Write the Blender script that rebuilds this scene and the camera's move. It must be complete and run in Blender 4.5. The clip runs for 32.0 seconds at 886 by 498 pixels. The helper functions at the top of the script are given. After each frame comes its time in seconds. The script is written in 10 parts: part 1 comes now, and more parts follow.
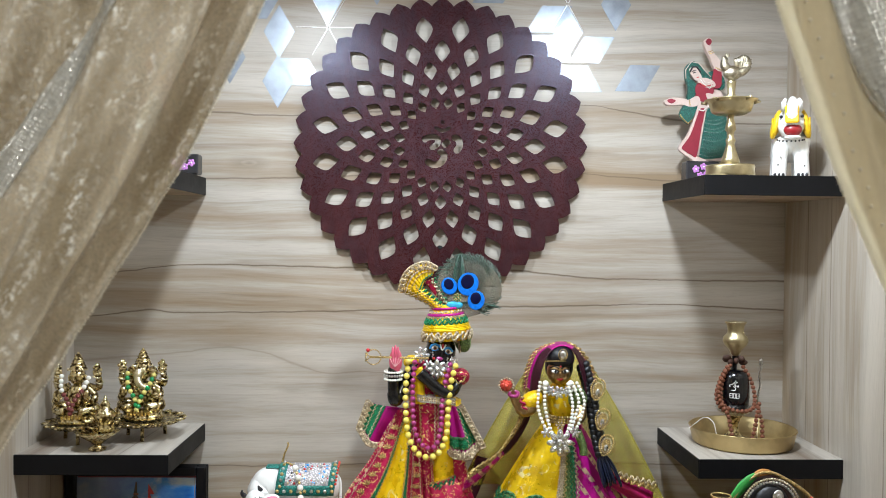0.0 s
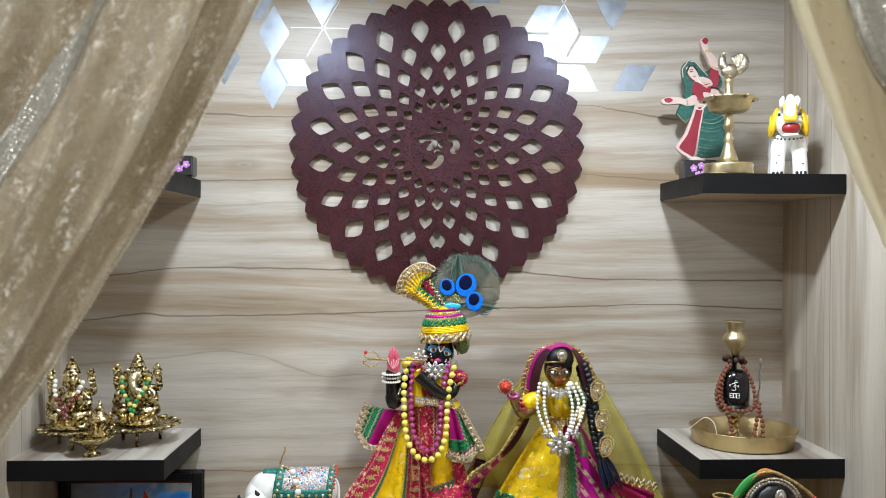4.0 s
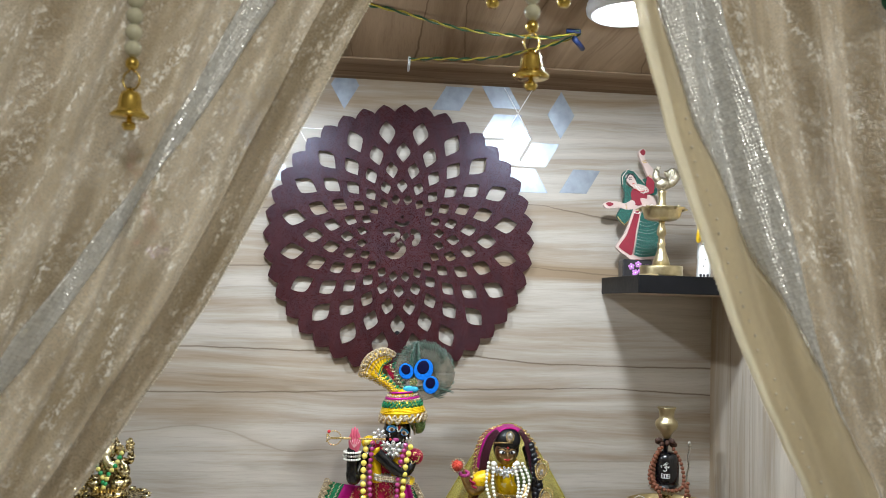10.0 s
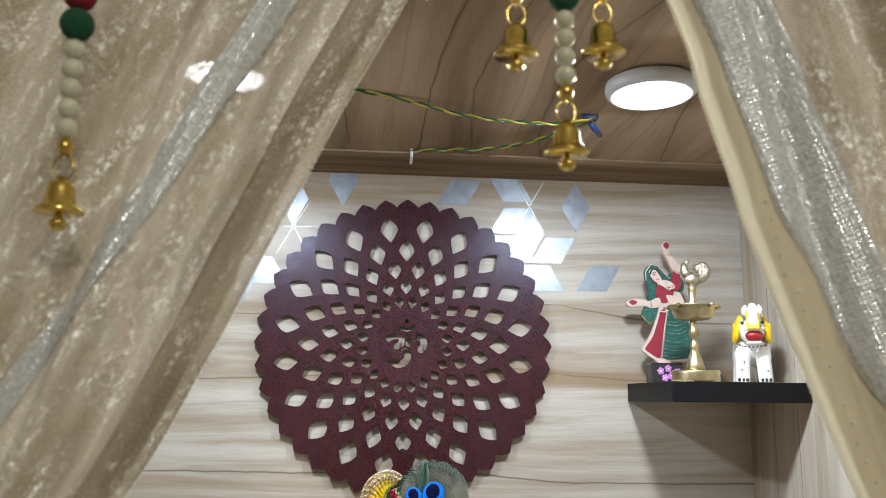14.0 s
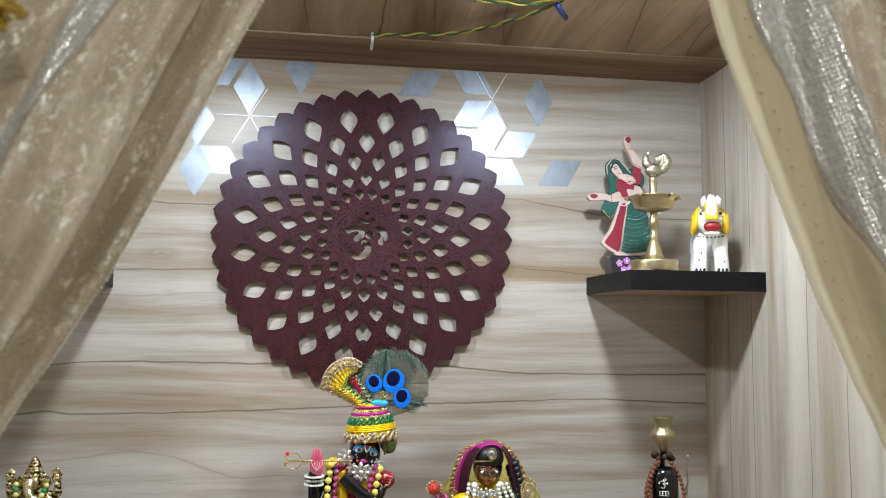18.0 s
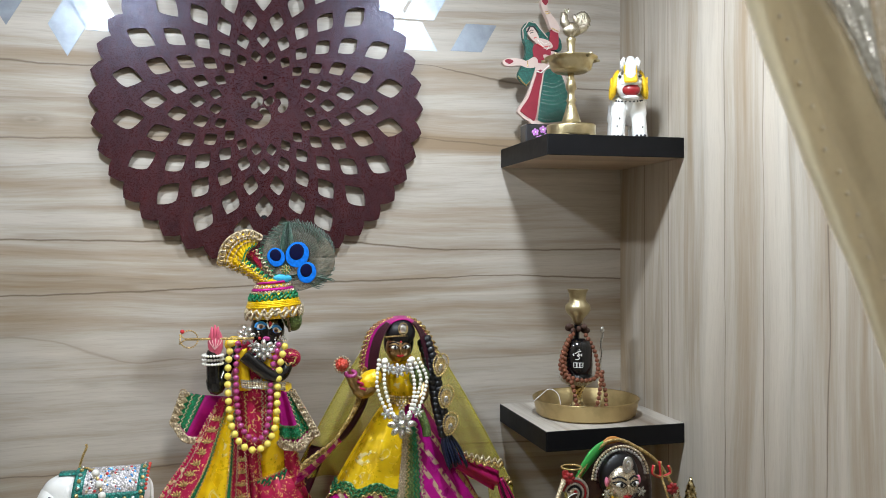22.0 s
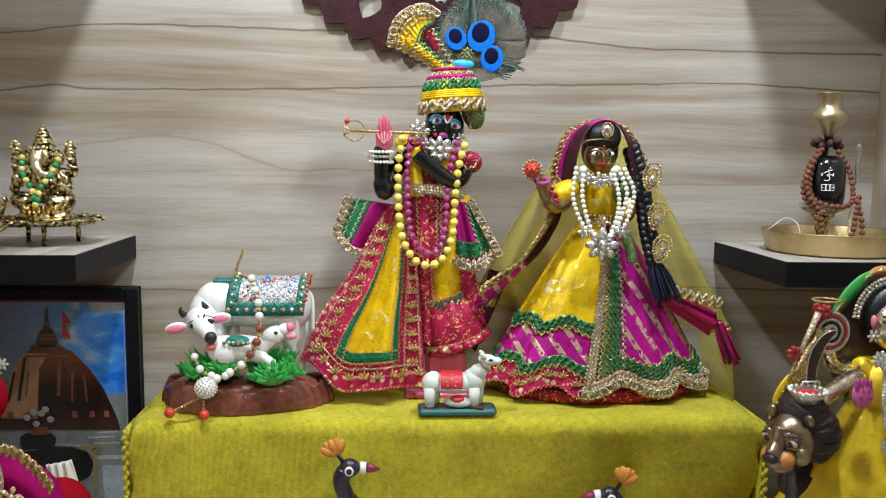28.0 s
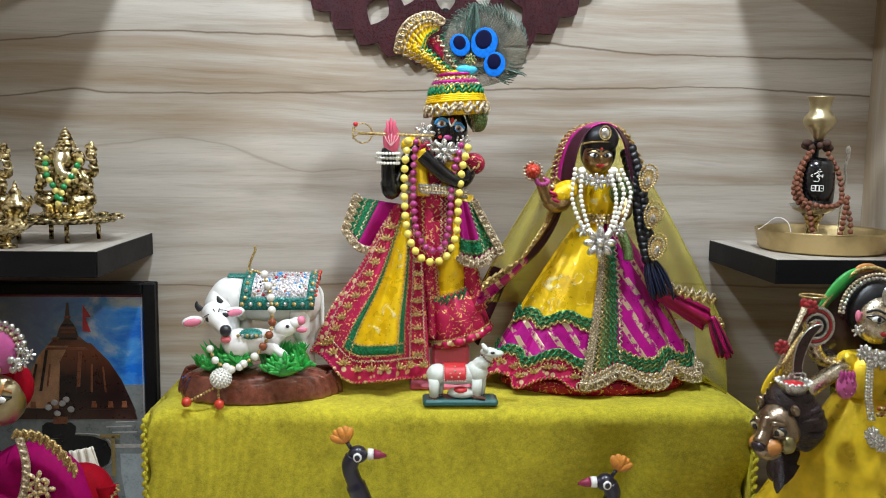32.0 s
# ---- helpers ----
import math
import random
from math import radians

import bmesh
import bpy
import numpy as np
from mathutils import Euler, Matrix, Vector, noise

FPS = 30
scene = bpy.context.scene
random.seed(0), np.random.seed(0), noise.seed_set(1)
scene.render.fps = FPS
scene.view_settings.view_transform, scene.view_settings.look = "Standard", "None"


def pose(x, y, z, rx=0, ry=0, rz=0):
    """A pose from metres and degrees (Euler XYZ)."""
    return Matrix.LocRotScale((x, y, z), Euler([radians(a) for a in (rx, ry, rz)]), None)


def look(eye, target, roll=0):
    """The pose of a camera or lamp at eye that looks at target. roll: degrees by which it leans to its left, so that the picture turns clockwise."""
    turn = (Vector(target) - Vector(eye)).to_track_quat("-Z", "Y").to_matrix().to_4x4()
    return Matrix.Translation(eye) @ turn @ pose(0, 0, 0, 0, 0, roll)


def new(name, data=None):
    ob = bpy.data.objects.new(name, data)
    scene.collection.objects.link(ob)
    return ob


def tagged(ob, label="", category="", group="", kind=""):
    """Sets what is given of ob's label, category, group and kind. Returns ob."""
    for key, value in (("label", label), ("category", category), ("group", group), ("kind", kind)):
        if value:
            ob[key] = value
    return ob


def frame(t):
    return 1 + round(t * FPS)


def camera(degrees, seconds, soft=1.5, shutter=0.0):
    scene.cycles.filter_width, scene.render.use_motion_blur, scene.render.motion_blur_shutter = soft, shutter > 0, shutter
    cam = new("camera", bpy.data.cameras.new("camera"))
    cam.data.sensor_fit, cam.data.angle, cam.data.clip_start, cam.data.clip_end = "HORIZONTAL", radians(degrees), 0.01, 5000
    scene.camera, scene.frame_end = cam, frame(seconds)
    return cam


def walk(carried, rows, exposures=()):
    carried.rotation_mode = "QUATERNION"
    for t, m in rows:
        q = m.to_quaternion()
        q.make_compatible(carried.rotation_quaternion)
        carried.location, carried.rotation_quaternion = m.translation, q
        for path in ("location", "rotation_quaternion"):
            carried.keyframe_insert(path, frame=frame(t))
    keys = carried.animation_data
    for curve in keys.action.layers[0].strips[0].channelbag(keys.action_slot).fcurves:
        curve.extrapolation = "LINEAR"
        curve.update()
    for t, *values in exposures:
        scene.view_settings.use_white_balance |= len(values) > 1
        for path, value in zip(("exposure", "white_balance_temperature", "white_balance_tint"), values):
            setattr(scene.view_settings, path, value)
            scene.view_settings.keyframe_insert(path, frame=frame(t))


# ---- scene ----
cam = camera(56.5, 32.0, 0.9)
cam.data.dof.use_dof, cam.data.dof.focus_distance, cam.data.dof.aperture_fstop = True, 1.15, 11.0
METRES, EYE, TILT, LEAN, TURN = 1.1, 1.25, -1.5, 1.5, -1.8
ROWS = [
    (0.0, 0.0, 0.0, 0.0, -0.04, 0.93, -2.15),
    (0.5, -0.0001, 0.0026, -0.0032, -0.02, 0.93, -2.12),
    (1.0, 0.0007, 0.0048, -0.0048, -0.01, 0.91, -2.1),
    (1.5, 0.0008, 0.0088, -0.006, -0.29, 1.13, -1.95),
    (2.0, 0.0015, 0.0018, 0.0022, -0.55, 1.4, -1.85),
    (2.5, 0.004, 0.0122, -0.006, -0.6, 1.39, -1.78),
    (3.0, 0.0008, 0.0036, -0.0029, -0.57, 1.42, -1.76),
    (3.5, -0.0039, 0.0058, -0.005, -0.52, 1.37, -1.77),
    (5.5, -0.0097, 0.0117, -0.0096, -0.69, 1.62, -1.64),
    (6.0, -0.0198, 0.0063, -0.0045, -0.87, 1.88, -1.52),
    (6.5, -0.0184, 0.0041, -0.002, -1.32, 2.42, -1.52),
    (7.0, -0.021, -0.008, 0.01, -2.79, 3.46, -2.12),
    (7.5, -0.0257, -0.0327, 0.0247, -3.85, 4.34, -2.78),
    (8.0, -0.0258, -0.0533, 0.0283, -4.02, 4.67, -2.95),
    (8.5, -0.0201, -0.0603, 0.0303, -4.01, 4.69, -2.98),
    (9.0, -0.0139, -0.0765, 0.0404, -4.0, 4.73, -2.96),
    (9.5, -0.0194, -0.0971, 0.0482, -3.97, 5.23, -3.1),
    (10.0, -0.0236, -0.0983, 0.0384, -3.96, 5.27, -3.12),
    (10.5, -0.0237, -0.0668, 0.0323, -3.94, 5.3, -3.01),
    (11.0, -0.0156, 0.003, 0.0384, -3.36, 6.19, -1.36),
    (11.5, -0.0097, 0.0541, 0.0539, -3.12, 8.75, -1.32),
    (12.0, -0.0144, 0.0302, 0.0616, -3.15, 10.51, -1.59),
    (12.5, -0.0193, 0.0065, 0.0621, -3.18, 11.22, -1.69),
    (13.0, -0.0131, 0.014, 0.0599, -3.38, 11.66, -1.9),
    (13.5, -0.0185, 0.0119, 0.0608, -3.45, 11.85, -1.98),
    (15.5, -0.0276, 0.0027, 0.0609, -4.16, 12.32, -2.08),
    (16.0, -0.0258, -0.0003, 0.0607, -4.32, 12.11, -2.06),
    (16.5, -0.0251, 0.0002, 0.0564, -4.6, 11.93, -1.91),
    (17.0, -0.026, 0.0022, 0.0468, -5.37, 10.87, -1.58),
    (17.5, -0.0246, 0.009, 0.0318, -5.99, 8.9, -1.67),
    (18.0, -0.0268, 0.0311, 0.0122, -6.6, 7.09, -1.89),
    (18.5, -0.0219, 0.0637, 0.0023, -7.69, 5.94, -2.08),
    (19.0, -0.011, 0.1091, -0.0002, -9.9, 5.13, -2.35),
    (19.5, 0.0004, 0.1274, -0.0023, -11.51, 5.01, -2.38),
    (20.0, 0.0044, 0.1205, -0.0074, -12.26, 4.73, -2.13),
    (20.5, 0.0014, 0.1187, -0.0131, -12.75, 4.3, -1.79),
    (21.0, -0.0042, 0.1141, -0.0274, -12.97, 3.53, -1.44),
    (21.5, -0.0055, 0.1083, -0.0327, -12.61, 2.24, -1.09),
    (22.0, -0.0067, 0.0989, -0.0416, -12.42, 1.32, -0.94),
    (22.5, -0.011, 0.1175, -0.0643, -12.49, 0.04, -0.87),
    (23.0, -0.0055, 0.1204, -0.069, -12.69, -1.03, -0.84),
    (23.5, 0.0048, 0.1226, -0.0732, -12.7, -1.81, -0.72),
    (24.0, 0.0157, 0.1455, -0.0805, -12.64, -2.28, -0.54),
    (24.5, 0.0317, 0.2025, -0.0896, -12.69, -2.27, -0.52),
    (26.5, 0.0254, 0.2732, -0.1198, -7.78, -4.35, -0.22),
    (27.0, -0.0065, 0.2752, -0.1403, -4.23, -4.85, -0.81),
    (27.5, -0.0223, 0.2781, -0.1563, -2.52, -5.06, -1.67),
    (28.0, -0.0233, 0.2762, -0.1683, -1.76, -5.17, -2.19),
    (28.5, -0.0238, 0.2638, -0.1692, -1.5, -5.24, -2.33),
    (29.0, -0.0174, 0.2565, -0.171, -1.38, -5.29, -2.32),
    (29.5, -0.0167, 0.2533, -0.1714, -1.39, -5.3, -2.3),
    (30.0, -0.0128, 0.2461, -0.1689, -1.38, -5.35, -2.29),
    (30.5, -0.0143, 0.2456, -0.1691, -1.32, -5.3, -2.29),
    (31.0, -0.0156, 0.2468, -0.1701, -1.4, -5.31, -2.29),
    (31.5, -0.0199, 0.248, -0.1722, -1.39, -5.31, -2.29),
    (32.0, -0.023, 0.2391, -0.1662, -1.36, -5.27, -2.27),
]
EXPOSURES = [(0.0, -0.10), (6.0, -0.14), (9.0, -0.17), (13.0, -0.20), (18.0, -0.26), (21.0, -0.30), (24.5, -0.20), (26.5, -0.12), (28.0, -0.07), (32.0, -0.05)]
walk(cam, [(t, pose(0, 0, EYE, TILT, LEAN, TURN) @ pose(METRES * x, METRES * y, METRES * z, 90 + pitch, roll, yaw)) for t, x, y, z, yaw, pitch, roll in ROWS], EXPOSURES)

# ---- world and lights ----
world = bpy.data.worlds.new("world")
scene.world = world
world.use_nodes = True
world.node_tree.nodes["Background"].inputs[0].default_value = (0.9, 0.92, 1.0, 1)
world.node_tree.nodes["Background"].inputs[1].default_value = 0.005

CEIL_Z = 1.69
LAMP_SPOTS = [(0.30, 0.905), (-0.19, 0.905)]
LAMP_WATTS, GLOBE_WATTS, ROOM_WATTS = 5.4, 5.6, 21.0
for lx, ly in LAMP_SPOTS:
    ld = bpy.data.lights.new("downlight_lamp", "AREA")
    ld.shape, ld.size, ld.energy, ld.color = "DISK", 0.08, LAMP_WATTS, (0.845, 0.95, 1.06)
    new("downlight_lamp", ld).matrix_world = pose(lx, ly, CEIL_Z - 0.024)
    gd = bpy.data.lights.new("downlight_globe", "POINT")
    gd.shadow_soft_size, gd.energy, gd.color = 0.012, GLOBE_WATTS, (0.845, 0.95, 1.06)
    new("downlight_globe", gd).matrix_world = pose(lx, ly, CEIL_Z - 0.0225)
ld = bpy.data.lights.new("room_lamp", "AREA")
ld.shape, ld.size, ld.energy, ld.color = "DISK", 0.22, ROOM_WATTS, (0.99, 0.955, 0.86)
new("room_lamp", ld).matrix_world = look((0.45, -1.5, 2.45), (0.05, 0.9, 1.1))


# ---- mesh tools ----
class Shape:
    """Gathers vertices and faces of one mesh, with a material for each face."""

    def __init__(self):
        self.v, self.f, self.m, self.s, self.mats = [], [], [], [], []

    def slot(self, mat):
        if mat not in self.mats:
            self.mats.append(mat)
        return self.mats.index(mat)

    def add(self, verts, faces, mat, smooth=True):
        n, k = len(self.v), self.slot(mat)
        self.v += [tuple(p) for p in verts]
        for f in faces:
            self.f.append(tuple(i + n for i in f))
            self.m.append(k)
            self.s.append(smooth)
        return self

    def lathe(self, profile, mat, at=(0, 0, 0), seg=24, turn=None, wave=0.0, waves=0, smooth=True):
        """profile: (radius, height) rows, from bottom to top."""
        m = turn or Matrix.Identity(3)
        vs = []
        for r, z in profile:
            for k in range(seg):
                a = 2 * math.pi * k / seg
                q = r * (1 + wave * math.cos(waves * a))
                vs.append(Vector(at) + m @ Vector((q * math.cos(a), q * math.sin(a), z)))
        fs = [(i * seg + k, i * seg + (k + 1) % seg, (i + 1) * seg + (k + 1) % seg, (i + 1) * seg + k)
              for i in range(len(profile) - 1) for k in range(seg)]
        fs += [tuple(reversed(range(seg))), tuple((len(profile) - 1) * seg + k for k in range(seg))]
        return self.add(vs, fs, mat, smooth)

    def ball(self, c, r, mat, seg=12, rings=8, turn=None):
        r = (r, r, r) if isinstance(r, (int, float)) else r
        m = turn or Matrix.Identity(3)
        vs, fs = [Vector(c) + m @ Vector((0, 0, -r[2]))], []
        for i in range(1, rings):
            t = math.pi * i / rings
            for k in range(seg):
                a = 2 * math.pi * k / seg
                vs.append(Vector(c) + m @ Vector((r[0] * math.sin(t) * math.cos(a), r[1] * math.sin(t) * math.sin(a), -r[2] * math.cos(t))))
        vs.append(Vector(c) + m @ Vector((0, 0, r[2])))
        top = len(vs) - 1
        for k in range(seg):
            j = (k + 1) % seg
            fs.append((0, 1 + j, 1 + k))
            fs.append((top, 1 + (rings - 2) * seg + k, 1 + (rings - 2) * seg + j))
            for i in range(rings - 2):
                a, b = 1 + i * seg, 1 + (i + 1) * seg
                fs.append((a + k, a + j, b + j, b + k))
        return self.add(vs, fs, mat)

    def tube(self, pts, r, mat, seg=8, closed=False, flat=1.0):
        """A round rod along pts; r: one radius or one for each point; flat: depth against width."""
        P = [Vector(p) for p in pts]
        n = len(P)
        R = [r] * n if isinstance(r, (int, float)) else list(r)
        vs, side = [], None
        for i in range(n):
            d = P[(i + 1) % n] - P[i - 1] if closed else P[min(i + 1, n - 1)] - P[max(i - 1, 0)]
            d = d.normalized() if d.length > 1e-9 else Vector((0, 0, 1))
            if side is None:
                side = d.cross(Vector((0, 1, 0)))
                side = side.normalized() if side.length > 1e-3 else Vector((1, 0, 0))
            side = (side - d * side.dot(d)).normalized()
            up = d.cross(side)
            for k in range(seg):
                a = 2 * math.pi * k / seg
                vs.append(P[i] + side * (R[i] * math.cos(a)) + up * (R[i] * flat * math.sin(a)))
        fs = []
        for i in range(n if closed else n - 1):
            a, b = i * seg, ((i + 1) % n) * seg
            fs += [(a + k, a + (k + 1) % seg, b + (k + 1) % seg, b + k) for k in range(seg)]
        if not closed:
            fs += [tuple(reversed(range(seg))), tuple((n - 1) * seg + k for k in range(seg))]
        return self.add(vs, fs, mat)

    def box(self, c, size, mat, bevel=0.0015, turn=None):
        m = turn or Matrix.Identity(3)
        h = [s / 2 for s in size]
        b = min(bevel, min(h) * 0.9)
        vs, at = [], {}
        for sx in (-1, 1):
            for sy in (-1, 1):
                for sz in (-1, 1):
                    for ax in range(3):
                        q = [sx * (h[0] - b), sy * (h[1] - b), sz * (h[2] - b)]
                        q[ax] = (sx, sy, sz)[ax] * h[ax]
                        at[sx, sy, sz, ax] = len(vs)
                        vs.append(Vector(c) + m @ Vector(q))
        fs = []
        for ax in range(3):
            o = [(1, 2), (2, 0), (0, 1)][ax]
            for s in (-1, 1):
                ring = []
                for p, q in ((-1, -1), (1, -1), (1, 1), (-1, 1)):
                    k = [0, 0, 0]
                    k[ax], k[o[0]], k[o[1]] = s, p, q
                    ring.append(at[(*k, ax)])
                fs.append(tuple(ring if s > 0 else reversed(ring)))
            for p in (-1, 1):
                for q in (-1, 1):
                    k1, k2 = [0, 0, 0], [0, 0, 0]
                    k1[ax], k2[ax] = -1, 1
                    k1[o[0]] = k2[o[0]] = p
                    k1[o[1]] = k2[o[1]] = q
                    ring = (at[(*k1, o[0])], at[(*k2, o[0])], at[(*k2, o[1])], at[(*k1, o[1])])
                    fs.append(ring if p * q > 0 else ring[::-1])
        for sx in (-1, 1):
            for sy in (-1, 1):
                for sz in (-1, 1):
                    t = tuple(at[sx, sy, sz, ax] for ax in range(3))
                    fs.append(t if sx * sy * sz > 0 else t[::-1])
        return self.add(vs, fs, mat, False)

    def sheet(self, fn, mat, nu=24, nv=24, u=(0, 1), v=(0, 1), thick=0.0008, smooth=True):
        """A cloth-like sheet: fn(u, v) gives its places. It is closed, thick metres through."""
        P = [[Vector(fn(u[0] + (u[1] - u[0]) * i / nu, v[0] + (v[1] - v[0]) * j / nv)) for j in range(nv + 1)] for i in range(nu + 1)]
        front, back = [], []
        for i in range(nu + 1):
            for j in range(nv + 1):
                du = P[min(i + 1, nu)][j] - P[max(i - 1, 0)][j]
                dv = P[i][min(j + 1, nv)] - P[i][max(j - 1, 0)]
                nrm = du.cross(dv)
                nrm = nrm.normalized() if nrm.length > 1e-12 else Vector((0, -1, 0))
                front.append(P[i][j] + nrm * thick / 2)
                back.append(P[i][j] - nrm * thick / 2)
        w, N = nv + 1, len(front)
        fs = []
        for i in range(nu):
            for j in range(nv):
                a, b, c, d = i * w + j, (i + 1) * w + j, (i + 1) * w + j + 1, i * w + j + 1
                fs += [(a, b, c, d), (N + d, N + c, N + b, N + a)]
        rim = [i * w for i in range(nu + 1)] + [nu * w + j for j in range(1, nv + 1)] + [i * w + nv for i in range(nu - 1, -1, -1)] + [j for j in range(nv - 1, 0, -1)]
        for k in range(len(rim)):
            a, b = rim[k], rim[(k + 1) % len(rim)]
            fs.append((b, a, N + a, N + b))
        return self.add(front + back, fs, mat, smooth)

    def slab(self, outline, depth, mat, frame_m, smooth=False):
        """An outline of (x, z) pairs, extruded by depth towards -y of frame_m."""
        n = len(outline)
        vs = [frame_m @ Vector((x, 0, z)) for x, z in outline] + [frame_m @ Vector((x, -depth, z)) for x, z in outline]
        fs = [tuple(range(n)), tuple(reversed(range(n, 2 * n)))] + [((k + 1) % n, k, n + k, n + (k + 1) % n) for k in range(n)]
        return self.add(vs, fs, mat, smooth)

    def beads(self, pts, r, mat, gap=1.0, seg=10, rings=7, pick=None):
        """Balls strung along a path."""
        P = [Vector(p) for p in pts]
        step, left, k = 2 * r * gap, 0.0, 0
        for a, b in zip(P, P[1:]):
            d = (b - a).length
            while left <= d:
                self.ball(a + (b - a) * (left / max(d, 1e-9)), r, pick(k) if pick else mat, seg, rings)
                left += step
                k += 1
            left -= d
        return self

    def lace(self, pts, r, mat, waves=2.2, amp=1.0, out=(0, 0, 1)):
        """A looping braid along a path."""
        P = smooth_path(pts, 6)
        L = sum((b - a).length for a, b in zip(P, P[1:]))
        n = max(12, int(L / r * 1.6))
        Q = spread(P, n)
        o, f = Vector(out), Vector((0, -1, 0))
        turns = L / (r * waves * 2)
        pts2 = [q + o * (amp * r * math.sin(2 * math.pi * turns * i / n)) + f * (0.6 * r * math.cos(2 * math.pi * turns * i / n)) for i, q in enumerate(Q)]
        return self.tube(pts2, r * 0.55, mat, 5)

    def mesh(self, name):
        me = bpy.data.meshes.new(name)
        me.from_pydata(self.v, [], self.f)
        for mat in self.mats:
            me.materials.append(mat)
        me.polygons.foreach_set("material_index", self.m)
        me.polygons.foreach_set("use_smooth", self.s)
        me.update()
        return me


def smooth_path(pts, sub=8, closed=False):
    P = [Vector(p) for p in pts]
    n, out = len(P), []
    for i in range(n if closed else n - 1):
        a, b, c, d = (P[(i + k) % n] for k in (-1, 0, 1, 2)) if closed else (P[max(i - 1, 0)], P[i], P[i + 1], P[min(i + 2, n - 1)])
        for k in range(sub):
            t = k / sub
            out.append(0.5 * (2 * b + (c - a) * t + (2 * a - 5 * b + 4 * c - d) * t * t + (3 * b - a - 3 * c + d) * t ** 3))
    return out if closed else out + [P[-1]]


def spread(P, n):
    """n + 1 places at even steps along a path."""
    lens = [0.0]
    for a, b in zip(P, P[1:]):
        lens.append(lens[-1] + (b - a).length)
    out, k = [], 0
    for i in range(n + 1):
        s = lens[-1] * i / n
        while k < len(P) - 2 and lens[k + 1] < s:
            k += 1
        d = lens[k + 1] - lens[k]
        out.append(P[k] + (P[k + 1] - P[k]) * ((s - lens[k]) / d if d > 1e-9 else 0))
    return out


def part(name, shape, parent, label=""):
    ob = new(name, shape.mesh(name))
    ob.parent = parent
    return tagged(ob, label)


def solid(name, shape, label, category, group="", kind=""):
    return tagged(new(name, shape.mesh(name)), label, category, group, kind)


def rest(name, at, label, category, group="", kind=""):
    ob = new(name)
    ob.location, ob.empty_display_size = at, 0.02
    bpy.context.view_layer.update()
    return tagged(ob, label, category, group, kind)


def under(name, shape, parent, label=""):
    """A part whose vertices are given in world places."""
    o = parent.location
    if parent.parent:
        o = o + parent.parent.location
    shape.v = [(x - o.x, y - o.y, z - o.z) for x, y, z in shape.v]
    return part(name, shape, parent, label)


# ---- materials ----
def nodes_of(name):
    mat = bpy.data.materials.new(name)
    mat.use_nodes = True
    t = mat.node_tree
    return mat, t, t.nodes["Principled BSDF"]


def link(t, a, b):
    t.links.new(a, b)


def ramp(t, src, stops):
    r = t.nodes.new("ShaderNodeValToRGB")
    while len(r.color_ramp.elements) < len(stops):
        r.color_ramp.elements.new(0.5)
    for e, (p, c) in zip(r.color_ramp.elements, stops):
        e.position, e.color = p, (*c, 1) if len(c) == 3 else c
    link(t, src, r.inputs[0])
    return r.outputs[0]


def noise_at(t, vec, scale, detail=4, rough=0.55, dist=0.0):
    n = t.nodes.new("ShaderNodeTexNoise")
    n.inputs["Scale"].default_value, n.inputs["Detail"].default_value = scale, detail
    n.inputs["Roughness"].default_value, n.inputs["Distortion"].default_value = rough, dist
    if vec:
        link(t, vec, n.inputs["Vector"])
    return n.outputs["Fac"]


def stretched(t, scale, source="Position"):
    g = t.nodes.new("ShaderNodeNewGeometry") if source == "Position" else t.nodes.new("ShaderNodeTexCoord")
    m = t.nodes.new("ShaderNodeMapping")
    m.inputs["Scale"].default_value = scale
    link(t, g.outputs[source], m.inputs["Vector"])
    return m.outputs[0]


def mathn(t, op, a, b=None, c=None):
    n = t.nodes.new("ShaderNodeMath")
    n.operation = op
    for k, x in enumerate((a, b, c)):
        if x is None:
            continue
        if isinstance(x, (int, float)):
            n.inputs[k].default_value = x
        else:
            link(t, x, n.inputs[k])
    return n.outputs[0]


def mix(t, fac, a, b, kind="MIX"):
    n = t.nodes.new("ShaderNodeMix")
    n.data_type, n.blend_type = "RGBA", kind
    for k, x in ((0, fac), (6, a), (7, b)):
        if isinstance(x, (int, float)):
            n.inputs[k].default_value = x
        elif isinstance(x, tuple):
            n.inputs[k].default_value = (*x, 1) if len(x) == 3 else x
        else:
            link(t, x, n.inputs[k])
    return n.outputs[2]


def bump(t, p, height, strength=0.3, dist=0.001):
    b = t.nodes.new("ShaderNodeBump")
    b.inputs["Strength"].default_value, b.inputs["Distance"].default_value = strength, dist
    link(t, height, b.inputs["Height"])
    link(t, b.outputs[0], p.inputs["Normal"])


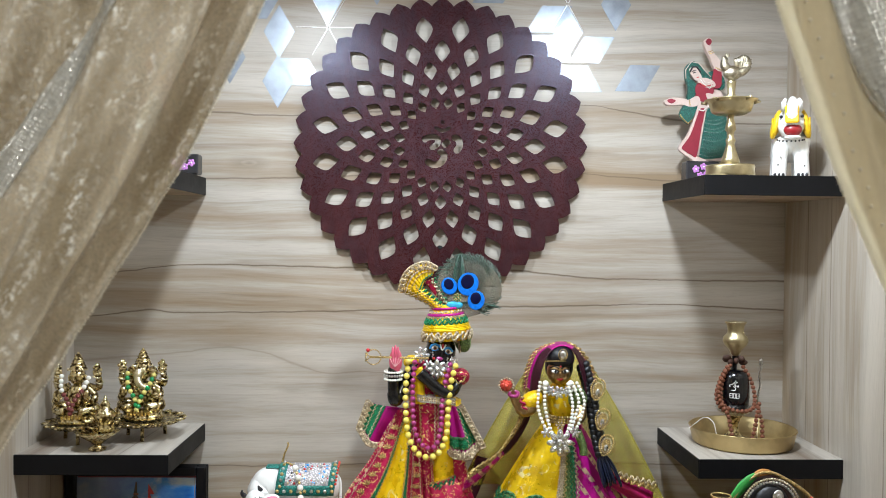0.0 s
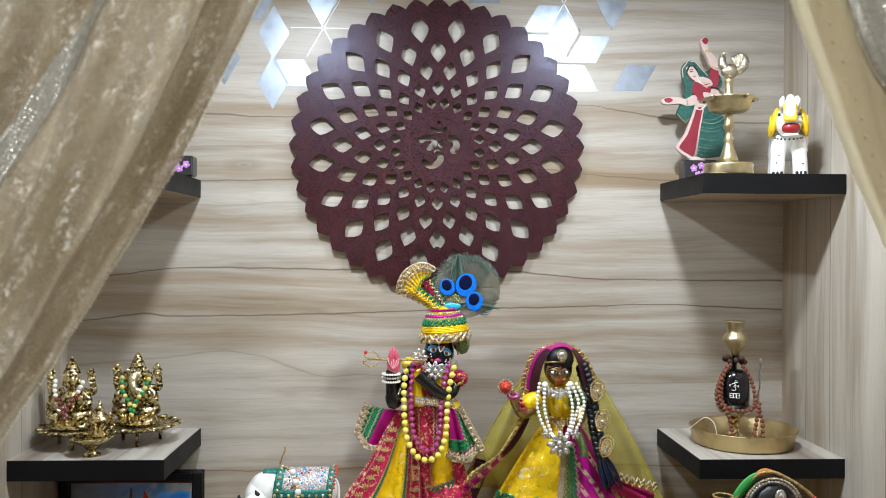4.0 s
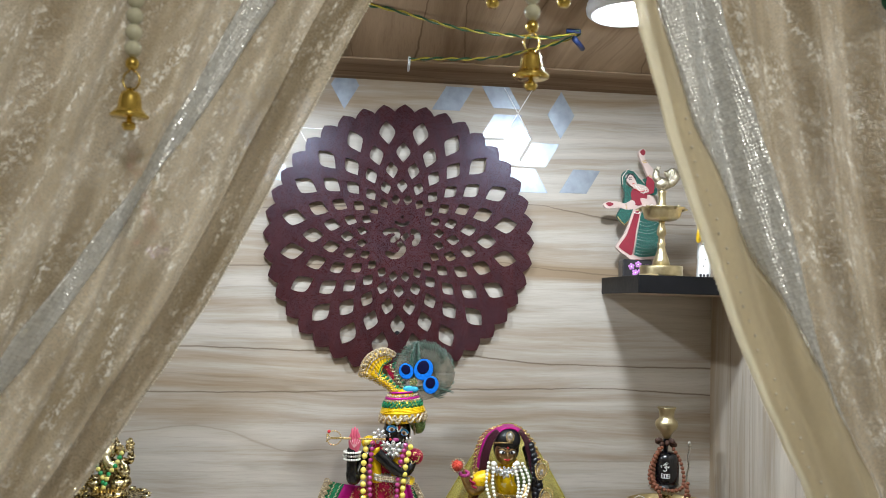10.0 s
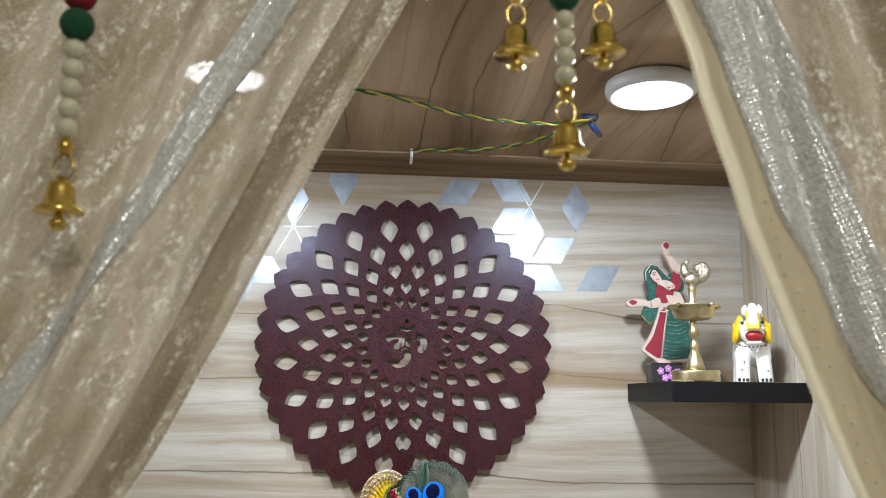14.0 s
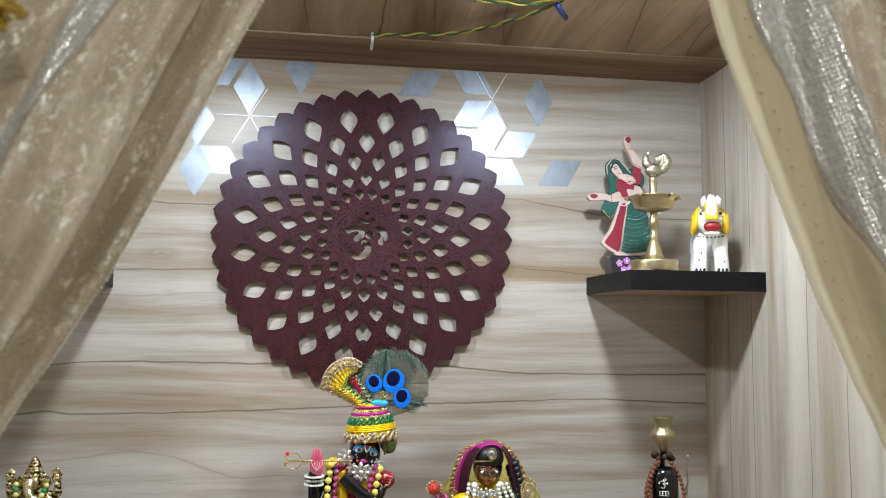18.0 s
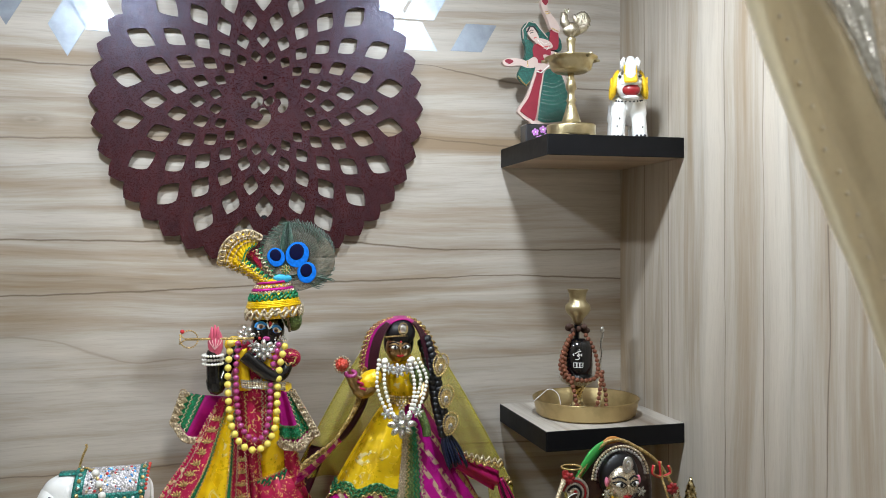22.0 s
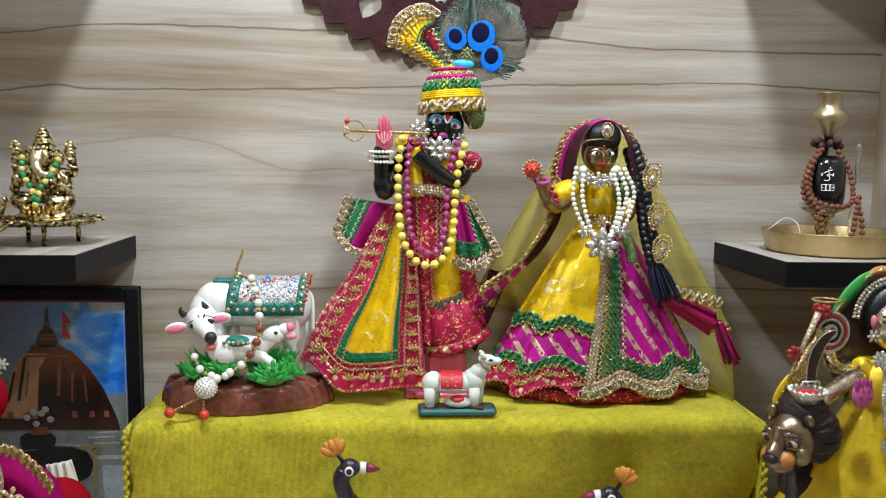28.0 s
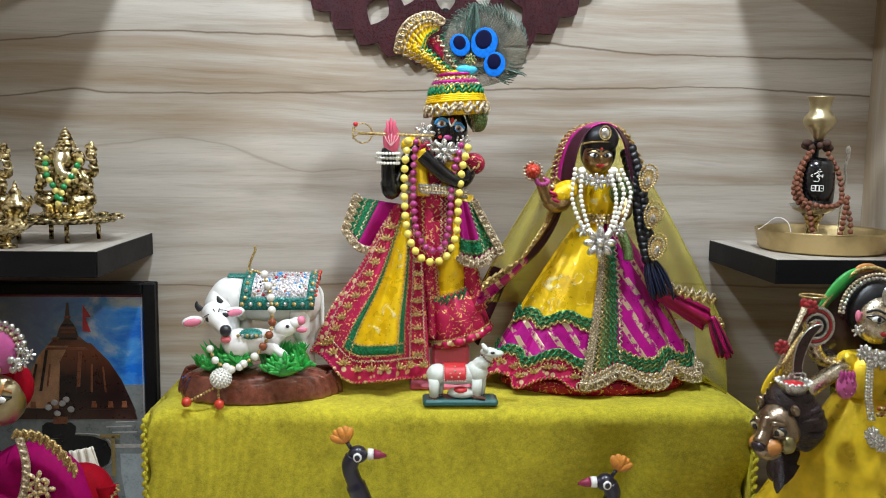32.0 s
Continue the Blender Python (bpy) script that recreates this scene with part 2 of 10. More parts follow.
def plain(name, col, rough=0.5, metal=0.0, vary=0.18, scale=60.0, relief=0.2, coat=0.0, sheen=0.0, dist=0.0006):
    """A surface with mottling at two scales and fine relief."""
    mat, t, p = nodes_of(name)
    vec = stretched(t, (1, 1, 1))
    a, b = noise_at(t, vec, scale, 5), noise_at(t, vec, scale * 6, 3)
    both = mathn(t, "ADD", mathn(t, "MULTIPLY", a, 0.6), mathn(t, "MULTIPLY", b, 0.4))
    lo, hi = tuple(c * (1 - vary) for c in col), tuple(min(1, c * (1 + vary)) for c in col)
    link(t, ramp(t, both, [(0.3, lo), (0.7, hi)]), p.inputs["Base Color"])
    p.inputs["Metallic"].default_value = metal
    link(t, mathn(t, "MULTIPLY_ADD", both, 0.3, rough - 0.15), p.inputs["Roughness"])
    p.inputs["Coat Weight"].default_value, p.inputs["Sheen Weight"].default_value = coat, sheen
    if relief:
        bump(t, p, both, relief, dist)
    return mat


def laminate(name, grain, across_axis, marks=(), pale=(0.475, 0.435, 0.380), warm=(0.290, 0.212, 0.136), figure=0.34, soft=(45.0, 0.26), knots=()):
    """Wood-print laminate. grain: the axis along which it runs; marks: where long dark figure lines lie across it."""
    mat, t, p = nodes_of(name)
    g = t.nodes.new("ShaderNodeNewGeometry")
    sep = t.nodes.new("ShaderNodeSeparateXYZ")
    link(t, g.outputs["Position"], sep.inputs[0])
    along, across = sep.outputs["XYZ".index(grain)], sep.outputs["XYZ".index(across_axis)]
    def scaled(a, b):
        return tuple(a if ax == grain else b for ax in "XYZ")
    # the grain flows in shallow waves
    flow = mathn(t, "MULTIPLY_ADD", noise_at(t, stretched(t, scaled(2.0, 5.0)), 1.0, 2, 0.45), 0.060, -0.030)
    comb, addv, m = t.nodes.new("ShaderNodeCombineXYZ"), t.nodes.new("ShaderNodeVectorMath"), t.nodes.new("ShaderNodeMapping")
    link(t, flow, comb.inputs["XYZ".index(across_axis)])
    link(t, g.outputs["Position"], addv.inputs[0])
    link(t, comb.outputs[0], addv.inputs[1])
    m.inputs["Scale"].default_value = scaled(0.42, 9.0)
    link(t, addv.outputs[0], m.inputs["Vector"])
    vec = m.outputs[0]
    broad, streak = noise_at(t, vec, 1.7, 2, 0.5), noise_at(t, vec, 6.0, 4, 0.6)
    thread, pore = noise_at(t, vec, 26.0, 6, 0.72), noise_at(t, vec, 70.0, 3, 0.6)
    body = mathn(t, "ADD", mathn(t, "MULTIPLY", broad, 0.54), mathn(t, "ADD", mathn(t, "MULTIPLY", streak, 0.34), mathn(t, "MULTIPLY", thread, 0.12)))
    col = ramp(t, body, [(0.37, warm), (0.455, tuple((a + b) / 2 for a, b in zip(pale, warm))), (0.525, pale), (0.62, tuple(min(1, c * 1.2) for c in pale))])
    col = mix(t, mathn(t, "MULTIPLY", ramp(t, pore, [(0.50, (0, 0, 0)), (0.72, (1, 1, 1))]), 0.17), col, tuple(c * 0.62 for c in warm))
    # contour lines of the printed figure
    v = mathn(t, "MULTIPLY_ADD", broad, 3.2, mathn(t, "MULTIPLY", mathn(t, "ADD", across, flow), 11.0))
    fr = mathn(t, "FRACT", v)
    contour = ramp(t, fr, [(0.0, (0, 0, 0)), (0.86, (0.25, 0.25, 0.25)), (0.97, (1, 1, 1)), (1.0, (0, 0, 0))])
    gate = ramp(t, noise_at(t, vec, 2.6, 2), [(0.40, (0, 0, 0)), (0.60, (1, 1, 1))])
    col = mix(t, mathn(t, "MULTIPLY", mathn(t, "MULTIPLY", contour, gate), figure), col, tuple(c * 0.55 for c in warm))
    for at, sway in marks:
        if isinstance(sway, list):
            # a figure line that wanders along the board: sway holds its places
            lo, hi = min(z for _, z in sway) - 0.002, max(z for _, z in sway) + 0.002
            a0, a1 = sway[0][0], sway[-1][0]
            rr = ramp(t, mathn(t, "MULTIPLY_ADD", along, 1 / (a1 - a0), -a0 / (a1 - a0)), [((x - a0) / (a1 - a0), ((z - lo) / (hi - lo),) * 3) for x, z in sway])
            rr.node.color_ramp.interpolation = "CARDINAL"
            jit = mathn(t, "MULTIPLY_ADD", noise_at(t, stretched(t, scaled(1, 0)), 18.0, 3), 0.006, -0.003)
            off = mathn(t, "ABSOLUTE", mathn(t, "SUBTRACT", mathn(t, "ADD", across, jit), mathn(t, "MULTIPLY_ADD", rr, hi - lo, lo)))
            w = mathn(t, "MAXIMUM", mathn(t, "MULTIPLY_ADD", noise_at(t, stretched(t, scaled(0.55, 9.0)), 5.0, 2), 0.0060, -0.0010), 0.0006)
            line = mathn(t, "MAXIMUM", mathn(t, "SUBTRACT", 1.0, mathn(t, "DIVIDE", off, w)), 0.0)
            col = mix(t, mathn(t, "MULTIPLY", line, at), col, (0.075, 0.050, 0.032))
            halo = ramp(t, mathn(t, "MULTIPLY", off, soft[0]), [(0.0, (1, 1, 1)), (1.0, (0, 0, 0))])
            col = mix(t, mathn(t, "MULTIPLY", halo, soft[1]), col, tuple(c * 0.9 for c in warm))
            continue
        ww = noise_at(t, stretched(t, scaled(1, 0)), 3.1 + 7 * at % 2, 2, 0.5)
        off = mathn(t, "ABSOLUTE", mathn(t, "SUBTRACT", mathn(t, "MULTIPLY_ADD", ww, sway, across), at + sway / 2))
        w = mathn(t, "MULTIPLY_ADD", noise_at(t, stretched(t, scaled(0.55, 9.0)), 7.0, 2), 0.004, -0.0006)
        line = mathn(t, "SUBTRACT", 1.0, mathn(t, "SMOOTH_MIN", mathn(t, "DIVIDE", off, w), 1.0, 0.1))
        col = mix(t, mathn(t, "MULTIPLY", mathn(t, "MAXIMUM", line, 0.0), 0.85), col, (0.085, 0.060, 0.04))
        halo = ramp(t, mathn(t, "MULTIPLY", off, 22.0), [(0.0, (1, 1, 1)), (1.0, (0, 0, 0))])
        col = mix(t, mathn(t, "MULTIPLY", halo, 0.16), col, (0.34, 0.25, 0.17))
    for ka, kc in knots:
        da = mathn(t, "MULTIPLY", mathn(t, "SUBTRACT", along, ka), 75.0)
        dc = mathn(t, "MULTIPLY", mathn(t, "SUBTRACT", mathn(t, "MULTIPLY_ADD", flow, 0.3, across), kc), 210.0)
        rad = mathn(t, "SQRT", mathn(t, "ADD", mathn(t, "MULTIPLY", da, da), mathn(t, "MULTIPLY", dc, dc)))
        eye = ramp(t, mathn(t, "MULTIPLY", rad, 0.33), [(0.0, (0.9, 0.9, 0.9)), (0.25, (0.25, 0.25, 0.25)), (0.38, (0.55, 0.55, 0.55)), (1.0, (0, 0, 0))])
        col = mix(t, mathn(t, "MULTIPLY", eye, 0.55), col, tuple(c * 0.5 for c in warm))
    link(t, col, p.inputs["Base Color"])
    link(t, mathn(t, "MULTIPLY_ADD", thread, 0.16, 0.32), p.inputs["Roughness"])
    p.inputs["Specular IOR Level"].default_value = 0.32
    bump(t, p, thread, 0.05, 0.0005)
    return mat


def metal(name, col, rough=0.25, dirt=(0.12, 0.08, 0.03), scale=90.0, relief=0.35):
    """Cast or beaten metal with tarnish in patches."""
    mat, t, p = nodes_of(name)
    vec = stretched(t, (1, 1, 1))
    a, b = noise_at(t, vec, scale, 4), noise_at(t, vec, scale * 5, 4, 0.65)
    col2 = mix(t, ramp(t, a, [(0.42, (0, 0, 0)), (0.75, (0.55, 0.55, 0.55))]), col, dirt)
    link(t, col2, p.inputs["Base Color"])
    p.inputs["Metallic"].default_value = 1.0
    link(t, mathn(t, "MULTIPLY_ADD", b, 0.3, rough - 0.1), p.inputs["Roughness"])
    bump(t, p, b, relief, 0.0006)
    return mat


WALL_WOOD = laminate("laminate_wall", "X", "Z", [
    (0.95, [(-0.552, 1.19), (-0.454, 1.197), (-0.401, 1.205), (-0.293, 1.207), (-0.153, 1.205), (0.16, 1.203), (0.263, 1.193), (0.352, 1.190), (0.60, 1.189)]),
    (0.95, [(-0.552, 1.122), (-0.497, 1.125), (-0.43, 1.133), (-0.39, 1.129), (-0.19, 1.132), (-0.06, 1.136), (0.124, 1.142), (0.246, 1.145), (0.426, 1.149), (0.60, 1.141)]),
    (0.85, [(-0.552, 1.455), (-0.36, 1.455), (-0.20, 1.451), (0.0, 1.465), (0.27, 1.475), (0.333, 1.467), (0.425, 1.453), (0.60, 1.448)]),
    (0.7, [(-0.552, 1.345), (-0.2, 1.35), (0.20, 1.368), (0.271, 1.363), (0.388, 1.354), (0.60, 1.35)]),
    (0.30, [(-0.552, 1.05), (-0.365, 1.066), (-0.296, 1.072), (-0.228, 1.059), (-0.158, 1.034), (-0.074, 1.034), (0.3, 1.02), (0.60, 1.025)]),
    (0.7, [(-0.552, 0.885), (-0.2, 0.88), (0.1, 0.89), (0.60, 0.88)])], knots=[(-0.274, 1.370)])
SIDE_WOOD = laminate("laminate_side", "Z", "Y", [(1.265, 0.004), (1.193, 0.006), (0.86, 0.03), (1.05, 0.02), (0.97, 0.025), (0.74, 0.03)], pale=(0.455, 0.412, 0.350), warm=(0.310, 0.235, 0.155), figure=0.26)
CEIL_WOOD = laminate("laminate_ceiling", "Y", "X", [
    (0.9, [(0.5, 0.085), (0.75, 0.060), (0.9, 0.048), (1.08, 0.045), (1.2, 0.045), (1.345, 0.03)]),
    (0.9, [(0.5, 0.15), (0.75, 0.12), (0.92, 0.099), (1.02, 0.105), (1.12, 0.116), (1.345, 0.14)]),
    (0.8, [(0.5, 0.02), (0.76, 0.003), (0.82, -0.03), (1.0, -0.06), (1.345, -0.05)]),
    (0.8, [(0.5, 0.31), (0.8, 0.22), (1.0, 0.20), (1.2, 0.23), (1.345, 0.27)]),
    (0.8, [(0.5, 0.44), (0.9, 0.37), (1.2, 0.42), (1.345, 0.45)]),
    (0.7, [(0.5, -0.25), (0.9, -0.20), (1.1, -0.23), (1.345, -0.28)]),
    (0.7, [(0.5, 0.56), (1.0, 0.50), (1.2, 0.52), (1.345, 0.57)])], soft=(22.0, 0.45), pale=(0.35, 0.255, 0.175), warm=(0.20, 0.135, 0.085))
BAND_WOOD = laminate("laminate_ceiling_band", "X", "Y", [
    (0.9, [(-0.56, 1.300), (-0.2, 1.296), (0.03, 1.303), (0.15, 1.322), (0.30, 1.316), (0.40, 1.330), (0.50, 1.318), (0.61, 1.300)]),
    (0.7, [(-0.56, 1.240), (-0.1, 1.252), (0.12, 1.262), (0.30, 1.268), (0.45, 1.275), (0.61, 1.262)])], soft=(30.0, 0.4), pale=(0.33, 0.24, 0.165), warm=(0.19, 0.125, 0.08))
CEIL_WOOD.node_tree.nodes["Principled BSDF"].inputs["Specular IOR Level"].default_value = 0.0
BAND_WOOD.node_tree.nodes["Principled BSDF"].inputs["Specular IOR Level"].default_value = 0.0
BLACK_LAM = plain("black_laminate", (0.005, 0.005, 0.006), 0.5, vary=0.3, scale=25, relief=0.05)
BLACK_LAM.node_tree.nodes["Principled BSDF"].inputs["Specular IOR Level"].default_value = 0.2
SHELF_TOP = laminate("laminate_shelf", "Y", "X", [], warm=(0.20, 0.15, 0.11), figure=0.8)
WHITE_PAINT = plain("wall_paint", (0.74, 0.70, 0.62), 0.8, vary=0.04, scale=8, relief=0.15)
FLOOR_TILE = plain("floor_tile", (0.55, 0.50, 0.43), 0.25, vary=0.08, scale=6, relief=0.03)
RIM_WHITE = plain("lamp_rim_white", (0.62, 0.63, 0.65), 0.35, vary=0.04, relief=0.03)
GLOW, _t, _p = nodes_of("lamp_diffuser")
_p.inputs["Base Color"].default_value = (0.9, 0.9, 0.9, 1)
_p.inputs["Emission Color"].default_value = (0.96, 0.98, 1.0, 1)
_p.inputs["Emission Strength"].default_value = 14.0


def mandala_wood():
    mat, t, p = nodes_of("dark_mdf")
    vec = stretched(t, (1, 1, 1))
    speck = noise_at(t, vec, 420, 3, 0.6)
    broad = noise_at(t, stretched(t, (3, 3, 1)), 30, 4)
    col = ramp(t, broad, [(0.3, (0.026, 0.0046, 0.0046)), (0.7, (0.048, 0.0088, 0.0082))])
    col = mix(t, ramp(t, speck, [(0.55, (0, 0, 0)), (0.75, (0.35, 0.35, 0.35))]), col, (0.11, 0.036, 0.040))
    link(t, col, p.inputs["Base Color"])
    flake = t.nodes.new("ShaderNodeTexVoronoi")
    flake.inputs["Scale"].default_value = 900
    link(t, vec, flake.inputs["Vector"])
    fl = t.nodes.new("ShaderNodeSeparateColor")
    link(t, flake.outputs["Color"], fl.inputs[0])
    link(t, mathn(t, "MULTIPLY_ADD", fl.outputs[0], 0.34, 0.18), p.inputs["Roughness"])
    p.inputs["Specular IOR Level"].default_value = 0.40
    p.inputs["Specular Tint"].default_value = (0.70, 0.76, 1.0, 1)
    bump(t, p, mathn(t, "ADD", mathn(t, "MULTIPLY", speck, 0.5), fl.outputs[1]), 0.55, 0.0007)
    return mat


MDF = mandala_wood()
MIRROR, _t, _p = nodes_of("silver_sticker")
_p.inputs["Base Color"].default_value = (0.60, 0.68, 0.79, 1)
_p.inputs["Metallic"].default_value = 0.60
_n = noise_at(_t, stretched(_t, (1, 1, 1)), 40, 4)
link(_t, mathn(_t, "MULTIPLY_ADD", _n, 0.16, 0.27), _p.inputs["Roughness"])
_tr, _mx = _t.nodes.new("ShaderNodeBsdfTransparent"), _t.nodes.new("ShaderNodeMixShader")
link(_t, mathn(_t, "MULTIPLY_ADD", _n, 0.5, 0.28), _mx.inputs[0])
link(_t, _p.outputs[0], _mx.inputs[1])
link(_t, _tr.outputs[0], _mx.inputs[2])
link(_t, _mx.outputs[0], _t.nodes["Material Output"].inputs[0])
STAR = plain("star_glint_white", (0.95, 0.96, 0.98), 0.34, metal=0.15, vary=0.03, relief=0.0)

# ---- the niche ----
X0, X1, Y0, Y1, DECK = -0.552, 0.608, 0.50, 1.348, 0.585


def slab_wall(name, lo, hi, mat, label, cat):
    c, s = [(a + b) / 2 for a, b in zip(lo, hi)], [b - a for a, b in zip(lo, hi)]
    return solid(name, Shape().box(c, s, mat, 0.001), label, cat, kind="structure")


wall_back = slab_wall("wall_back", (X0 - 0.02, Y1, DECK - 0.02), (X1 + 0.02, Y1 + 0.02, CEIL_Z + 0.03), WALL_WOOD, "pale wood-print laminate back wall of the shrine", "wall")
slab_wall("wall_left", (X0 - 0.02, Y0, DECK - 0.02), (X0, Y1, CEIL_Z + 0.03), SIDE_WOOD, "pale wood-print laminate side wall with upright grain", "wall")
slab_wall("wall_right", (X1, Y0, DECK - 0.02), (X1 + 0.02, Y1, CEIL_Z + 0.03), SIDE_WOOD, "pale wood-print laminate side wall with upright grain", "wall")
slab_wall("ceiling", (X0, Y0, CEIL_Z), (X1, Y1, CEIL_Z + 0.02), CEIL_WOOD, "brown wood-print laminate ceiling of the shrine", "ceiling")
slab_wall("ceiling_band", (X0, 1.222, CEIL_Z - 0.003), (X1, Y1, CEIL_Z), BAND_WOOD, "brown laminate band along the back of the shrine ceiling", "ceiling")
slab_wall("floor", (X0, Y0, DECK - 0.02), (X1, Y1, DECK), SHELF_TOP, "pale laminate deck of the shrine", "floor")
slab_wall("trim", (X0 - 0.02, Y0 - 0.018, 1.74), (X1 + 0.02, Y0, 1.90), SIDE_WOOD, "laminate board over the shrine's opening", "trim")
# the room round it
slab_wall("wall_room_front_left", (-2.2, Y0 - 0.018, 0), (X0 - 0.02, Y0 + 0.05, 2.7), WHITE_PAINT, "cream painted room wall beside the shrine", "wall")
slab_wall("wall_room_front_right", (X1 + 0.02, Y0 - 0.018, 0), (2.2, Y0 + 0.05, 2.7), WHITE_PAINT, "cream painted room wall beside the shrine", "wall")
slab_wall("wall_room_over", (X0 - 0.02, Y0, 1.72), (X1 + 0.02, Y0 + 0.05, 2.7), WHITE_PAINT, "cream painted room wall over the shrine", "wall")
slab_wall("wall_room_under", (X0 - 0.02, Y0 - 0.018, 0), (X1 + 0.02, Y0, DECK), SIDE_WOOD, "laminate cabinet front under the shrine", "wall")
slab_wall("wall_room_back", (-2.2, -2.45, 0), (2.2, -2.4, 2.7), WHITE_PAINT, "cream painted room wall", "wall")
slab_wall("wall_room_left", (-2.25, -2.4, 0), (-2.2, Y0 + 0.05, 2.7), WHITE_PAINT, "cream painted room wall", "wall")
slab_wall("wall_room_right", (2.2, -2.4, 0), (2.25, Y0 + 0.05, 2.7), WHITE_PAINT, "cream painted room wall", "wall")
slab_wall("ceiling_room", (-2.2, -2.4, 2.7), (2.2, Y0 + 0.05, 2.75), WHITE_PAINT, "white painted room ceiling", "ceiling")
slab_wall("floor_room", (-2.2, -2.4, -0.05), (2.2, Y0, 0.0), FLOOR_TILE, "pale tiled room floor", "floor")

# ---- ceiling lamps ----
def downlight(x, y):
    lamp = rest("ceiling_light", (x, y, CEIL_Z), "white round surface LED light on the shrine ceiling, lit", "ceiling light", "shrine ceiling lights")
    part("rim", Shape().lathe([(0.047, -0.001), (0.052, -0.0035), (0.0535, -0.010), (0.0525, -0.016), (0.048, -0.0195), (0.042, -0.0195), (0.041, -0.0175)][::-1], RIM_WHITE, seg=48), lamp, "white plastic rim")
    part("diffuser", Shape().lathe([(0.030, -0.0215), (0.040, -0.0195), (0.0405, -0.017)], GLOW, seg=48), lamp, "glowing white diffuser")
    return lamp


for lx, ly in LAMP_SPOTS:
    downlight(lx, ly)

# ---- silver stickers on the back wall ----
S = 0.053
LA, LB = Vector((S, 0)), Vector((S / 2, S * math.sqrt(3) / 2))
KINDS = ((LA, LB), (LA, LB - LA), (LB, LB - LA))
TILES = [(-0.2601, 1.6281, 0), (-0.2276, 1.5860, 2), (-0.3063, 1.5437, 2), (-0.2288, 1.5057, 2), (-0.1921, 1.5213, 1), (-0.1953, 1.6634, 0), (-0.1504, 1.6408, 2), (-0.0699, 1.6751, 2), (0.1231, 1.6607, 0), (0.2101, 1.6694, 1), (0.2124, 1.6148, 0), (0.2420, 1.5940, 2), (0.3216, 1.6406, 2), (0.2823, 1.5658, 0), (0.2144, 1.5668, 1), (0.2629, 1.5187, 1), (0.3589, 1.5206, 0)]
for x, z, kind in TILES:
    e, f = KINDS[kind]
    c = Vector((x, z))
    out = [c + (p * e + q * f) * 0.472 for p, q in ((-1, -1), (1, -1), (1, 1), (-1, 1))]
    s = Shape().slab([(p.x, p.y) for p in out], 0.0008, MIRROR, Matrix.Translation((0, Y1, 0)))
    part("mirror_tile", s, wall_back)
# near-white rays stand in for the lamps' glare where sticker tips meet
for x, z, rays in ((-0.148, 1.594, range(6)), (0.242, 1.640, (1, 2, 4, 5))):
    c = Vector((x, z))
    for k in rays:
        d = Vector((math.cos(k * math.pi / 3), math.sin(k * math.pi / 3)))
        n = Vector((-d.y, d.x)) * 0.0006
        a, b = c + d * 0.002, c + d * 0.052
        s = Shape().slab([(q.x, q.y) for q in (a - n, b - n * 0.4, b + n * 0.4, a + n)], 0.0022, STAR, Matrix.Translation((0, Y1, 0)))
        part("glint_strip", s, wall_back)


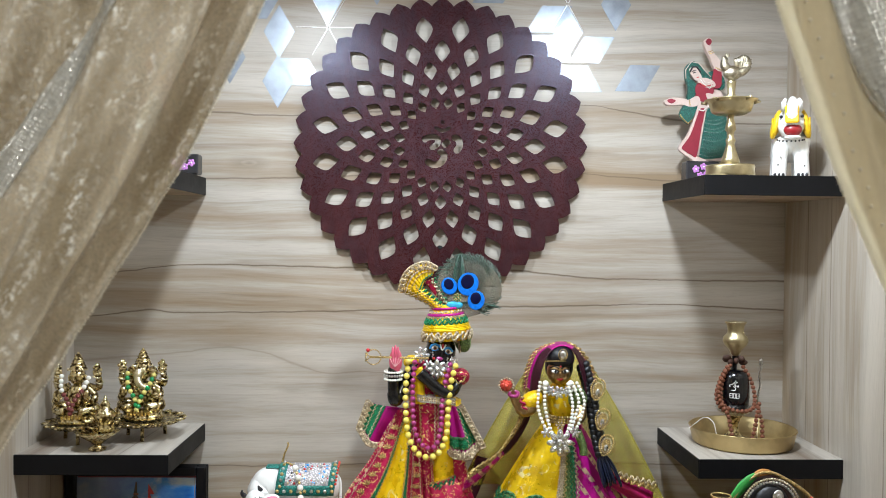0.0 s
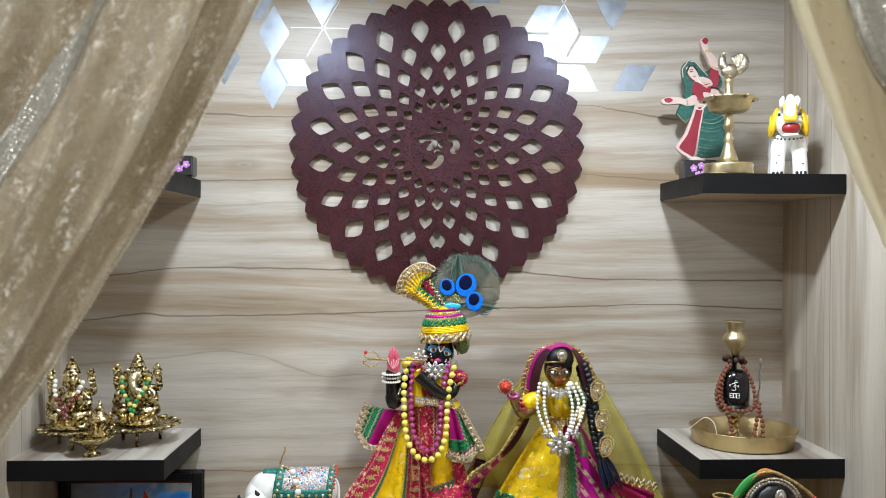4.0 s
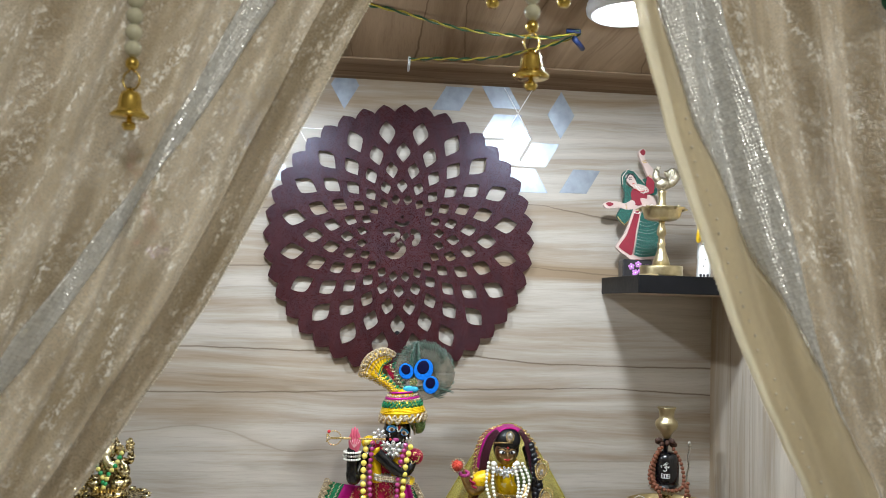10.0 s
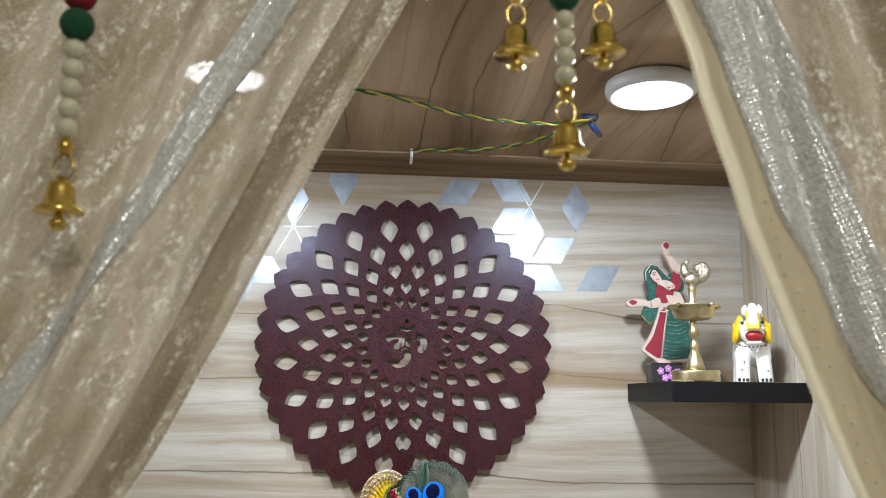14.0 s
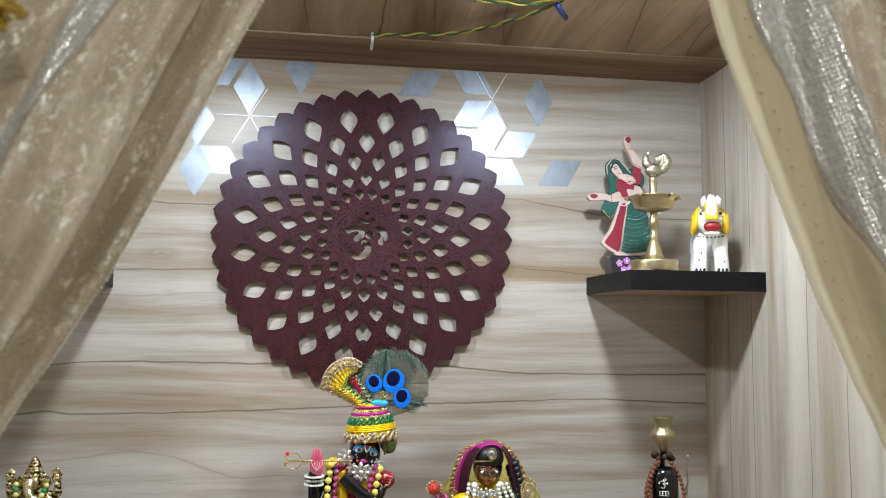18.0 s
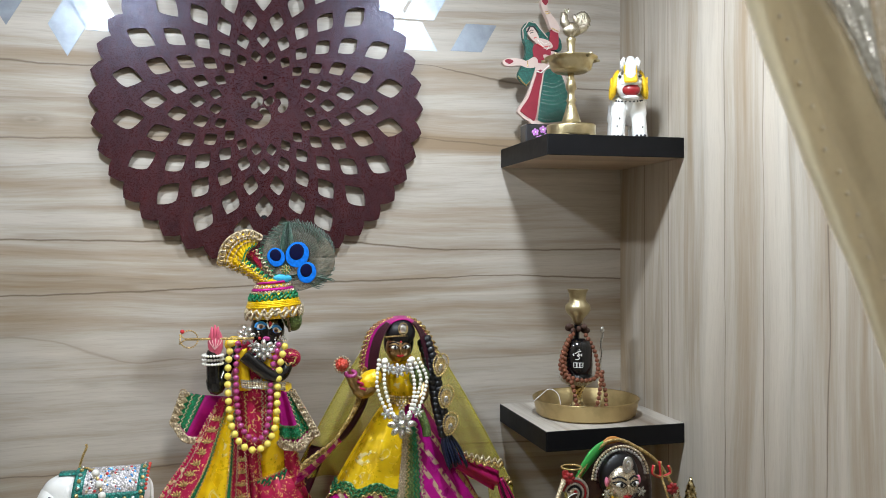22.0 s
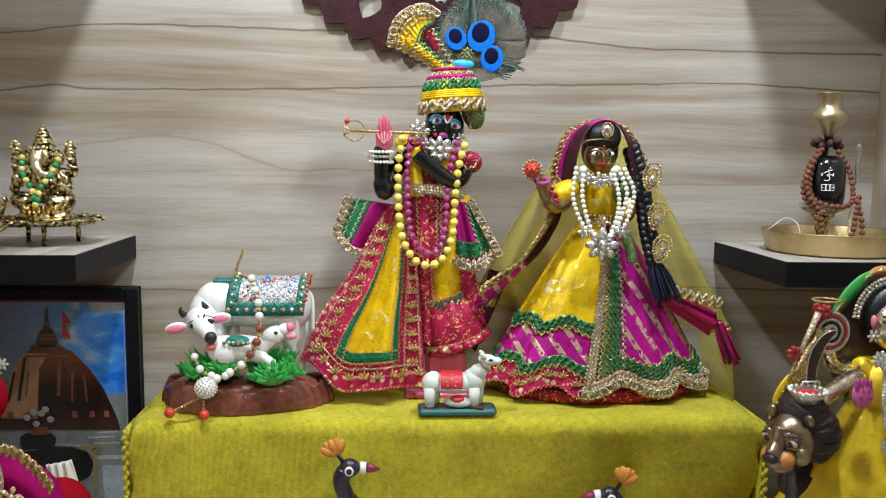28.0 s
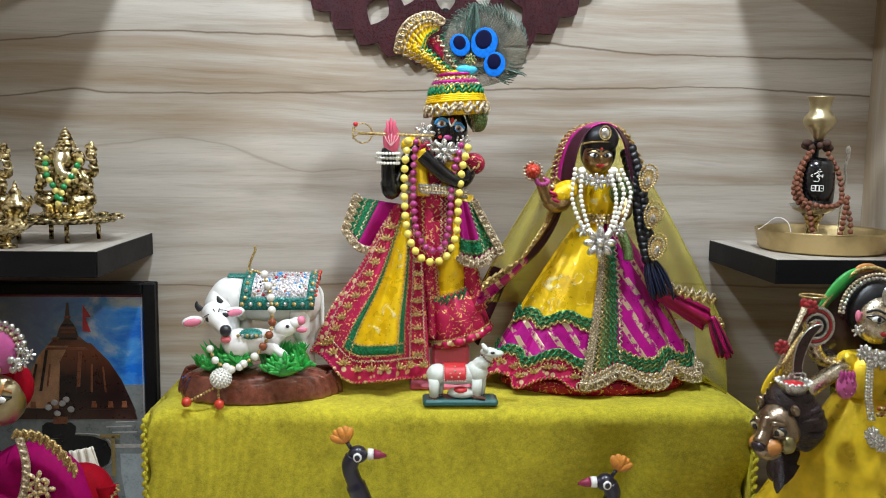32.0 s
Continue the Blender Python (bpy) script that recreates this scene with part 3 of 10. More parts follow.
# ---- carved mandala panel ----
def mandala(cx, cz, R, depth, gap):
    loops = []
    outer = []
    teeth, sub = 40, 8
    for k in range(teeth * sub):
        p = (k / sub) % 1 - 0.5
        r = R * (0.943 + 0.057 * (1 - abs(2 * p)) ** 0.72)
        a = 2 * math.pi * (k / (teeth * sub)) + math.pi / teeth
        outer.append((r * math.sin(a), r * math.cos(a)))
    loops.append(outer)
    rings = ((0.79, 0.090, 0.060, 9), (0.638, 0.077, 0.053, 0), (0.508, 0.062, 0.044, 9), (0.388, 0.049, 0.038, 0), (0.285, 0.039, 0.031, 9))
    for rr, hl, hw, off in rings:
        for k in range(20):
            a = radians(18 * k + off)
            er, et = Vector((math.sin(a), math.cos(a))), Vector((math.cos(a), -math.sin(a)))
            hole = []
            for q in range(16):
                s = q / 16 * 4
                u = [-1 + s, s - 1, 3 - s, 3 - s][int(s)]
                w = (1 - abs(u) ** 1.5) * (1 if s < 2 else -1) * (1.0 + 0.15 * u)
                c = er * (R * (rr + hl * u)) + et * (R * hw * w)
                hole.append((c.x, c.y))
            loops.append(hole)
    strokes = [([(-30, 6), (-21, 12), (-8, 12), (-6, 2), (-18, -6)], 10), ([(-5, -8), (5, -17), (0, -28), (-12, -32), (-25, -25)], 11), ([(2, -2), (8, 3), (13, 8)], 10),
               ([(17, 13), (27, 10), (30, -1), (22, -12)], 11), ([(-11, 29), (2, 23), (15, 29)], 6)]
    for pts, w in strokes:
        P = [Vector((p.x, p.y)) * 0.001 for p in smooth_path([(x, z, 0) for x, z in pts], 3)]
        lhs, rhs = [], []
        for i, q in enumerate(P):
            d = (P[min(i + 1, len(P) - 1)] - P[max(i - 1, 0)]).normalized()
            n = Vector((-d.y, d.x)) * (w * 0.0005 * (0.45 if i in (0, len(P) - 1) else 1))
            lhs.append(q + n)
            rhs.append(q - n)
        loops.append([(q.x, q.y) for q in lhs + rhs[::-1]])
    loops.append([(0.002 + 0.003 * math.sin(a), 0.037 + 0.003 * math.cos(a)) for a in [k * math.pi / 4 for k in range(8)]])
    bm = bmesh.new()
    all_e = []
    for lp in loops:
        vs = [bm.verts.new((x, 0, z)) for x, z in lp]
        all_e += [bm.edges.new((vs[k], vs[(k + 1) % len(vs)])) for k in range(len(vs))]
    bmesh.ops.triangle_fill(bm, use_beauty=True, use_dissolve=False, edges=all_e, normal=(0, -1, 0))
    ex = bmesh.ops.extrude_face_region(bm, geom=bm.faces[:])
    bmesh.ops.translate(bm, vec=(0, depth, 0), verts=[g for g in ex["geom"] if isinstance(g, bmesh.types.BMVert)])
    bmesh.ops.recalc_face_normals(bm, faces=bm.faces[:])
    me = bpy.data.meshes.new("mandala_panel")
    bm.to_mesh(me)
    bm.free()
    me.materials.append(MDF)
    art = rest("wall_art", (cx, Y1, cz), "round dark brown laser-cut wooden mandala panel hung on the back wall", "wall art")
    ob = new("panel", me)
    ob.parent, ob.location = art, (0, -gap - depth, 0)
    for a in (30, 150, 270):
        part("spacer", Shape().lathe([(0.006, 0), (0.006, gap)], BLACK_LAM, (0.60 * R * math.cos(radians(a)) * 1.18, 0, 0.60 * R * math.sin(radians(a)) * 1.18), 12, Matrix.Rotation(radians(90), 3, "X")), art)
    return art


mandala(0.037, 1.405, 0.2380, 0.006, 0.0062)


# ---- shelves ----
def shelf(x0, x1, z0, z1, label):
    t = rest("shelf", ((x0 + x1) / 2, Y1, z0), label, "shelf", "wall shelves")
    s = Shape()
    s.box(((x0 + x1) / 2, (1.1505 + Y1) / 2, (z0 + z1 - 0.001) / 2), (x1 - x0, Y1 - 1.1505, z1 - z0 - 0.001), SHELF_UNDER, 0.0008)
    under("board", s, t)
    under("edge_band", Shape().box(((x0 + x1) / 2, 1.1495, (z0 + z1) / 2), (x1 - x0, 0.002, z1 - z0), BLACK_LAM, 0.0006), t, "black front edge band")
    side = x0 - 0.001 if x0 > 0 else x1 + 0.001
    under("side_band", Shape().box((side, (1.1485 + Y1) / 2, (z0 + z1) / 2), (0.002, Y1 - 1.1485, z1 - z0), BLACK_LAM, 0.0006), t, "black side edge band")
    under("top_sheet", Shape().box(((x0 + x1) / 2, (1.151 + Y1) / 2, z1 - 0.0005), (x1 - x0, Y1 - 1.151, 0.0012), SHELF_TOP, 0.0002), t, "pale laminate top")
    return t


SHELF_UNDER = laminate("laminate_under", "X", "Y", [], pale=(0.40, 0.30, 0.21), warm=(0.30, 0.21, 0.14))
shelf(0.405, X1, 1.319, 1.3475, "black-edged laminate wall shelf in the upper corner")
shelf(X0, -0.345, 1.319, 1.3475, "black-edged laminate wall shelf in the upper corner")
shelf(0.402, X1, 0.918, 0.9455, "black-edged laminate wall shelf under the upper one")
shelf(X0, -0.343, 0.921, 0.9490, "black-edged laminate wall shelf under the upper one")


# ---- yellow cloth over a low platform ----
def fleece(name, lo, hi, line):
    mat, t, p = nodes_of(name)
    vec = stretched(t, (1, 1, 1))
    knit = t.nodes.new("ShaderNodeTexWave")
    knit.inputs["Scale"].default_value, knit.inputs["Distortion"].default_value = line, 2.0
    knit.inputs["Detail"].default_value = 2
    link(t, vec, knit.inputs["Vector"])
    fuzz, broad = noise_at(t, vec, 620, 4, 0.75), noise_at(t, vec, 22, 4, 0.6)
    nap = noise_at(t, vec, 150, 5, 0.7)
    body = mathn(t, "ADD", mathn(t, "MULTIPLY", fuzz, 0.30), mathn(t, "ADD", mathn(t, "MULTIPLY", knit.outputs["Fac"], 0.06), mathn(t, "MULTIPLY", mathn(t, "ADD", broad, nap), 0.32)))
    link(t, ramp(t, body, [(0.36, lo), (0.62, hi)]), p.inputs["Base Color"])
    p.inputs["Roughness"].default_value, p.inputs["Sheen Weight"].default_value = 0.95, 0.20
    p.inputs["Sheen Tint"].default_value = (0.95, 0.88, 0.2, 1)
    bump(t, p, mathn(t, "ADD", mathn(t, "ADD", fuzz, nap), mathn(t, "MULTIPLY", knit.outputs["Fac"], 0.35)), 0.7, 0.0020)
    return mat


YELLOW_CLOTH = fleece("yellow_fleece", (0.27, 0.23, 0.005), (0.74, 0.645, 0.036), 260)
CLOTH_TOP = 0.772
CX0, CX1, CY0 = -0.296, 0.388, 1.152
plat = Shape().box(((CX0 + CX1) / 2, (CY0 + 0.068 + Y1) / 2, (DECK + CLOTH_TOP - 0.006) / 2), (CX1 - CX0 - 0.02, Y1 - CY0 - 0.072, CLOTH_TOP - 0.006 - DECK), SHELF_TOP, 0.002)
solid("platform", plat, "low laminate platform hidden under a yellow cloth", "platform")


def cloth_at(u, v):
    """u: along x; v: from the back over the front edge down to the deck."""
    x = CX0 + (CX1 - CX0) * u
    side = min(u, 1 - u) * (CX1 - CX0)
    drop = max(0.0, 0.016 - side)
    wav = 0.0015 * math.sin(23 * u + 4 * v) + 0.001 * math.sin(51 * u)
    L1 = Y1 - 0.004 - CY0 - 0.014
    full = L1 + 0.022 + (CLOTH_TOP - 0.014 - DECK - 0.002)
    s = v * full
    if s < L1:
        y, z = Y1 - 0.004 - s, CLOTH_TOP + 0.4 * wav
    elif s < L1 + 0.022:
        a = (s - L1) / 0.022 * math.pi / 2
        y, z = CY0 + 0.014 - 0.014 * math.sin(a), CLOTH_TOP - 0.014 + 0.014 * math.cos(a)
    else:
        d = s - L1 - 0.022
        sway = min(1.0, max(0.0, (u - 0.36) / 0.38))
        inward = -0.005 + 0.22 * sway * sway * (3 - 2 * sway)
        fold = 0.004 * math.exp(-((u - 0.74 - 0.25 * d) / 0.03) ** 2) - 0.003 * math.exp(-((u - 0.86) / 0.04) ** 2)
        y, z = CY0 + inward * d + (2.2 * wav + fold) * min(1, d / 0.06), CLOTH_TOP - 0.014 - d
    return (x + (0.004 * math.sin(40 * v) if u in (0, 1) else 0), y, z - drop * 0.5)


cloth = rest("tablecloth", ((CX0 + CX1) / 2, Y1 - 0.1, CLOTH_TOP), "yellow fleece cloth with a braided edge over the low platform", "tablecloth")
under("fabric", Shape().sheet(cloth_at, YELLOW_CLOTH, 90, 80, thick=0.003), cloth)
for u, sx in ((0, -1), (1, 1)):
    xx = CX0 if u == 0 else CX1
    s = Shape().sheet(lambda a, b, xx=xx, sx=sx: (xx + sx * (0.002 + 0.004 * a * a + 0.002 * math.sin(9 * b) * a), CY0 + 0.004 + (Y1 - 0.006 - CY0) * b, CLOTH_TOP - 0.006 - (CLOTH_TOP - 0.01 - DECK) * a), YELLOW_CLOTH, 20, 14, thick=0.003)
    under("side_fall", s, cloth)
    e = Shape()
    for k in range(34):
        z = CLOTH_TOP - 0.010 - k * 0.0054
        e.ball((xx + sx * (0.0015 + 0.0015 * (k % 2)), CY0 - 0.002 - 0.0018 * (k % 2), z), (0.0026, 0.0026, 0.0042), YELLOW_CLOTH, 8, 6, Matrix.Rotation(radians(28 if k % 2 else -28), 3, "Y"))
    under("braided_edge", e, cloth)


# ---- curtains ----
def sheer_gold():
    mat, t, p = nodes_of("sheer_gold_fabric")
    uv = t.nodes.new("ShaderNodeUVMap")
    m = t.nodes.new("ShaderNodeMapping")
    m.inputs["Scale"].default_value = (110, 22, 1)
    link(t, uv.outputs[0], m.inputs["Vector"])
    m2 = t.nodes.new("ShaderNodeMapping")
    m2.inputs["Scale"].default_value = (1000, 1200, 1)
    link(t, uv.outputs[0], m2.inputs["Vector"])
    broad, fleck = noise_at(t, m.outputs[0], 0.35, 4), noise_at(t, m.outputs[0], 1.1, 4, 0.65, 0.5)
    weave = t.nodes.new("ShaderNodeTexVoronoi")
    link(t, m2.outputs[0], weave.inputs["Vector"])
    weave.inputs["Scale"].default_value = 1.0
    col = ramp(t, broad, [(0.35, (0.43, 0.355, 0.242)), (0.65, (0.63, 0.555, 0.435))])
    m4 = t.nodes.new("ShaderNodeMapping")
    m4.inputs["Scale"].default_value = (480, 230, 1)
    link(t, uv.outputs[0], m4.inputs["Vector"])
    flake = noise_at(t, m4.outputs[0], 1.0, 3, 0.6, 0.8)
    tone = noise_at(t, m4.outputs[0], 2.4, 2, 0.5)
    spark = ramp(t, fleck, [(0.475, (0, 0, 0)), (0.61, (1, 1, 1))])
    spark2 = mathn(t, "MULTIPLY", spark, ramp(t, flake, [(0.50, (0, 0, 0)), (0.59, (1, 1, 1))]))
    col = mix(t, spark2, col, (0.98, 0.95, 0.87))
    link(t, col, p.inputs["Base Color"])
    link(t, mathn(t, "MULTIPLY", spark2, 0.15), p.inputs["Metallic"])
    link(t, mathn(t, "MULTIPLY_ADD", weave.outputs["Distance"], 0.25, 0.26), p.inputs["Roughness"])
    p.inputs["Sheen Weight"].default_value = 0.3
    bump(t, p, mathn(t, "ADD", weave.outputs["Distance"], mathn(t, "MULTIPLY", mathn(t, "MULTIPLY", tone, spark2), 3.0)), 0.3, 0.0006)
    tr = t.nodes.new("ShaderNodeBsdfTransparent")
    tl = t.nodes.new("ShaderNodeBsdfTranslucent")
    link(t, col, tl.inputs[0])
    m1, m3 = t.nodes.new("ShaderNodeMixShader"), t.nodes.new("ShaderNodeMixShader")
    m1.inputs[0].default_value = 0.4
    link(t, p.outputs[0], m1.inputs[1])
    link(t, tl.outputs[0], m1.inputs[2])
    link(t, ramp(t, weave.outputs["Distance"], [(0.35, (0.06, 0.06, 0.06)), (0.75, (0.40, 0.40, 0.40))]), m3.inputs[0])
    link(t, m1.outputs[0], m3.inputs[1])
    link(t, tr.outputs[0], m3.inputs[2])
    link(t, m3.outputs[0], t.nodes["Material Output"].inputs[0])
    return mat


def sequin():
    mat, t, p = nodes_of("silver_sequin_lace")
    uv = t.nodes.new("ShaderNodeUVMap")
    m = t.nodes.new("ShaderNodeMapping")
    m.inputs["Scale"].default_value = (460, 420, 1)
    link(t, uv.outputs[0], m.inputs["Vector"])
    vor = t.nodes.new("ShaderNodeTexVoronoi")
    vor.inputs["Scale"].default_value = 1.0
    vor.inputs["Randomness"].default_value = 0.35
    link(t, m.outputs[0], vor.inputs["Vector"])
    col = ramp(t, vor.outputs["Distance"], [(0.3, (0.97, 0.99, 1.0)), (0.58, (0.90, 0.93, 0.95)), (0.80, (0.50, 0.49, 0.46))])
    sx = t.nodes.new("ShaderNodeSeparateXYZ")
    link(t, uv.outputs[0], sx.inputs[0])
    rib = mathn(t, "ABSOLUTE", mathn(t, "SUBTRACT", mathn(t, "FRACT", mathn(t, "MULTIPLY", sx.outputs[0], 330.0)), 0.5))
    col = mix(t, ramp(t, rib, [(0.02, (0.14, 0.14, 0.14)), (0.14, (0, 0, 0))]), col, (0.36, 0.33, 0.28))
    link(t, col, p.inputs["Base Color"])
    p.inputs["Metallic"].default_value = 0.35
    tone = t.nodes.new("ShaderNodeSeparateColor")
    link(t, vor.outputs["Color"], tone.inputs[0])
    link(t, mathn(t, "MULTIPLY_ADD", tone.outputs[0], 0.25, 0.14), p.inputs["Roughness"])
    bump(t, p, mathn(t, "ADD", vor.outputs["Distance"], mathn(t, "MULTIPLY", tone.outputs[1], 1.6)), 0.75, 0.0010)
    tl, mx = t.nodes.new("ShaderNodeBsdfTranslucent"), t.nodes.new("ShaderNodeMixShader")
    link(t, col, tl.inputs[0])
    mx.inputs[0].default_value = 0.42
    link(t, p.outputs[0], mx.inputs[1])
    link(t, tl.outputs[0], mx.inputs[2])
    link(t, mx.outputs[0], t.nodes["Material Output"].inputs[0])
    return mat


SHEER, SEQUIN = sheer_gold(), sequin()


def hem_cloth(name, col, clear, vary, scale):
    """Folded thin cloth: light comes through it, and a share of what lies behind."""
    mat = plain(name, col, 0.42, vary=vary, scale=scale, relief=0.6, sheen=0.4)
    t = mat.node_tree
    tl, tr = t.nodes.new("ShaderNodeBsdfTranslucent"), t.nodes.new("ShaderNodeBsdfTransparent")
    m1, m2 = t.nodes.new("ShaderNodeMixShader"), t.nodes.new("ShaderNodeMixShader")
    tl.inputs[0].default_value = tuple(col) + (1,)
    m1.inputs[0].default_value, m2.inputs[0].default_value = 0.55, clear
    link(t, t.nodes["Principled BSDF"].outputs[0], m1.inputs[1])
    link(t, tl.outputs[0], m1.inputs[2])
    link(t, m1.outputs[0], m2.inputs[1])
    link(t, tr.outputs[0], m2.inputs[2])
    link(t, m2.outputs[0], t.nodes["Material Output"].inputs[0])
    return mat


HEM = hem_cloth("gold_hem_fabric", (0.88, 0.82, 0.66), 0.10, 0.10, 300)
CURTAIN_Y = 0.465


def along(v, rows):
    """A smooth value between rows of (v, value)."""
    if v <= rows[0][0]:
        return rows[0][1]
    for (a, p), (b, q) in zip(rows, rows[1:]):
        if v <= b:
            k = (v - a) / (b - a)
            return p + (q - p) * k * k * (3 - 2 * k)
    return rows[-1][1]


LEFT_EDGE = [(0.20, -0.005), (0.29, -0.0055), (0.38, -0.003), (0.47, 0.0003), (0.53, 0.0015), (0.57, -0.001), (0.62, -0.005), (0.66, -0.008), (0.71, -0.014), (0.80, -0.020), (1.0, -0.020)]
RIGHT_EDGE = [(0.24, 0.009), (0.29, 0.004), (0.33, 0.002), (0.38, -0.002), (0.45, -0.0035), (0.54, -0.0045), (0.60, -0.002), (0.64, 0.001), (0.68, 0.005), (1.0, 0.010)]


def curtain_fn(sgn, top_in, top_out, tie_in, tie_out, tie_z):
    """Hangs from the rod and is gathered at a tie-back low down at the side; off: metres from the free edge."""
    def fn(u, v, lift=0.0, off=None):
        z = 1.735 - (1.735 - tie_z) * v
        w = v ** 1.0
        xa = top_in + (tie_in - top_in) * (v - (0.005 if sgn < 0 else 0.02) * math.sin(math.pi * v)) + along(v, LEFT_EDGE if sgn < 0 else RIGHT_EDGE)
        xb = top_out + (tie_out - top_out) * v ** 1.6
        if off is not None:
            u = min(1.0, off / abs(xb - xa)) ** (1 / (1.0 + 0.15 * w))
        x = xa + (xb - xa) * (u ** (1.0 + 0.15 * w))
        f = min(1, u / (0.35 if sgn > 0 else 0.20))
        amp = (0.0075 + 0.004 * math.sin(3 * v + 1)) * (0.25 + 0.75 * f)
        y = CURTAIN_Y + amp * math.sin(2 * math.pi * (u * 8.3 + 0.35 * math.sin(2.1 * v)) + 0.8) + 0.35 * amp * math.sin(2 * math.pi * u * 19 + 5 * v) + 0.0016 * math.sin(41 * u + 33 * v) * f
        if sgn > 0:
            # this one hangs a little before the other
            near = 1 - RIGHT_FORWARD / 0.43
            x, y, z = -0.02 + (x + 0.02) * near, y - RIGHT_FORWARD, 1.31 + (z - 1.31) * near
        return (x, y - lift, z)
    return fn


RIGHT_FORWARD = 0.042


def with_uv(ob, cols=None):
    """Lays flat coordinates over a hanging sheet from its own x and z."""
    me = ob.data
    lay = me.uv_layers.new(name="flat")
    co = np.empty(len(me.vertices) * 3)
    me.vertices.foreach_get("co", co)
    co = co.reshape(-1, 3)
    idx = np.empty(len(me.loops), dtype=np.int32)
    me.loops.foreach_get("vertex_index", idx)
    a = radians(cols or 0)
    x, z = co[idx, 0], co[idx, 2]
    lay.data.foreach_set("uv", np.stack([x * math.cos(a) + z * math.sin(a), z * math.cos(a) - x * math.sin(a)], 1).ravel())
    return ob


def strip(fn, mat, near, far, lift, nu=10, thick=0.0010):
    """A band that follows the free edge: near and far give its distances from it, in metres."""
    return Shape().sheet(lambda a, v: fn(0, v, lift, max(0.0001, near(v) + (max(far(v), near(v) + 0.0004) - near(v)) * a)), mat, nu, 90, thick=thick)


def curtain(sgn, fn, hem, near, far, label, tilt):
    c = rest("curtain", fn(0.5, 0), label, "curtain", "shrine curtains")
    with_uv(under("fabric", Shape().sheet(lambda a, v: fn(0.02 + 0.98 * a, v), SHEER, 170, 80, thick=0.0006), c), tilt)
    with_uv(under("hem", strip(fn, HEM if sgn > 0 else SHEER, lambda v: 0.0, hem, 0.0014, thick=0.0012), c, "folded gold hem"), tilt)
    with_uv(under("lace_band", strip(fn, SEQUIN, near, far, 0.0040), c, "silver sequin lace band"), tilt)
    fringe, seeds = Shape(), Shape()
    rnd = random.Random(6)
    for k in range(420):
        q = Vector(fn(0, 0.02 + 0.96 * k / 420, 0.001))
        fringe.ball(q + Vector((0.0003 * (k % 2), 0, 0)), 0.0008, HEM, 5, 4)
    under("fringe", fringe, c, "tiny beaded fringe")
    if sgn > 0:
        for k in range(46):
            v = 0.36 + 0.58 * k / 46
            seeds.ball(fn(0, v, 0.003, 0.012 + 0.003 * rnd.uniform(-1, 1)), 0.0010, PEARL_SEED, 6, 5)
        under("seed_beads", seeds, c, "row of tiny pearl seed beads")
    return c


PEARL_SEED = plain("seed_pearl", (0.90, 0.87, 0.78), 0.25, vary=0.05, relief=0.0, coat=0.5)
left_fn = curtain_fn(-1, 0.092, -0.60, -0.335, -0.50, 0.90)
right_fn = curtain_fn(1, 0.083, 0.66, 0.400, 0.545, 0.90)
LACE_L = [(0.20, 0.072), (0.34, 0.073), (0.54, 0.094), (1.0, 0.10)]
LACE_W = [(0.20, 0.0100), (0.40, 0.0070), (0.60, 0.0065), (1.0, 0.004)]
curtain(-1, left_fn, lambda v: along(v, [(0.2, 0.030), (0.5, 0.026), (1.0, 0.02)]), lambda v: along(v, LACE_L) - along(v, LACE_W), lambda v: along(v, LACE_L) + along(v, LACE_W), "sheer gold curtain with silver lace drawn to the side", -28)
curtain(1, right_fn, lambda v: along(v, [(0.20, 0.012), (0.34, 0.017), (0.45, 0.033), (0.56, 0.049), (0.64, 0.058), (1.0, 0.064)]), lambda v: along(v, [(0.20, 0.0125), (0.34, 0.0175), (0.45, 0.0335), (0.56, 0.0495), (0.64, 0.0585), (1.0, 0.0645)]), lambda v: along(v, [(0.20, 0.064), (0.45, 0.068), (0.56, 0.061), (0.64, 0.0585), (1.0, 0.0645)]), "sheer gold curtain with silver lace drawn to the side", 21)
rod = rest("curtain_rod", (0, CURTAIN_Y, 1.745), "brass curtain rod over the shrine's opening", "curtain rod")
BRASS = metal("brass", (0.72, 0.52, 0.20), 0.26)
part("rod", Shape().tube([(-0.62, 0, 0), (0.70, 0, 0)], 0.008, BRASS, 12), rod)
for x in (-0.625, 0.705):
    part("finial", Shape().ball((x, 0, 0), 0.014, BRASS), rod)
for x in (-0.58, 0.66):
    part("bracket", Shape().box((x, 0.02, 0), (0.012, 0.045, 0.02), BRASS), rod)
for sgn, x in ((-1, -0.435), (1, 0.455)):
    tb = Shape()
    tb.tube([(x - 0.085, CURTAIN_Y, 0.905), (x - 0.05, CURTAIN_Y - 0.022, 0.90), (x + 0.05, CURTAIN_Y - 0.022, 0.90), (x + 0.085, CURTAIN_Y, 0.905), (x + 0.05, CURTAIN_Y + 0.02, 0.91), (x - 0.05, CURTAIN_Y + 0.02, 0.91)], 0.006, HEM, 8, True)
    solid("curtain_tie", tb, "gold fabric band that gathers the curtain", "curtain tie", "curtain ties")

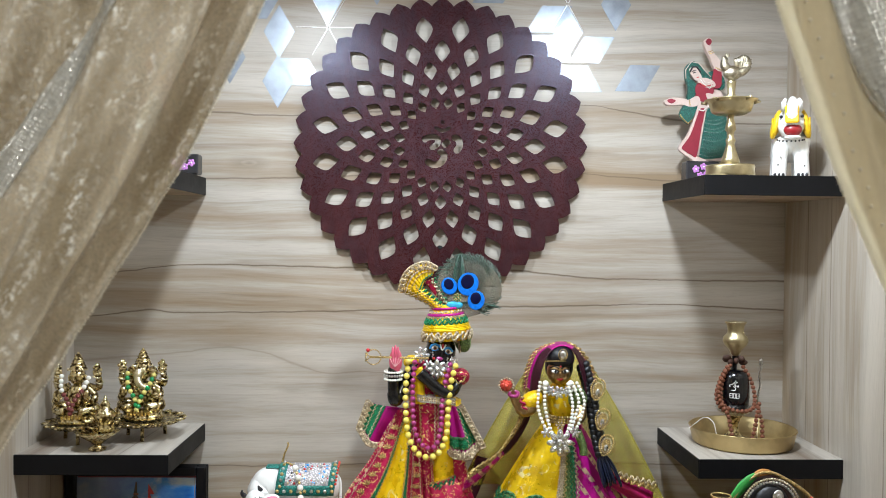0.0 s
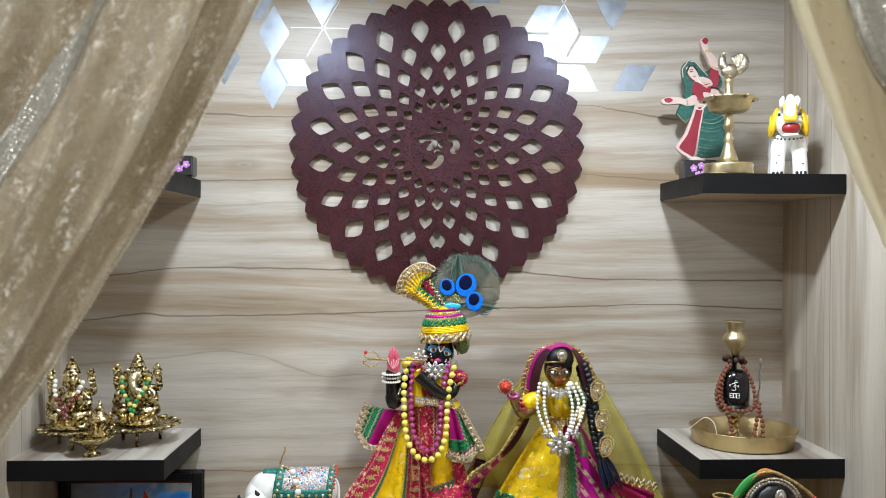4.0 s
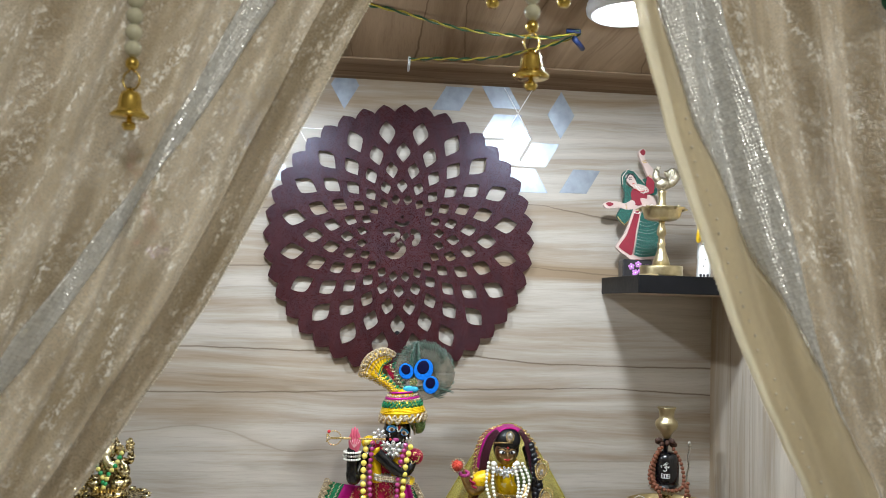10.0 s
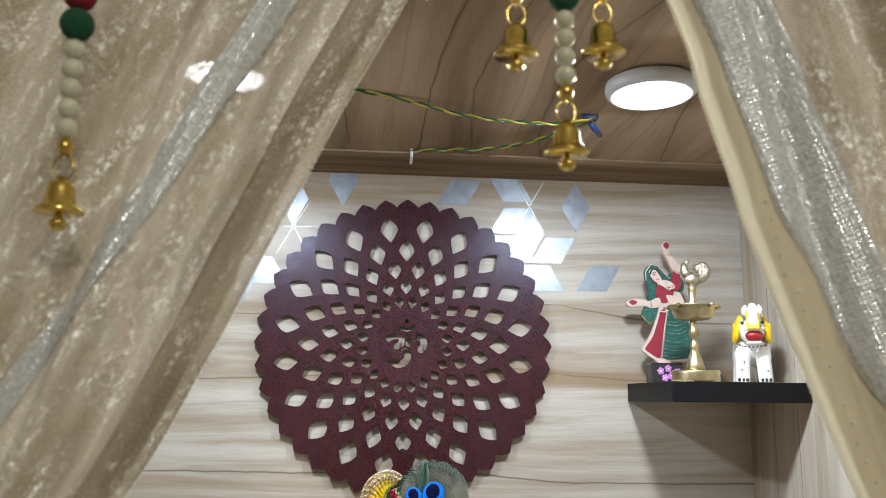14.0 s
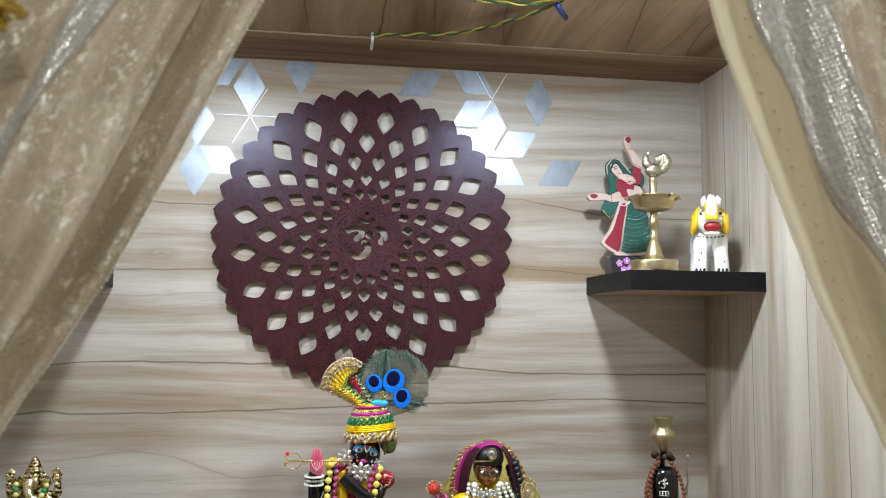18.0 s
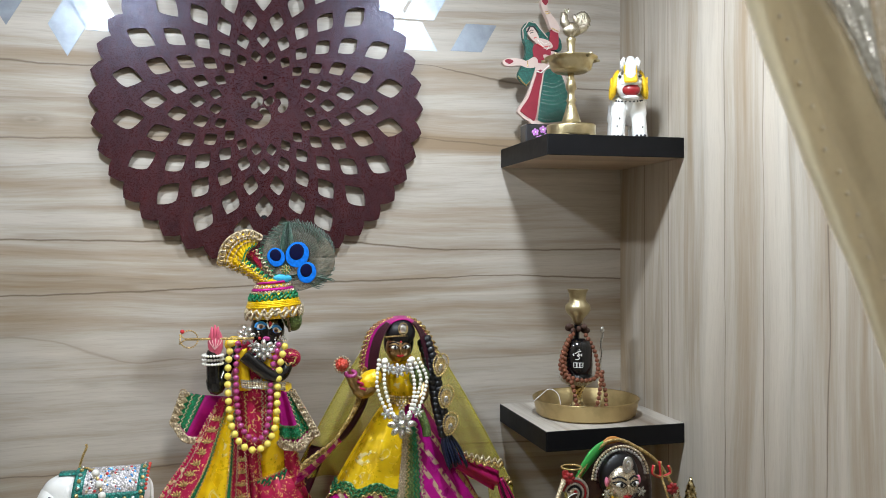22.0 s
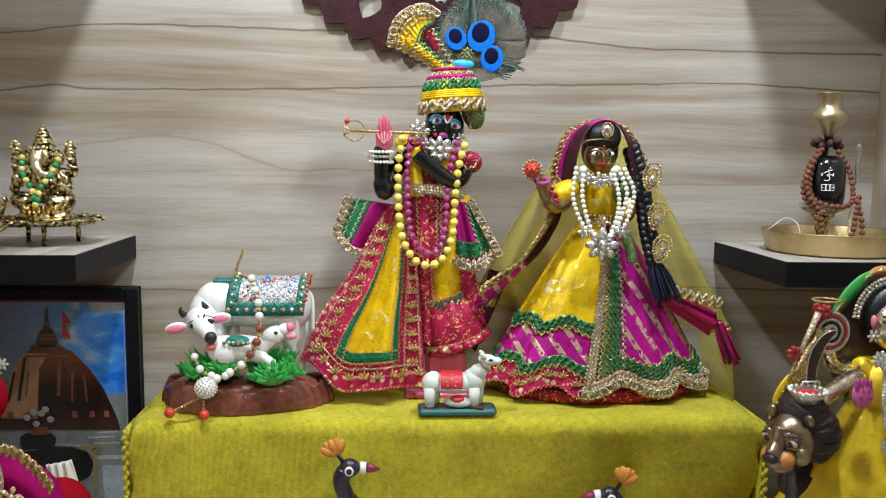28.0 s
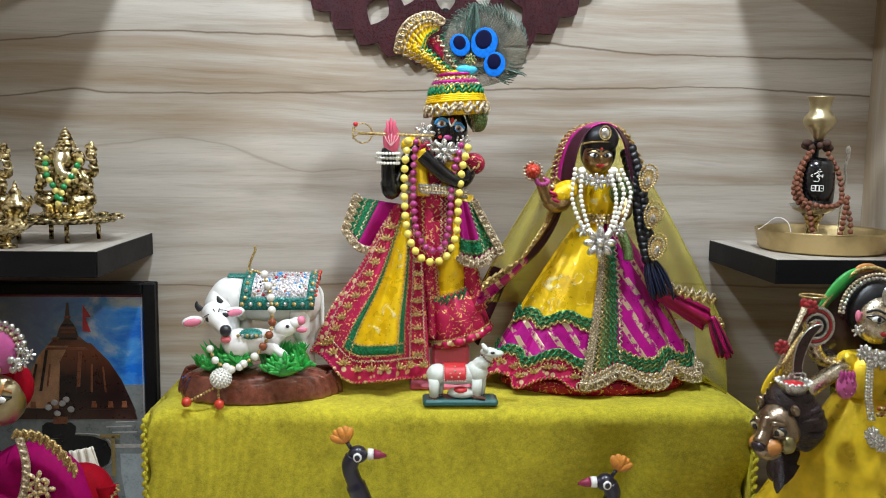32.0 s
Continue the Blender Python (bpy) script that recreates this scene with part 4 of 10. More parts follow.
# ---- statue and fabric materials ----
def silk(name, col, rough=0.38, motif=None, kind="", scale=30.0, amount=0.5, turn=0.0, vary=0.2, metal_motif=0.8):
    """Satin cloth with a fine weave; motif: colour of woven stripes, spots or waves."""
    mat, t, p = nodes_of(name)
    vec = stretched(t, (1, 1, 1))
    a, w = noise_at(t, vec, 55, 4), noise_at(t, stretched(t, (1, 1, 3)), 800, 2)
    c = ramp(t, a, [(0.3, tuple(x * (1 - vary) for x in col)), (0.7, tuple(min(1, x * (1 + vary)) for x in col))])
    p.inputs["Metallic"].default_value = 0.3
    h = w
    if motif:
        g = t.nodes.new("ShaderNodeNewGeometry")
        m = t.nodes.new("ShaderNodeMapping")
        m.inputs["Rotation"].default_value = (0, radians(turn), 0)
        link(t, g.outputs["Position"], m.inputs["Vector"])
        if kind == "stripes":
            n = t.nodes.new("ShaderNodeTexWave")
            n.inputs["Scale"].default_value, n.inputs["Distortion"].default_value = scale, 1.2
            n.inputs["Detail"].default_value = 2
            link(t, m.outputs[0], n.inputs["Vector"])
            f = mathn(t, "MULTIPLY", ramp(t, n.outputs["Fac"], [(0.70, (0, 0, 0)), (0.78, (1, 1, 1))]), ramp(t, noise_at(t, vec, 130, 3), [(0.42, (0, 0, 0)), (0.52, (1, 1, 1))]))
        elif kind == "spots":
            n = t.nodes.new("ShaderNodeTexVoronoi")
            n.inputs["Scale"].default_value = scale
            link(t, m.outputs[0], n.inputs["Vector"])
            f = ramp(t, n.outputs["Distance"], [(amount * 0.7, (1, 1, 1)), (amount, (0, 0, 0))])
        else:
            f = ramp(t, noise_at(t, m.outputs[0], scale, 3, 0.6, 1.5), [(amount + 0.02, (0, 0, 0)), (amount + 0.07, (1, 1, 1))])
        c = mix(t, f, c, motif)
        link(t, mathn(t, "MULTIPLY_ADD", f, metal_motif - 0.3, 0.3), p.inputs["Metallic"])
        h = mathn(t, "ADD", w, mathn(t, "MULTIPLY", f, 1.2))
    link(t, c, p.inputs["Base Color"])
    link(t, mathn(t, "MULTIPLY_ADD", a, 0.25, rough - 0.12), p.inputs["Roughness"])
    bump(t, p, h, 0.5, 0.0005)
    return mat


def braid(name, col, metal_v=0.6, rough=0.35):
    mat, t, p = nodes_of(name)
    vec = stretched(t, (1, 1, 1))
    n = t.nodes.new("ShaderNodeTexVoronoi")
    n.inputs["Scale"].default_value = 420
    link(t, vec, n.inputs["Vector"])
    link(t, ramp(t, n.outputs["Distance"], [(0.1, tuple(min(1, c * 1.3) for c in col)), (0.6, tuple(c * 0.5 for c in col))]), p.inputs["Base Color"])
    p.inputs["Metallic"].default_value, p.inputs["Roughness"].default_value = metal_v, rough
    bump(t, p, n.outputs["Distance"], 0.9, 0.0008)
    return mat


def gloss(name, col, rough=0.2, vary=0.12, coat=0.5, scale=70):
    return plain(name, col, rough + 0.12, vary=vary, scale=scale, relief=0.08, coat=coat)


BLACK_SKIN = gloss("black_enamel", (0.003, 0.003, 0.004), 0.08, coat=0.3)
FACE_BRASS = metal("dark_brass", (0.42, 0.28, 0.13), 0.26, (0.14, 0.075, 0.025), 60, 0.2)
GOLD_TRIM = braid("gold_braid", (0.80, 0.56, 0.22), 0.55, 0.32)
PALE_GOLD = braid("pale_gold_lace", (0.84, 0.66, 0.44), 0.35, 0.38)
GREEN_TRIM = braid("green_braid", (0.008, 0.27, 0.105), 0.2, 0.4)
GREEN_GOLD = braid("green_gold_braid", (0.20, 0.30, 0.10), 0.5, 0.35)
SILVER = metal("silver", (0.74, 0.73, 0.70), 0.24, (0.10, 0.09, 0.08), 220, 0.5)
GEM = metal("clear_stone", (0.92, 0.94, 0.95), 0.14, (0.5, 0.52, 0.54), 200, 0.15)
PEARL = gloss("pearl_white", (0.86, 0.84, 0.76), 0.14, 0.04, 0.8)
YELLOW_BEAD = gloss("pearl_yellow", (0.80, 0.66, 0.12), 0.16, 0.06, 0.8)
MAGENTA_BEAD = gloss("pearl_magenta", (0.34, 0.03, 0.16), 0.18, 0.1, 0.8)
RED_BEAD = gloss("red_bead", (0.55, 0.045, 0.02), 0.25)
YELLOW_SATIN = silk("yellow_satin", (0.90, 0.56, 0.006), 0.28, (0.97, 0.80, 0.34), "waves", 60, 0.60, vary=0.2, metal_motif=0.45)
MAGENTA_SILK = silk("magenta_striped_silk", (0.50, 0.004, 0.26), 0.30, (0.92, 0.70, 0.50), "stripes", 17, turn=35)
MAGENTA_PLAIN = silk("magenta_silk", (0.44, 0.004, 0.21), 0.32)
CRIMSON = silk("crimson_brocade", (0.46, 0.008, 0.070), 0.40, (0.92, 0.62, 0.22), "waves", 150, 0.56)
ROSE = silk("rose_brocade", (0.52, 0.012, 0.095), 0.40, (0.90, 0.70, 0.45), "spots", 120, 0.42)
HAIR = plain("black_hair", (0.005, 0.005, 0.007), 0.40, vary=0.4, scale=200, relief=0.6)
AMBER_EYE, SKIN_LINE = gloss("amber_eye", (0.30, 0.12, 0.02), 0.2), gloss("pale_pink_line", (0.75, 0.40, 0.42), 0.4)
PINK_SKIN = gloss("pink_paint", (0.62, 0.10, 0.17), 0.35)
WHITE_PT = gloss("white_paint_gloss", (0.80, 0.80, 0.78), 0.2, 0.05, 0.6)
EYE_WHITE = gloss("eye_white", (0.85, 0.85, 0.82), 0.2, 0.02)
BLUE_PT = gloss("blue_paint", (0.03, 0.30, 0.72), 0.3)
RED_PT = gloss("red_paint", (0.55, 0.02, 0.03), 0.3)


def carved_brass():
    """Old cast brass: bright on the high places, dark in its carved lines."""
    mat, t, p = nodes_of("antique_brass")
    vec = stretched(t, (1, 1, 1))
    v = t.nodes.new("ShaderNodeTexVoronoi")
    v.feature = "SMOOTH_F1"
    v.inputs["Scale"].default_value = 250
    link(t, vec, v.inputs["Vector"])
    low = noise_at(t, vec, 60, 3)
    h = mathn(t, "ADD", v.outputs["Distance"], mathn(t, "MULTIPLY", low, 0.5))
    link(t, ramp(t, h, [(0.52, (0.86, 0.76, 0.48)), (0.68, (0.58, 0.46, 0.22)), (0.84, (0.085, 0.058, 0.024))]), p.inputs["Base Color"])
    p.inputs["Metallic"].default_value = 1.0
    link(t, mathn(t, "MULTIPLY_ADD", low, 0.25, 0.14), p.inputs["Roughness"])
    bump(t, p, mathn(t, "MULTIPLY", h, -1.0), 0.45, 0.0016)
    return mat


ANTIQUE = carved_brass()


def flower(s, c, r, mat, core=None, n=8, tilt=0.0):
    """A jewelled rosette: stones set in rims round a core, facing the front."""
    c = Vector(c)
    for k in range(n):
        a = 2 * math.pi * k / n + tilt
        q = c + Vector((math.cos(a) * r * 0.62, 0, math.sin(a) * r * 0.62))
        turn = Matrix.Rotation(-a, 3, "Y")
        s.ball(q, (r * 0.40, r * 0.16, r * 0.24), mat, 10, 6, turn)
        s.ball(q + Vector((0, -r * 0.12, 0)), (r * 0.26, r * 0.12, r * 0.14), core or GEM, 8, 5, turn)
    s.ball(c + Vector((0, -r * 0.06, 0)), (r * 0.3, r * 0.2, r * 0.3), mat, 10, 6)
    s.ball(c + Vector((0, -r * 0.2, 0)), (r * 0.19, r * 0.12, r * 0.19), core or GEM, 8, 6)


def patch(tl, tr, bl, br, y0, bulge=0.01, pleats=3, amp=0.002, bow=0.0, back=0.0):
    """A hanging piece of cloth between four corners (x, z)."""
    def fn(u, v, lift=0.0):
        x = (tl[0] * (1 - u) + tr[0] * u) * (1 - v) + (bl[0] * (1 - u) + br[0] * u) * v
        z = (tl[1] * (1 - u) + tr[1] * u) * (1 - v) + (bl[1] * (1 - u) + br[1] * u) * v - bow * math.sin(math.pi * min(max(u, 0), 1)) * v
        y = y0 - bulge * math.sin(math.pi * min(max(u, 0), 1)) * (0.35 + 0.65 * v) + amp * math.sin(2 * math.pi * pleats * u + 0.7) * (0.3 + 0.7 * v) - back * v
        return (x, y - lift, z)
    return fn


def zone(s, fn, mat, u, v, lift=0.0015, nu=30, nv=24, thick=0.0012):
    return s.sheet(lambda a, b: fn(a, b, lift), mat, nu, nv, u, v, thick)


def line_on(fn, u, v, lift, n=24):
    """A path on a sheet from (u0, v0) to (u1, v1)."""
    return [fn(u[0] + (u[1] - u[0]) * k / n, v[0] + (v[1] - v[0]) * k / n, lift) for k in range(n + 1)]


def fans(s, pts, r, mat, n):
    """Little fan motifs sewn along a path."""
    for q in spread([Vector(p) for p in pts], n):
        for k in range(5):
            a = radians(-60 + 30 * k)
            s.ball(q + Vector((math.sin(a) * r * 0.6, -0.0008, math.cos(a) * r * 0.6)), (r * 0.16, 0.0008, r * 0.5), mat, 6, 5, Matrix.Rotation(a, 3, "Y"))


def frill(s, pts, mat, r=0.0040):
    """A ruffled edge of small loops of braid along a path."""
    P = spread([Vector(p) for p in pts], max(4, int(sum((Vector(b) - Vector(a)).length for a, b in zip(pts, pts[1:])) / (r * 0.75))))
    for k, q in enumerate(P):
        ph = 1.9 * k
        s.tube([q + Vector((r * math.cos(a), -0.0014 * math.sin(2 * a + ph) - 0.0012 * (k % 2), r * math.sin(a))) for a in [j * math.pi / 6 for j in range(12)]], 0.0011, mat, 5, True)


def face(s, c, r, skin, lids=None, turn=0.0):
    """A plain carved head with simple painted eyes and lips."""
    c = Vector(c)
    s.ball(c, r, skin, 20, 14)
    m = Matrix.Rotation(radians(turn), 3, "Z")
    def at(x, z, out):
        q = Vector((x * r[0], 0, z * r[2]))
        d = math.sqrt(max(0.02, 1 - x * x - z * z))
        q.y = -d * r[1] * out
        return c + m @ q
    s.ball(at(0, -0.10, 1.03), (r[0] * 0.13, r[1] * 0.16, r[2] * 0.24), skin, 8, 6)
    for sx in (-1, 1):
        s.ball(at(sx * 0.43, 0.14, 0.99), (r[0] * 0.30, r[1] * 0.10, r[2] * 0.13), EYE_WHITE, 12, 8)
        s.ball(at(sx * 0.41, 0.14, 1.075), (r[0] * 0.105, r[1] * 0.05, r[2] * 0.105), HAIR, 10, 8)
        for z0, z1, w in ((0.14, 0.29, 0.040), (0.12, 0.00, 0.026)):
            s.tube(smooth_path([at(sx * 0.13, z0, 1.03), at(sx * 0.43, z1, 1.07), at(sx * 0.82, z0 + 0.06, 1.07)], 4), r[0] * w, HAIR, 6)
        s.tube(smooth_path([at(sx * 0.10, 0.36, 1.03), at(sx * 0.44, 0.50, 1.03), at(sx * 0.80, 0.36, 1.06)], 4), r[0] * 0.055, lids or HAIR, 6)
        s.tube(smooth_path([at(sx * 0.02, -0.46, 1.03), at(sx * 0.10, -0.43, 1.03), at(sx * 0.26, -0.46, 1.03)], 4), r[0] * 0.05, RED_PT, 6)
    s.ball(at(0, -0.50, 1.0), (r[0] * 0.22, r[1] * 0.10, r[2] * 0.08), RED_PT, 10, 6)


# ---- the flute player ----
def flute_player():
    s = Shape()
    # pedestal and legs
    s.box((0.0435, 1.262, 0.8057), (0.046, 0.052, 0.044), PINK_SKIN, 0.004)
    s.box((0.032, 1.262, 0.7755), (0.075, 0.066, 0.009), PINK_SKIN, 0.003)
    leg = Vector((0.0435, 1.258, 0.8581))
    s.lathe([(0.020, -0.028), (0.025, -0.022), (0.026, 0.0), (0.025, 0.04), (0.029, 0.10), (0.025, 0.15)], YELLOW_SATIN, leg, 24, wave=0.04, waves=9)
    cuff, slant = leg + Vector((0.002, -0.002, 0.012)), Matrix.Rotation(radians(-17), 3, "Y")
    s.lathe([(0.026, -0.042), (0.035, -0.036), (0.038, -0.026), (0.036, -0.004), (0.031, 0.016), (0.027, 0.020)], CRIMSON, cuff, 48, slant, wave=0.05, waves=9)
    s.lathe([(0.036, -0.041), (0.041, -0.037), (0.039, -0.031)], ROSE, cuff, 60, slant, wave=0.07, waves=15)
    for dz, mt, w in ((0.018, GREEN_TRIM, 0.0026), (0.013, GREEN_TRIM, 0.0022), (0.0225, GOLD_TRIM, 0.0012), (-0.030, GOLD_TRIM, 0.0012)):
        r = 0.0305 if dz > 0 else 0.0395
        s.lace([cuff + slant @ Vector((r * math.sin(a), -r * math.cos(a), dz)) for a in [radians(-100 + 10 * k) for k in range(21)]], w, mt, 1.6)
    # crimson tails of the coat before and beside the leg
    C = patch((0.0040, 0.9500), (0.0230, 0.9480), (0.0120, 0.8350), (0.0330, 0.8480), 1.232, 0.004, 1.5, 0.002, 0.004)
    s.sheet(C, CRIMSON, 12, 24, thick=0.0016)
    for du, mt in ((0.10, GOLD_TRIM), (0.50, ROSE), (0.90, GOLD_TRIM)):
        s.lace(line_on(C, (du, du), (0, 1), 0.003), 0.0012, mt, out=(1, 0, 0))
    D = patch((0.0560, 0.9500), (0.0680, 0.9480), (0.0600, 0.8800), (0.0860, 0.8720), 1.236, 0.004, 1, 0.002, 0.003)
    s.sheet(D, CRIMSON, 10, 20, thick=0.0016)
    s.lace(line_on(D, (1, 1), (0, 1), 0.002), 0.0014, GOLD_TRIM, out=(1, 0, 0))
    # great hanging panel
    P0 = patch((-0.0233, 0.9972), (0.0034, 1.0015), (-0.1277, 0.8195), (0.0179, 0.7985), 1.236, 0.022, 2.5, 0.009, 0.018, 0.012)
    def P(u, v, lift=0.0):
        """The panel with its wavy side and hem."""
        x, y, z = P0(u, v, lift)
        return (x - 0.0045 * (1 - u) * v * math.sin(3.4 * math.pi * v + 0.6), y, z + 0.0055 * v * v * math.sin(3.6 * math.pi * u + 0.4))
    s.sheet(P, CRIMSON, 40, 40, thick=0.002)
    zone(s, P, ROSE, (0.0, 0.09), (0.0, 1.0), 0.0012, 6, 40)
    zone(s, P, ROSE, (0.0, 1.0), (0.93, 1.0), 0.0013, 40, 6)
    def P2(u, v, lift=0.0):
        """The yellow ground of the panel, widening downwards, over its whole height for u from 0 to 1."""
        a, b = 0.42 - 0.19 * v, 0.70 + 0.04 * v
        return P(a + (b - a) * u, v, lift)
    zone(s, P2, YELLOW_SATIN, (0.0, 1.0), (0.06, 0.82), 0.0018, 30, 40)
    for du in (-0.02, 1.02):
        zone(s, P2, GREEN_TRIM, (du - 0.05, du + 0.05), (0.04, 0.86), 0.0024, 4, 40)
        for dd in (-0.07, 0.0, 0.07):
            s.lace(line_on(P2, (du + dd, du + dd), (0.04, 0.86), 0.004), 0.0011, GOLD_TRIM if dd else GREEN_TRIM, out=(1, 0, 0))
    zone(s, P2, GREEN_TRIM, (-0.06, 1.06), (0.80, 0.85), 0.0026, 30, 4)
    for dv in (0.795, 0.825, 0.855):
        s.lace(line_on(P2, (-0.06, 1.06), (dv, dv), 0.0042), 0.0011, GOLD_TRIM if dv != 0.825 else GREEN_TRIM)
    for du in (0.06, 0.83, 0.97):
        s.lace(line_on(P, (du, du), (0.1, 0.93), 0.0035), 0.0010, PALE_GOLD, out=(1, 0, 0))
    s.lace(line_on(P, (0.12, 0.95), (0.885, 0.885), 0.0035), 0.0010, PALE_GOLD)
    fans(s, line_on(P, (0.22, 0.115), (0.15, 0.90), 0.003), 0.0085, GOLD_TRIM, 10)
    fans(s, line_on(P, (0.08, 0.95), (0.945, 0.945), 0.003), 0.0095, GOLD_TRIM, 8)
    fans(s, line_on(P, (0.90, 0.90), (0.35, 0.88), 0.003), 0.0075, GOLD_TRIM, 7)
    s.beads(line_on(P, (0, 0), (0.02, 1), 0.0005), 0.0022, ROSE, 1.1, 6, 5)
    s.beads(line_on(P, (0, 1), (1, 1), 0.0005), 0.0024, ROSE, 1.1, 6, 5)
    s.lace(line_on(P, (0, 1), (1, 1), 0.002), 0.0011, GOLD_TRIM)
    s.lace(line_on(P, (0, 0), (0.05, 1), 0.002), 0.0011, GOLD_TRIM, out=(1, 0, 0))
    # middle sash
    Q = patch((0.0004, 1.0095), (0.0426, 1.0100), (0.0038, 0.9364), (0.0424, 0.9414), 1.226, 0.006, 2, 0.002, 0.004)
    s.sheet(Q, CRIMSON, 12, 18, thick=0.0016)
    for du, mt in ((0.15, GOLD_TRIM), (0.42, ROSE), (0.68, PALE_GOLD), (0.8, PALE_GOLD), (0.92, GREEN_TRIM)):
        s.lace(line_on(Q, (du, du), (0, 1), 0.003), 0.0014, mt, out=(1, 0, 0))
    # flaring side pieces of the coat
    A = patch((-0.0690, 1.0050), (-0.0098, 0.9960), (-0.0840, 0.9660), (-0.0490, 0.9420), 1.243, 0.012, 1.5, 0.004, 0.006)
    s.sheet(A, MAGENTA_PLAIN, 16, 16, thick=0.0018)
    zone(s, A, GREEN_TRIM, (0.02, 0.42), (0.0, 0.9), 0.0015, 8, 10)
    for du in (0.18, 0.34):
        s.lace(line_on(A, (du, du), (0, 0.95), 0.003), 0.0014, PALE_GOLD, out=(1, 0, 0))
    for k in range(2):
        s.lace(line_on(A, (-0.02 + 0.07 * k, 0.0 + 0.07 * k), (0, 1), 0.003), 0.0034, PALE_GOLD, 1.3, 1.0, (1, 0, 0))
    frill(s, line_on(A, (-0.04, -0.02), (0, 1), 0.002), PALE_GOLD)
    frill(s, line_on(A, (0, 0.8), (1.02, 1.02), 0.002), PALE_GOLD)
    B = patch((0.0423, 1.0040), (0.0690, 1.0000), (0.0440, 0.9400), (0.0990, 0.9430), 1.24, 0.014, 2.5, 0.005, 0.014)
    s.sheet(B, MAGENTA_PLAIN, 24, 20, thick=0.0018)
    zone(s, B, GREEN_TRIM, (0.0, 1.0), (0.62, 0.86), 0.0016, 14, 6)
    zone(s, B, GREEN_TRIM, (0.72, 1.0), (0.0, 0.86), 0.0018, 6, 14)
    for dv in (0.64, 0.74, 0.84):
        s.lace(line_on(B, (0, 1), (dv, dv), 0.003), 0.0015, GREEN_TRIM if dv == 0.74 else GREEN_GOLD)
    for du in (0.74, 0.86, 0.96):
        s.lace(line_on(B, (du, du), (0, 0.86), 0.003), 0.0015, GREEN_GOLD if du == 0.86 else PALE_GOLD, out=(1, 0, 0))
    s.lace(line_on(B, (0, 1), (0.92, 0.92), 0.003), 0.0032, PALE_GOLD, 1.3)
    frill(s, line_on(B, (0, 1.02), (1.0, 1.0), 0.003), PALE_GOLD)
    frill(s, line_on(B, (1.02, 1.04), (0, 1.0), 0.003), PALE_GOLD)
    # trunk
    T = Vector((0.0215, 1.252, 1.0081))
    s.lathe([(0.030, -0.03), (0.032, 0.0), (0.031, 0.02), (0.034, 0.045), (0.030, 0.056), (0.016, 0.064)], CRIMSON, T, 28)
    for k, mt in ((-1, YELLOW_SATIN), (1, YELLOW_SATIN)):
        s.sheet(patch((T.x + k * 0.012, T.z + 0.056), (T.x + k * 0.026, T.z + 0.050), (T.x + k * 0.006, T.z), (T.x + k * 0.022, T.z), T.y - 0.033, 0.004), mt, 6, 10)
    for k in range(3):
        s.beads([T + Vector((0.0335 * math.sin(a), -0.0335 * math.cos(a), 0.004 + 0.0045 * k)) for a in [radians(-95 + 10 * j) for j in range(20)]], 0.0021, SILVER if k != 1 else GOLD_TRIM, 1.05, 6, 5)
    # neck, head and turban
    s.lathe([(0.012, 0), (0.011, 0.02)], BLACK_SKIN, (0.0327, 1.246, 1.0577), 16)
    hd = Vector((0.0370, 1.234, 1.0849))
    s.ball(hd, (0.0225, 0.0215, 0.0270), BLACK_SKIN, 24, 18)
    s.ball(Vector((0.0386, 1.2135, 1.0836)), (0.0026, 0.0036, 0.0060), BLACK_SKIN, 10, 8)
    for ew, ep, lid, low in ((((0.0273, 1.215, 1.0923)), ((0.0277, 1.2128, 1.0918)), ((0.0207, 1.215, 1.0909), (0.0228, 1.2135, 1.0957), (0.0285, 1.2125, 1.0975), (0.0357, 1.2125, 1.0937)), ((0.0225, 1.215, 1.0891), (0.0278, 1.2135, 1.0883), (0.0336, 1.213, 1.0901))), (((0.0475, 1.215, 1.0868)), ((0.0470, 1.2128, 1.0863)), ((0.0411, 1.2125, 1.0898), (0.0451, 1.2125, 1.0925), (0.0500, 1.2135, 1.0913), (0.0534, 1.215, 1.0865)), ((0.0430, 1.213, 1.0858), (0.0466, 1.2135, 1.0833), (0.0512, 1.215, 1.0843)))):
        s.ball(ew, (0.0066, 0.0022, 0.0040), EYE_WHITE, 14, 10, Matrix.Rotation(radians(12), 3, "Y"))
        s.ball(ep, (0.0027, 0.0012, 0.0029), AMBER_EYE, 10, 8)
        s.ball(Vector(ep) - Vector((0, 0.0007, 0)), (0.0015, 0.0008, 0.0017), HAIR, 8, 6)
        s.tube(smooth_path(lid, 5), 0.0017, BLUE_PT, 7)
        s.tube(smooth_path(low, 5), 0.0008, BLUE_PT, 6)
    s.ball((0.0347, 1.214, 1.0760), (0.0052, 0.0024, 0.0032), MAGENTA_BEAD, 12, 8)
    s.tube(smooth_path([(0.0356, 1.2125, 1.0980), (0.0383, 1.2105, 1.0892), (0.0441, 1.2125, 1.0969)], 5), 0.0011, EYE_WHITE, 6)
    s.ball((0.0396, 1.212, 1.0950), (0.0020, 0.0012, 0.0038), RED_PT, 8, 6)
    for q in ((0.0243, 1.2145, 1.0851), (0.0252, 1.215, 1.0816), (0.0468, 1.215, 1.0767), (0.0460, 1.2155, 1.0740)):
        s.ball(q, 0.0013, SILVER, 6, 5)
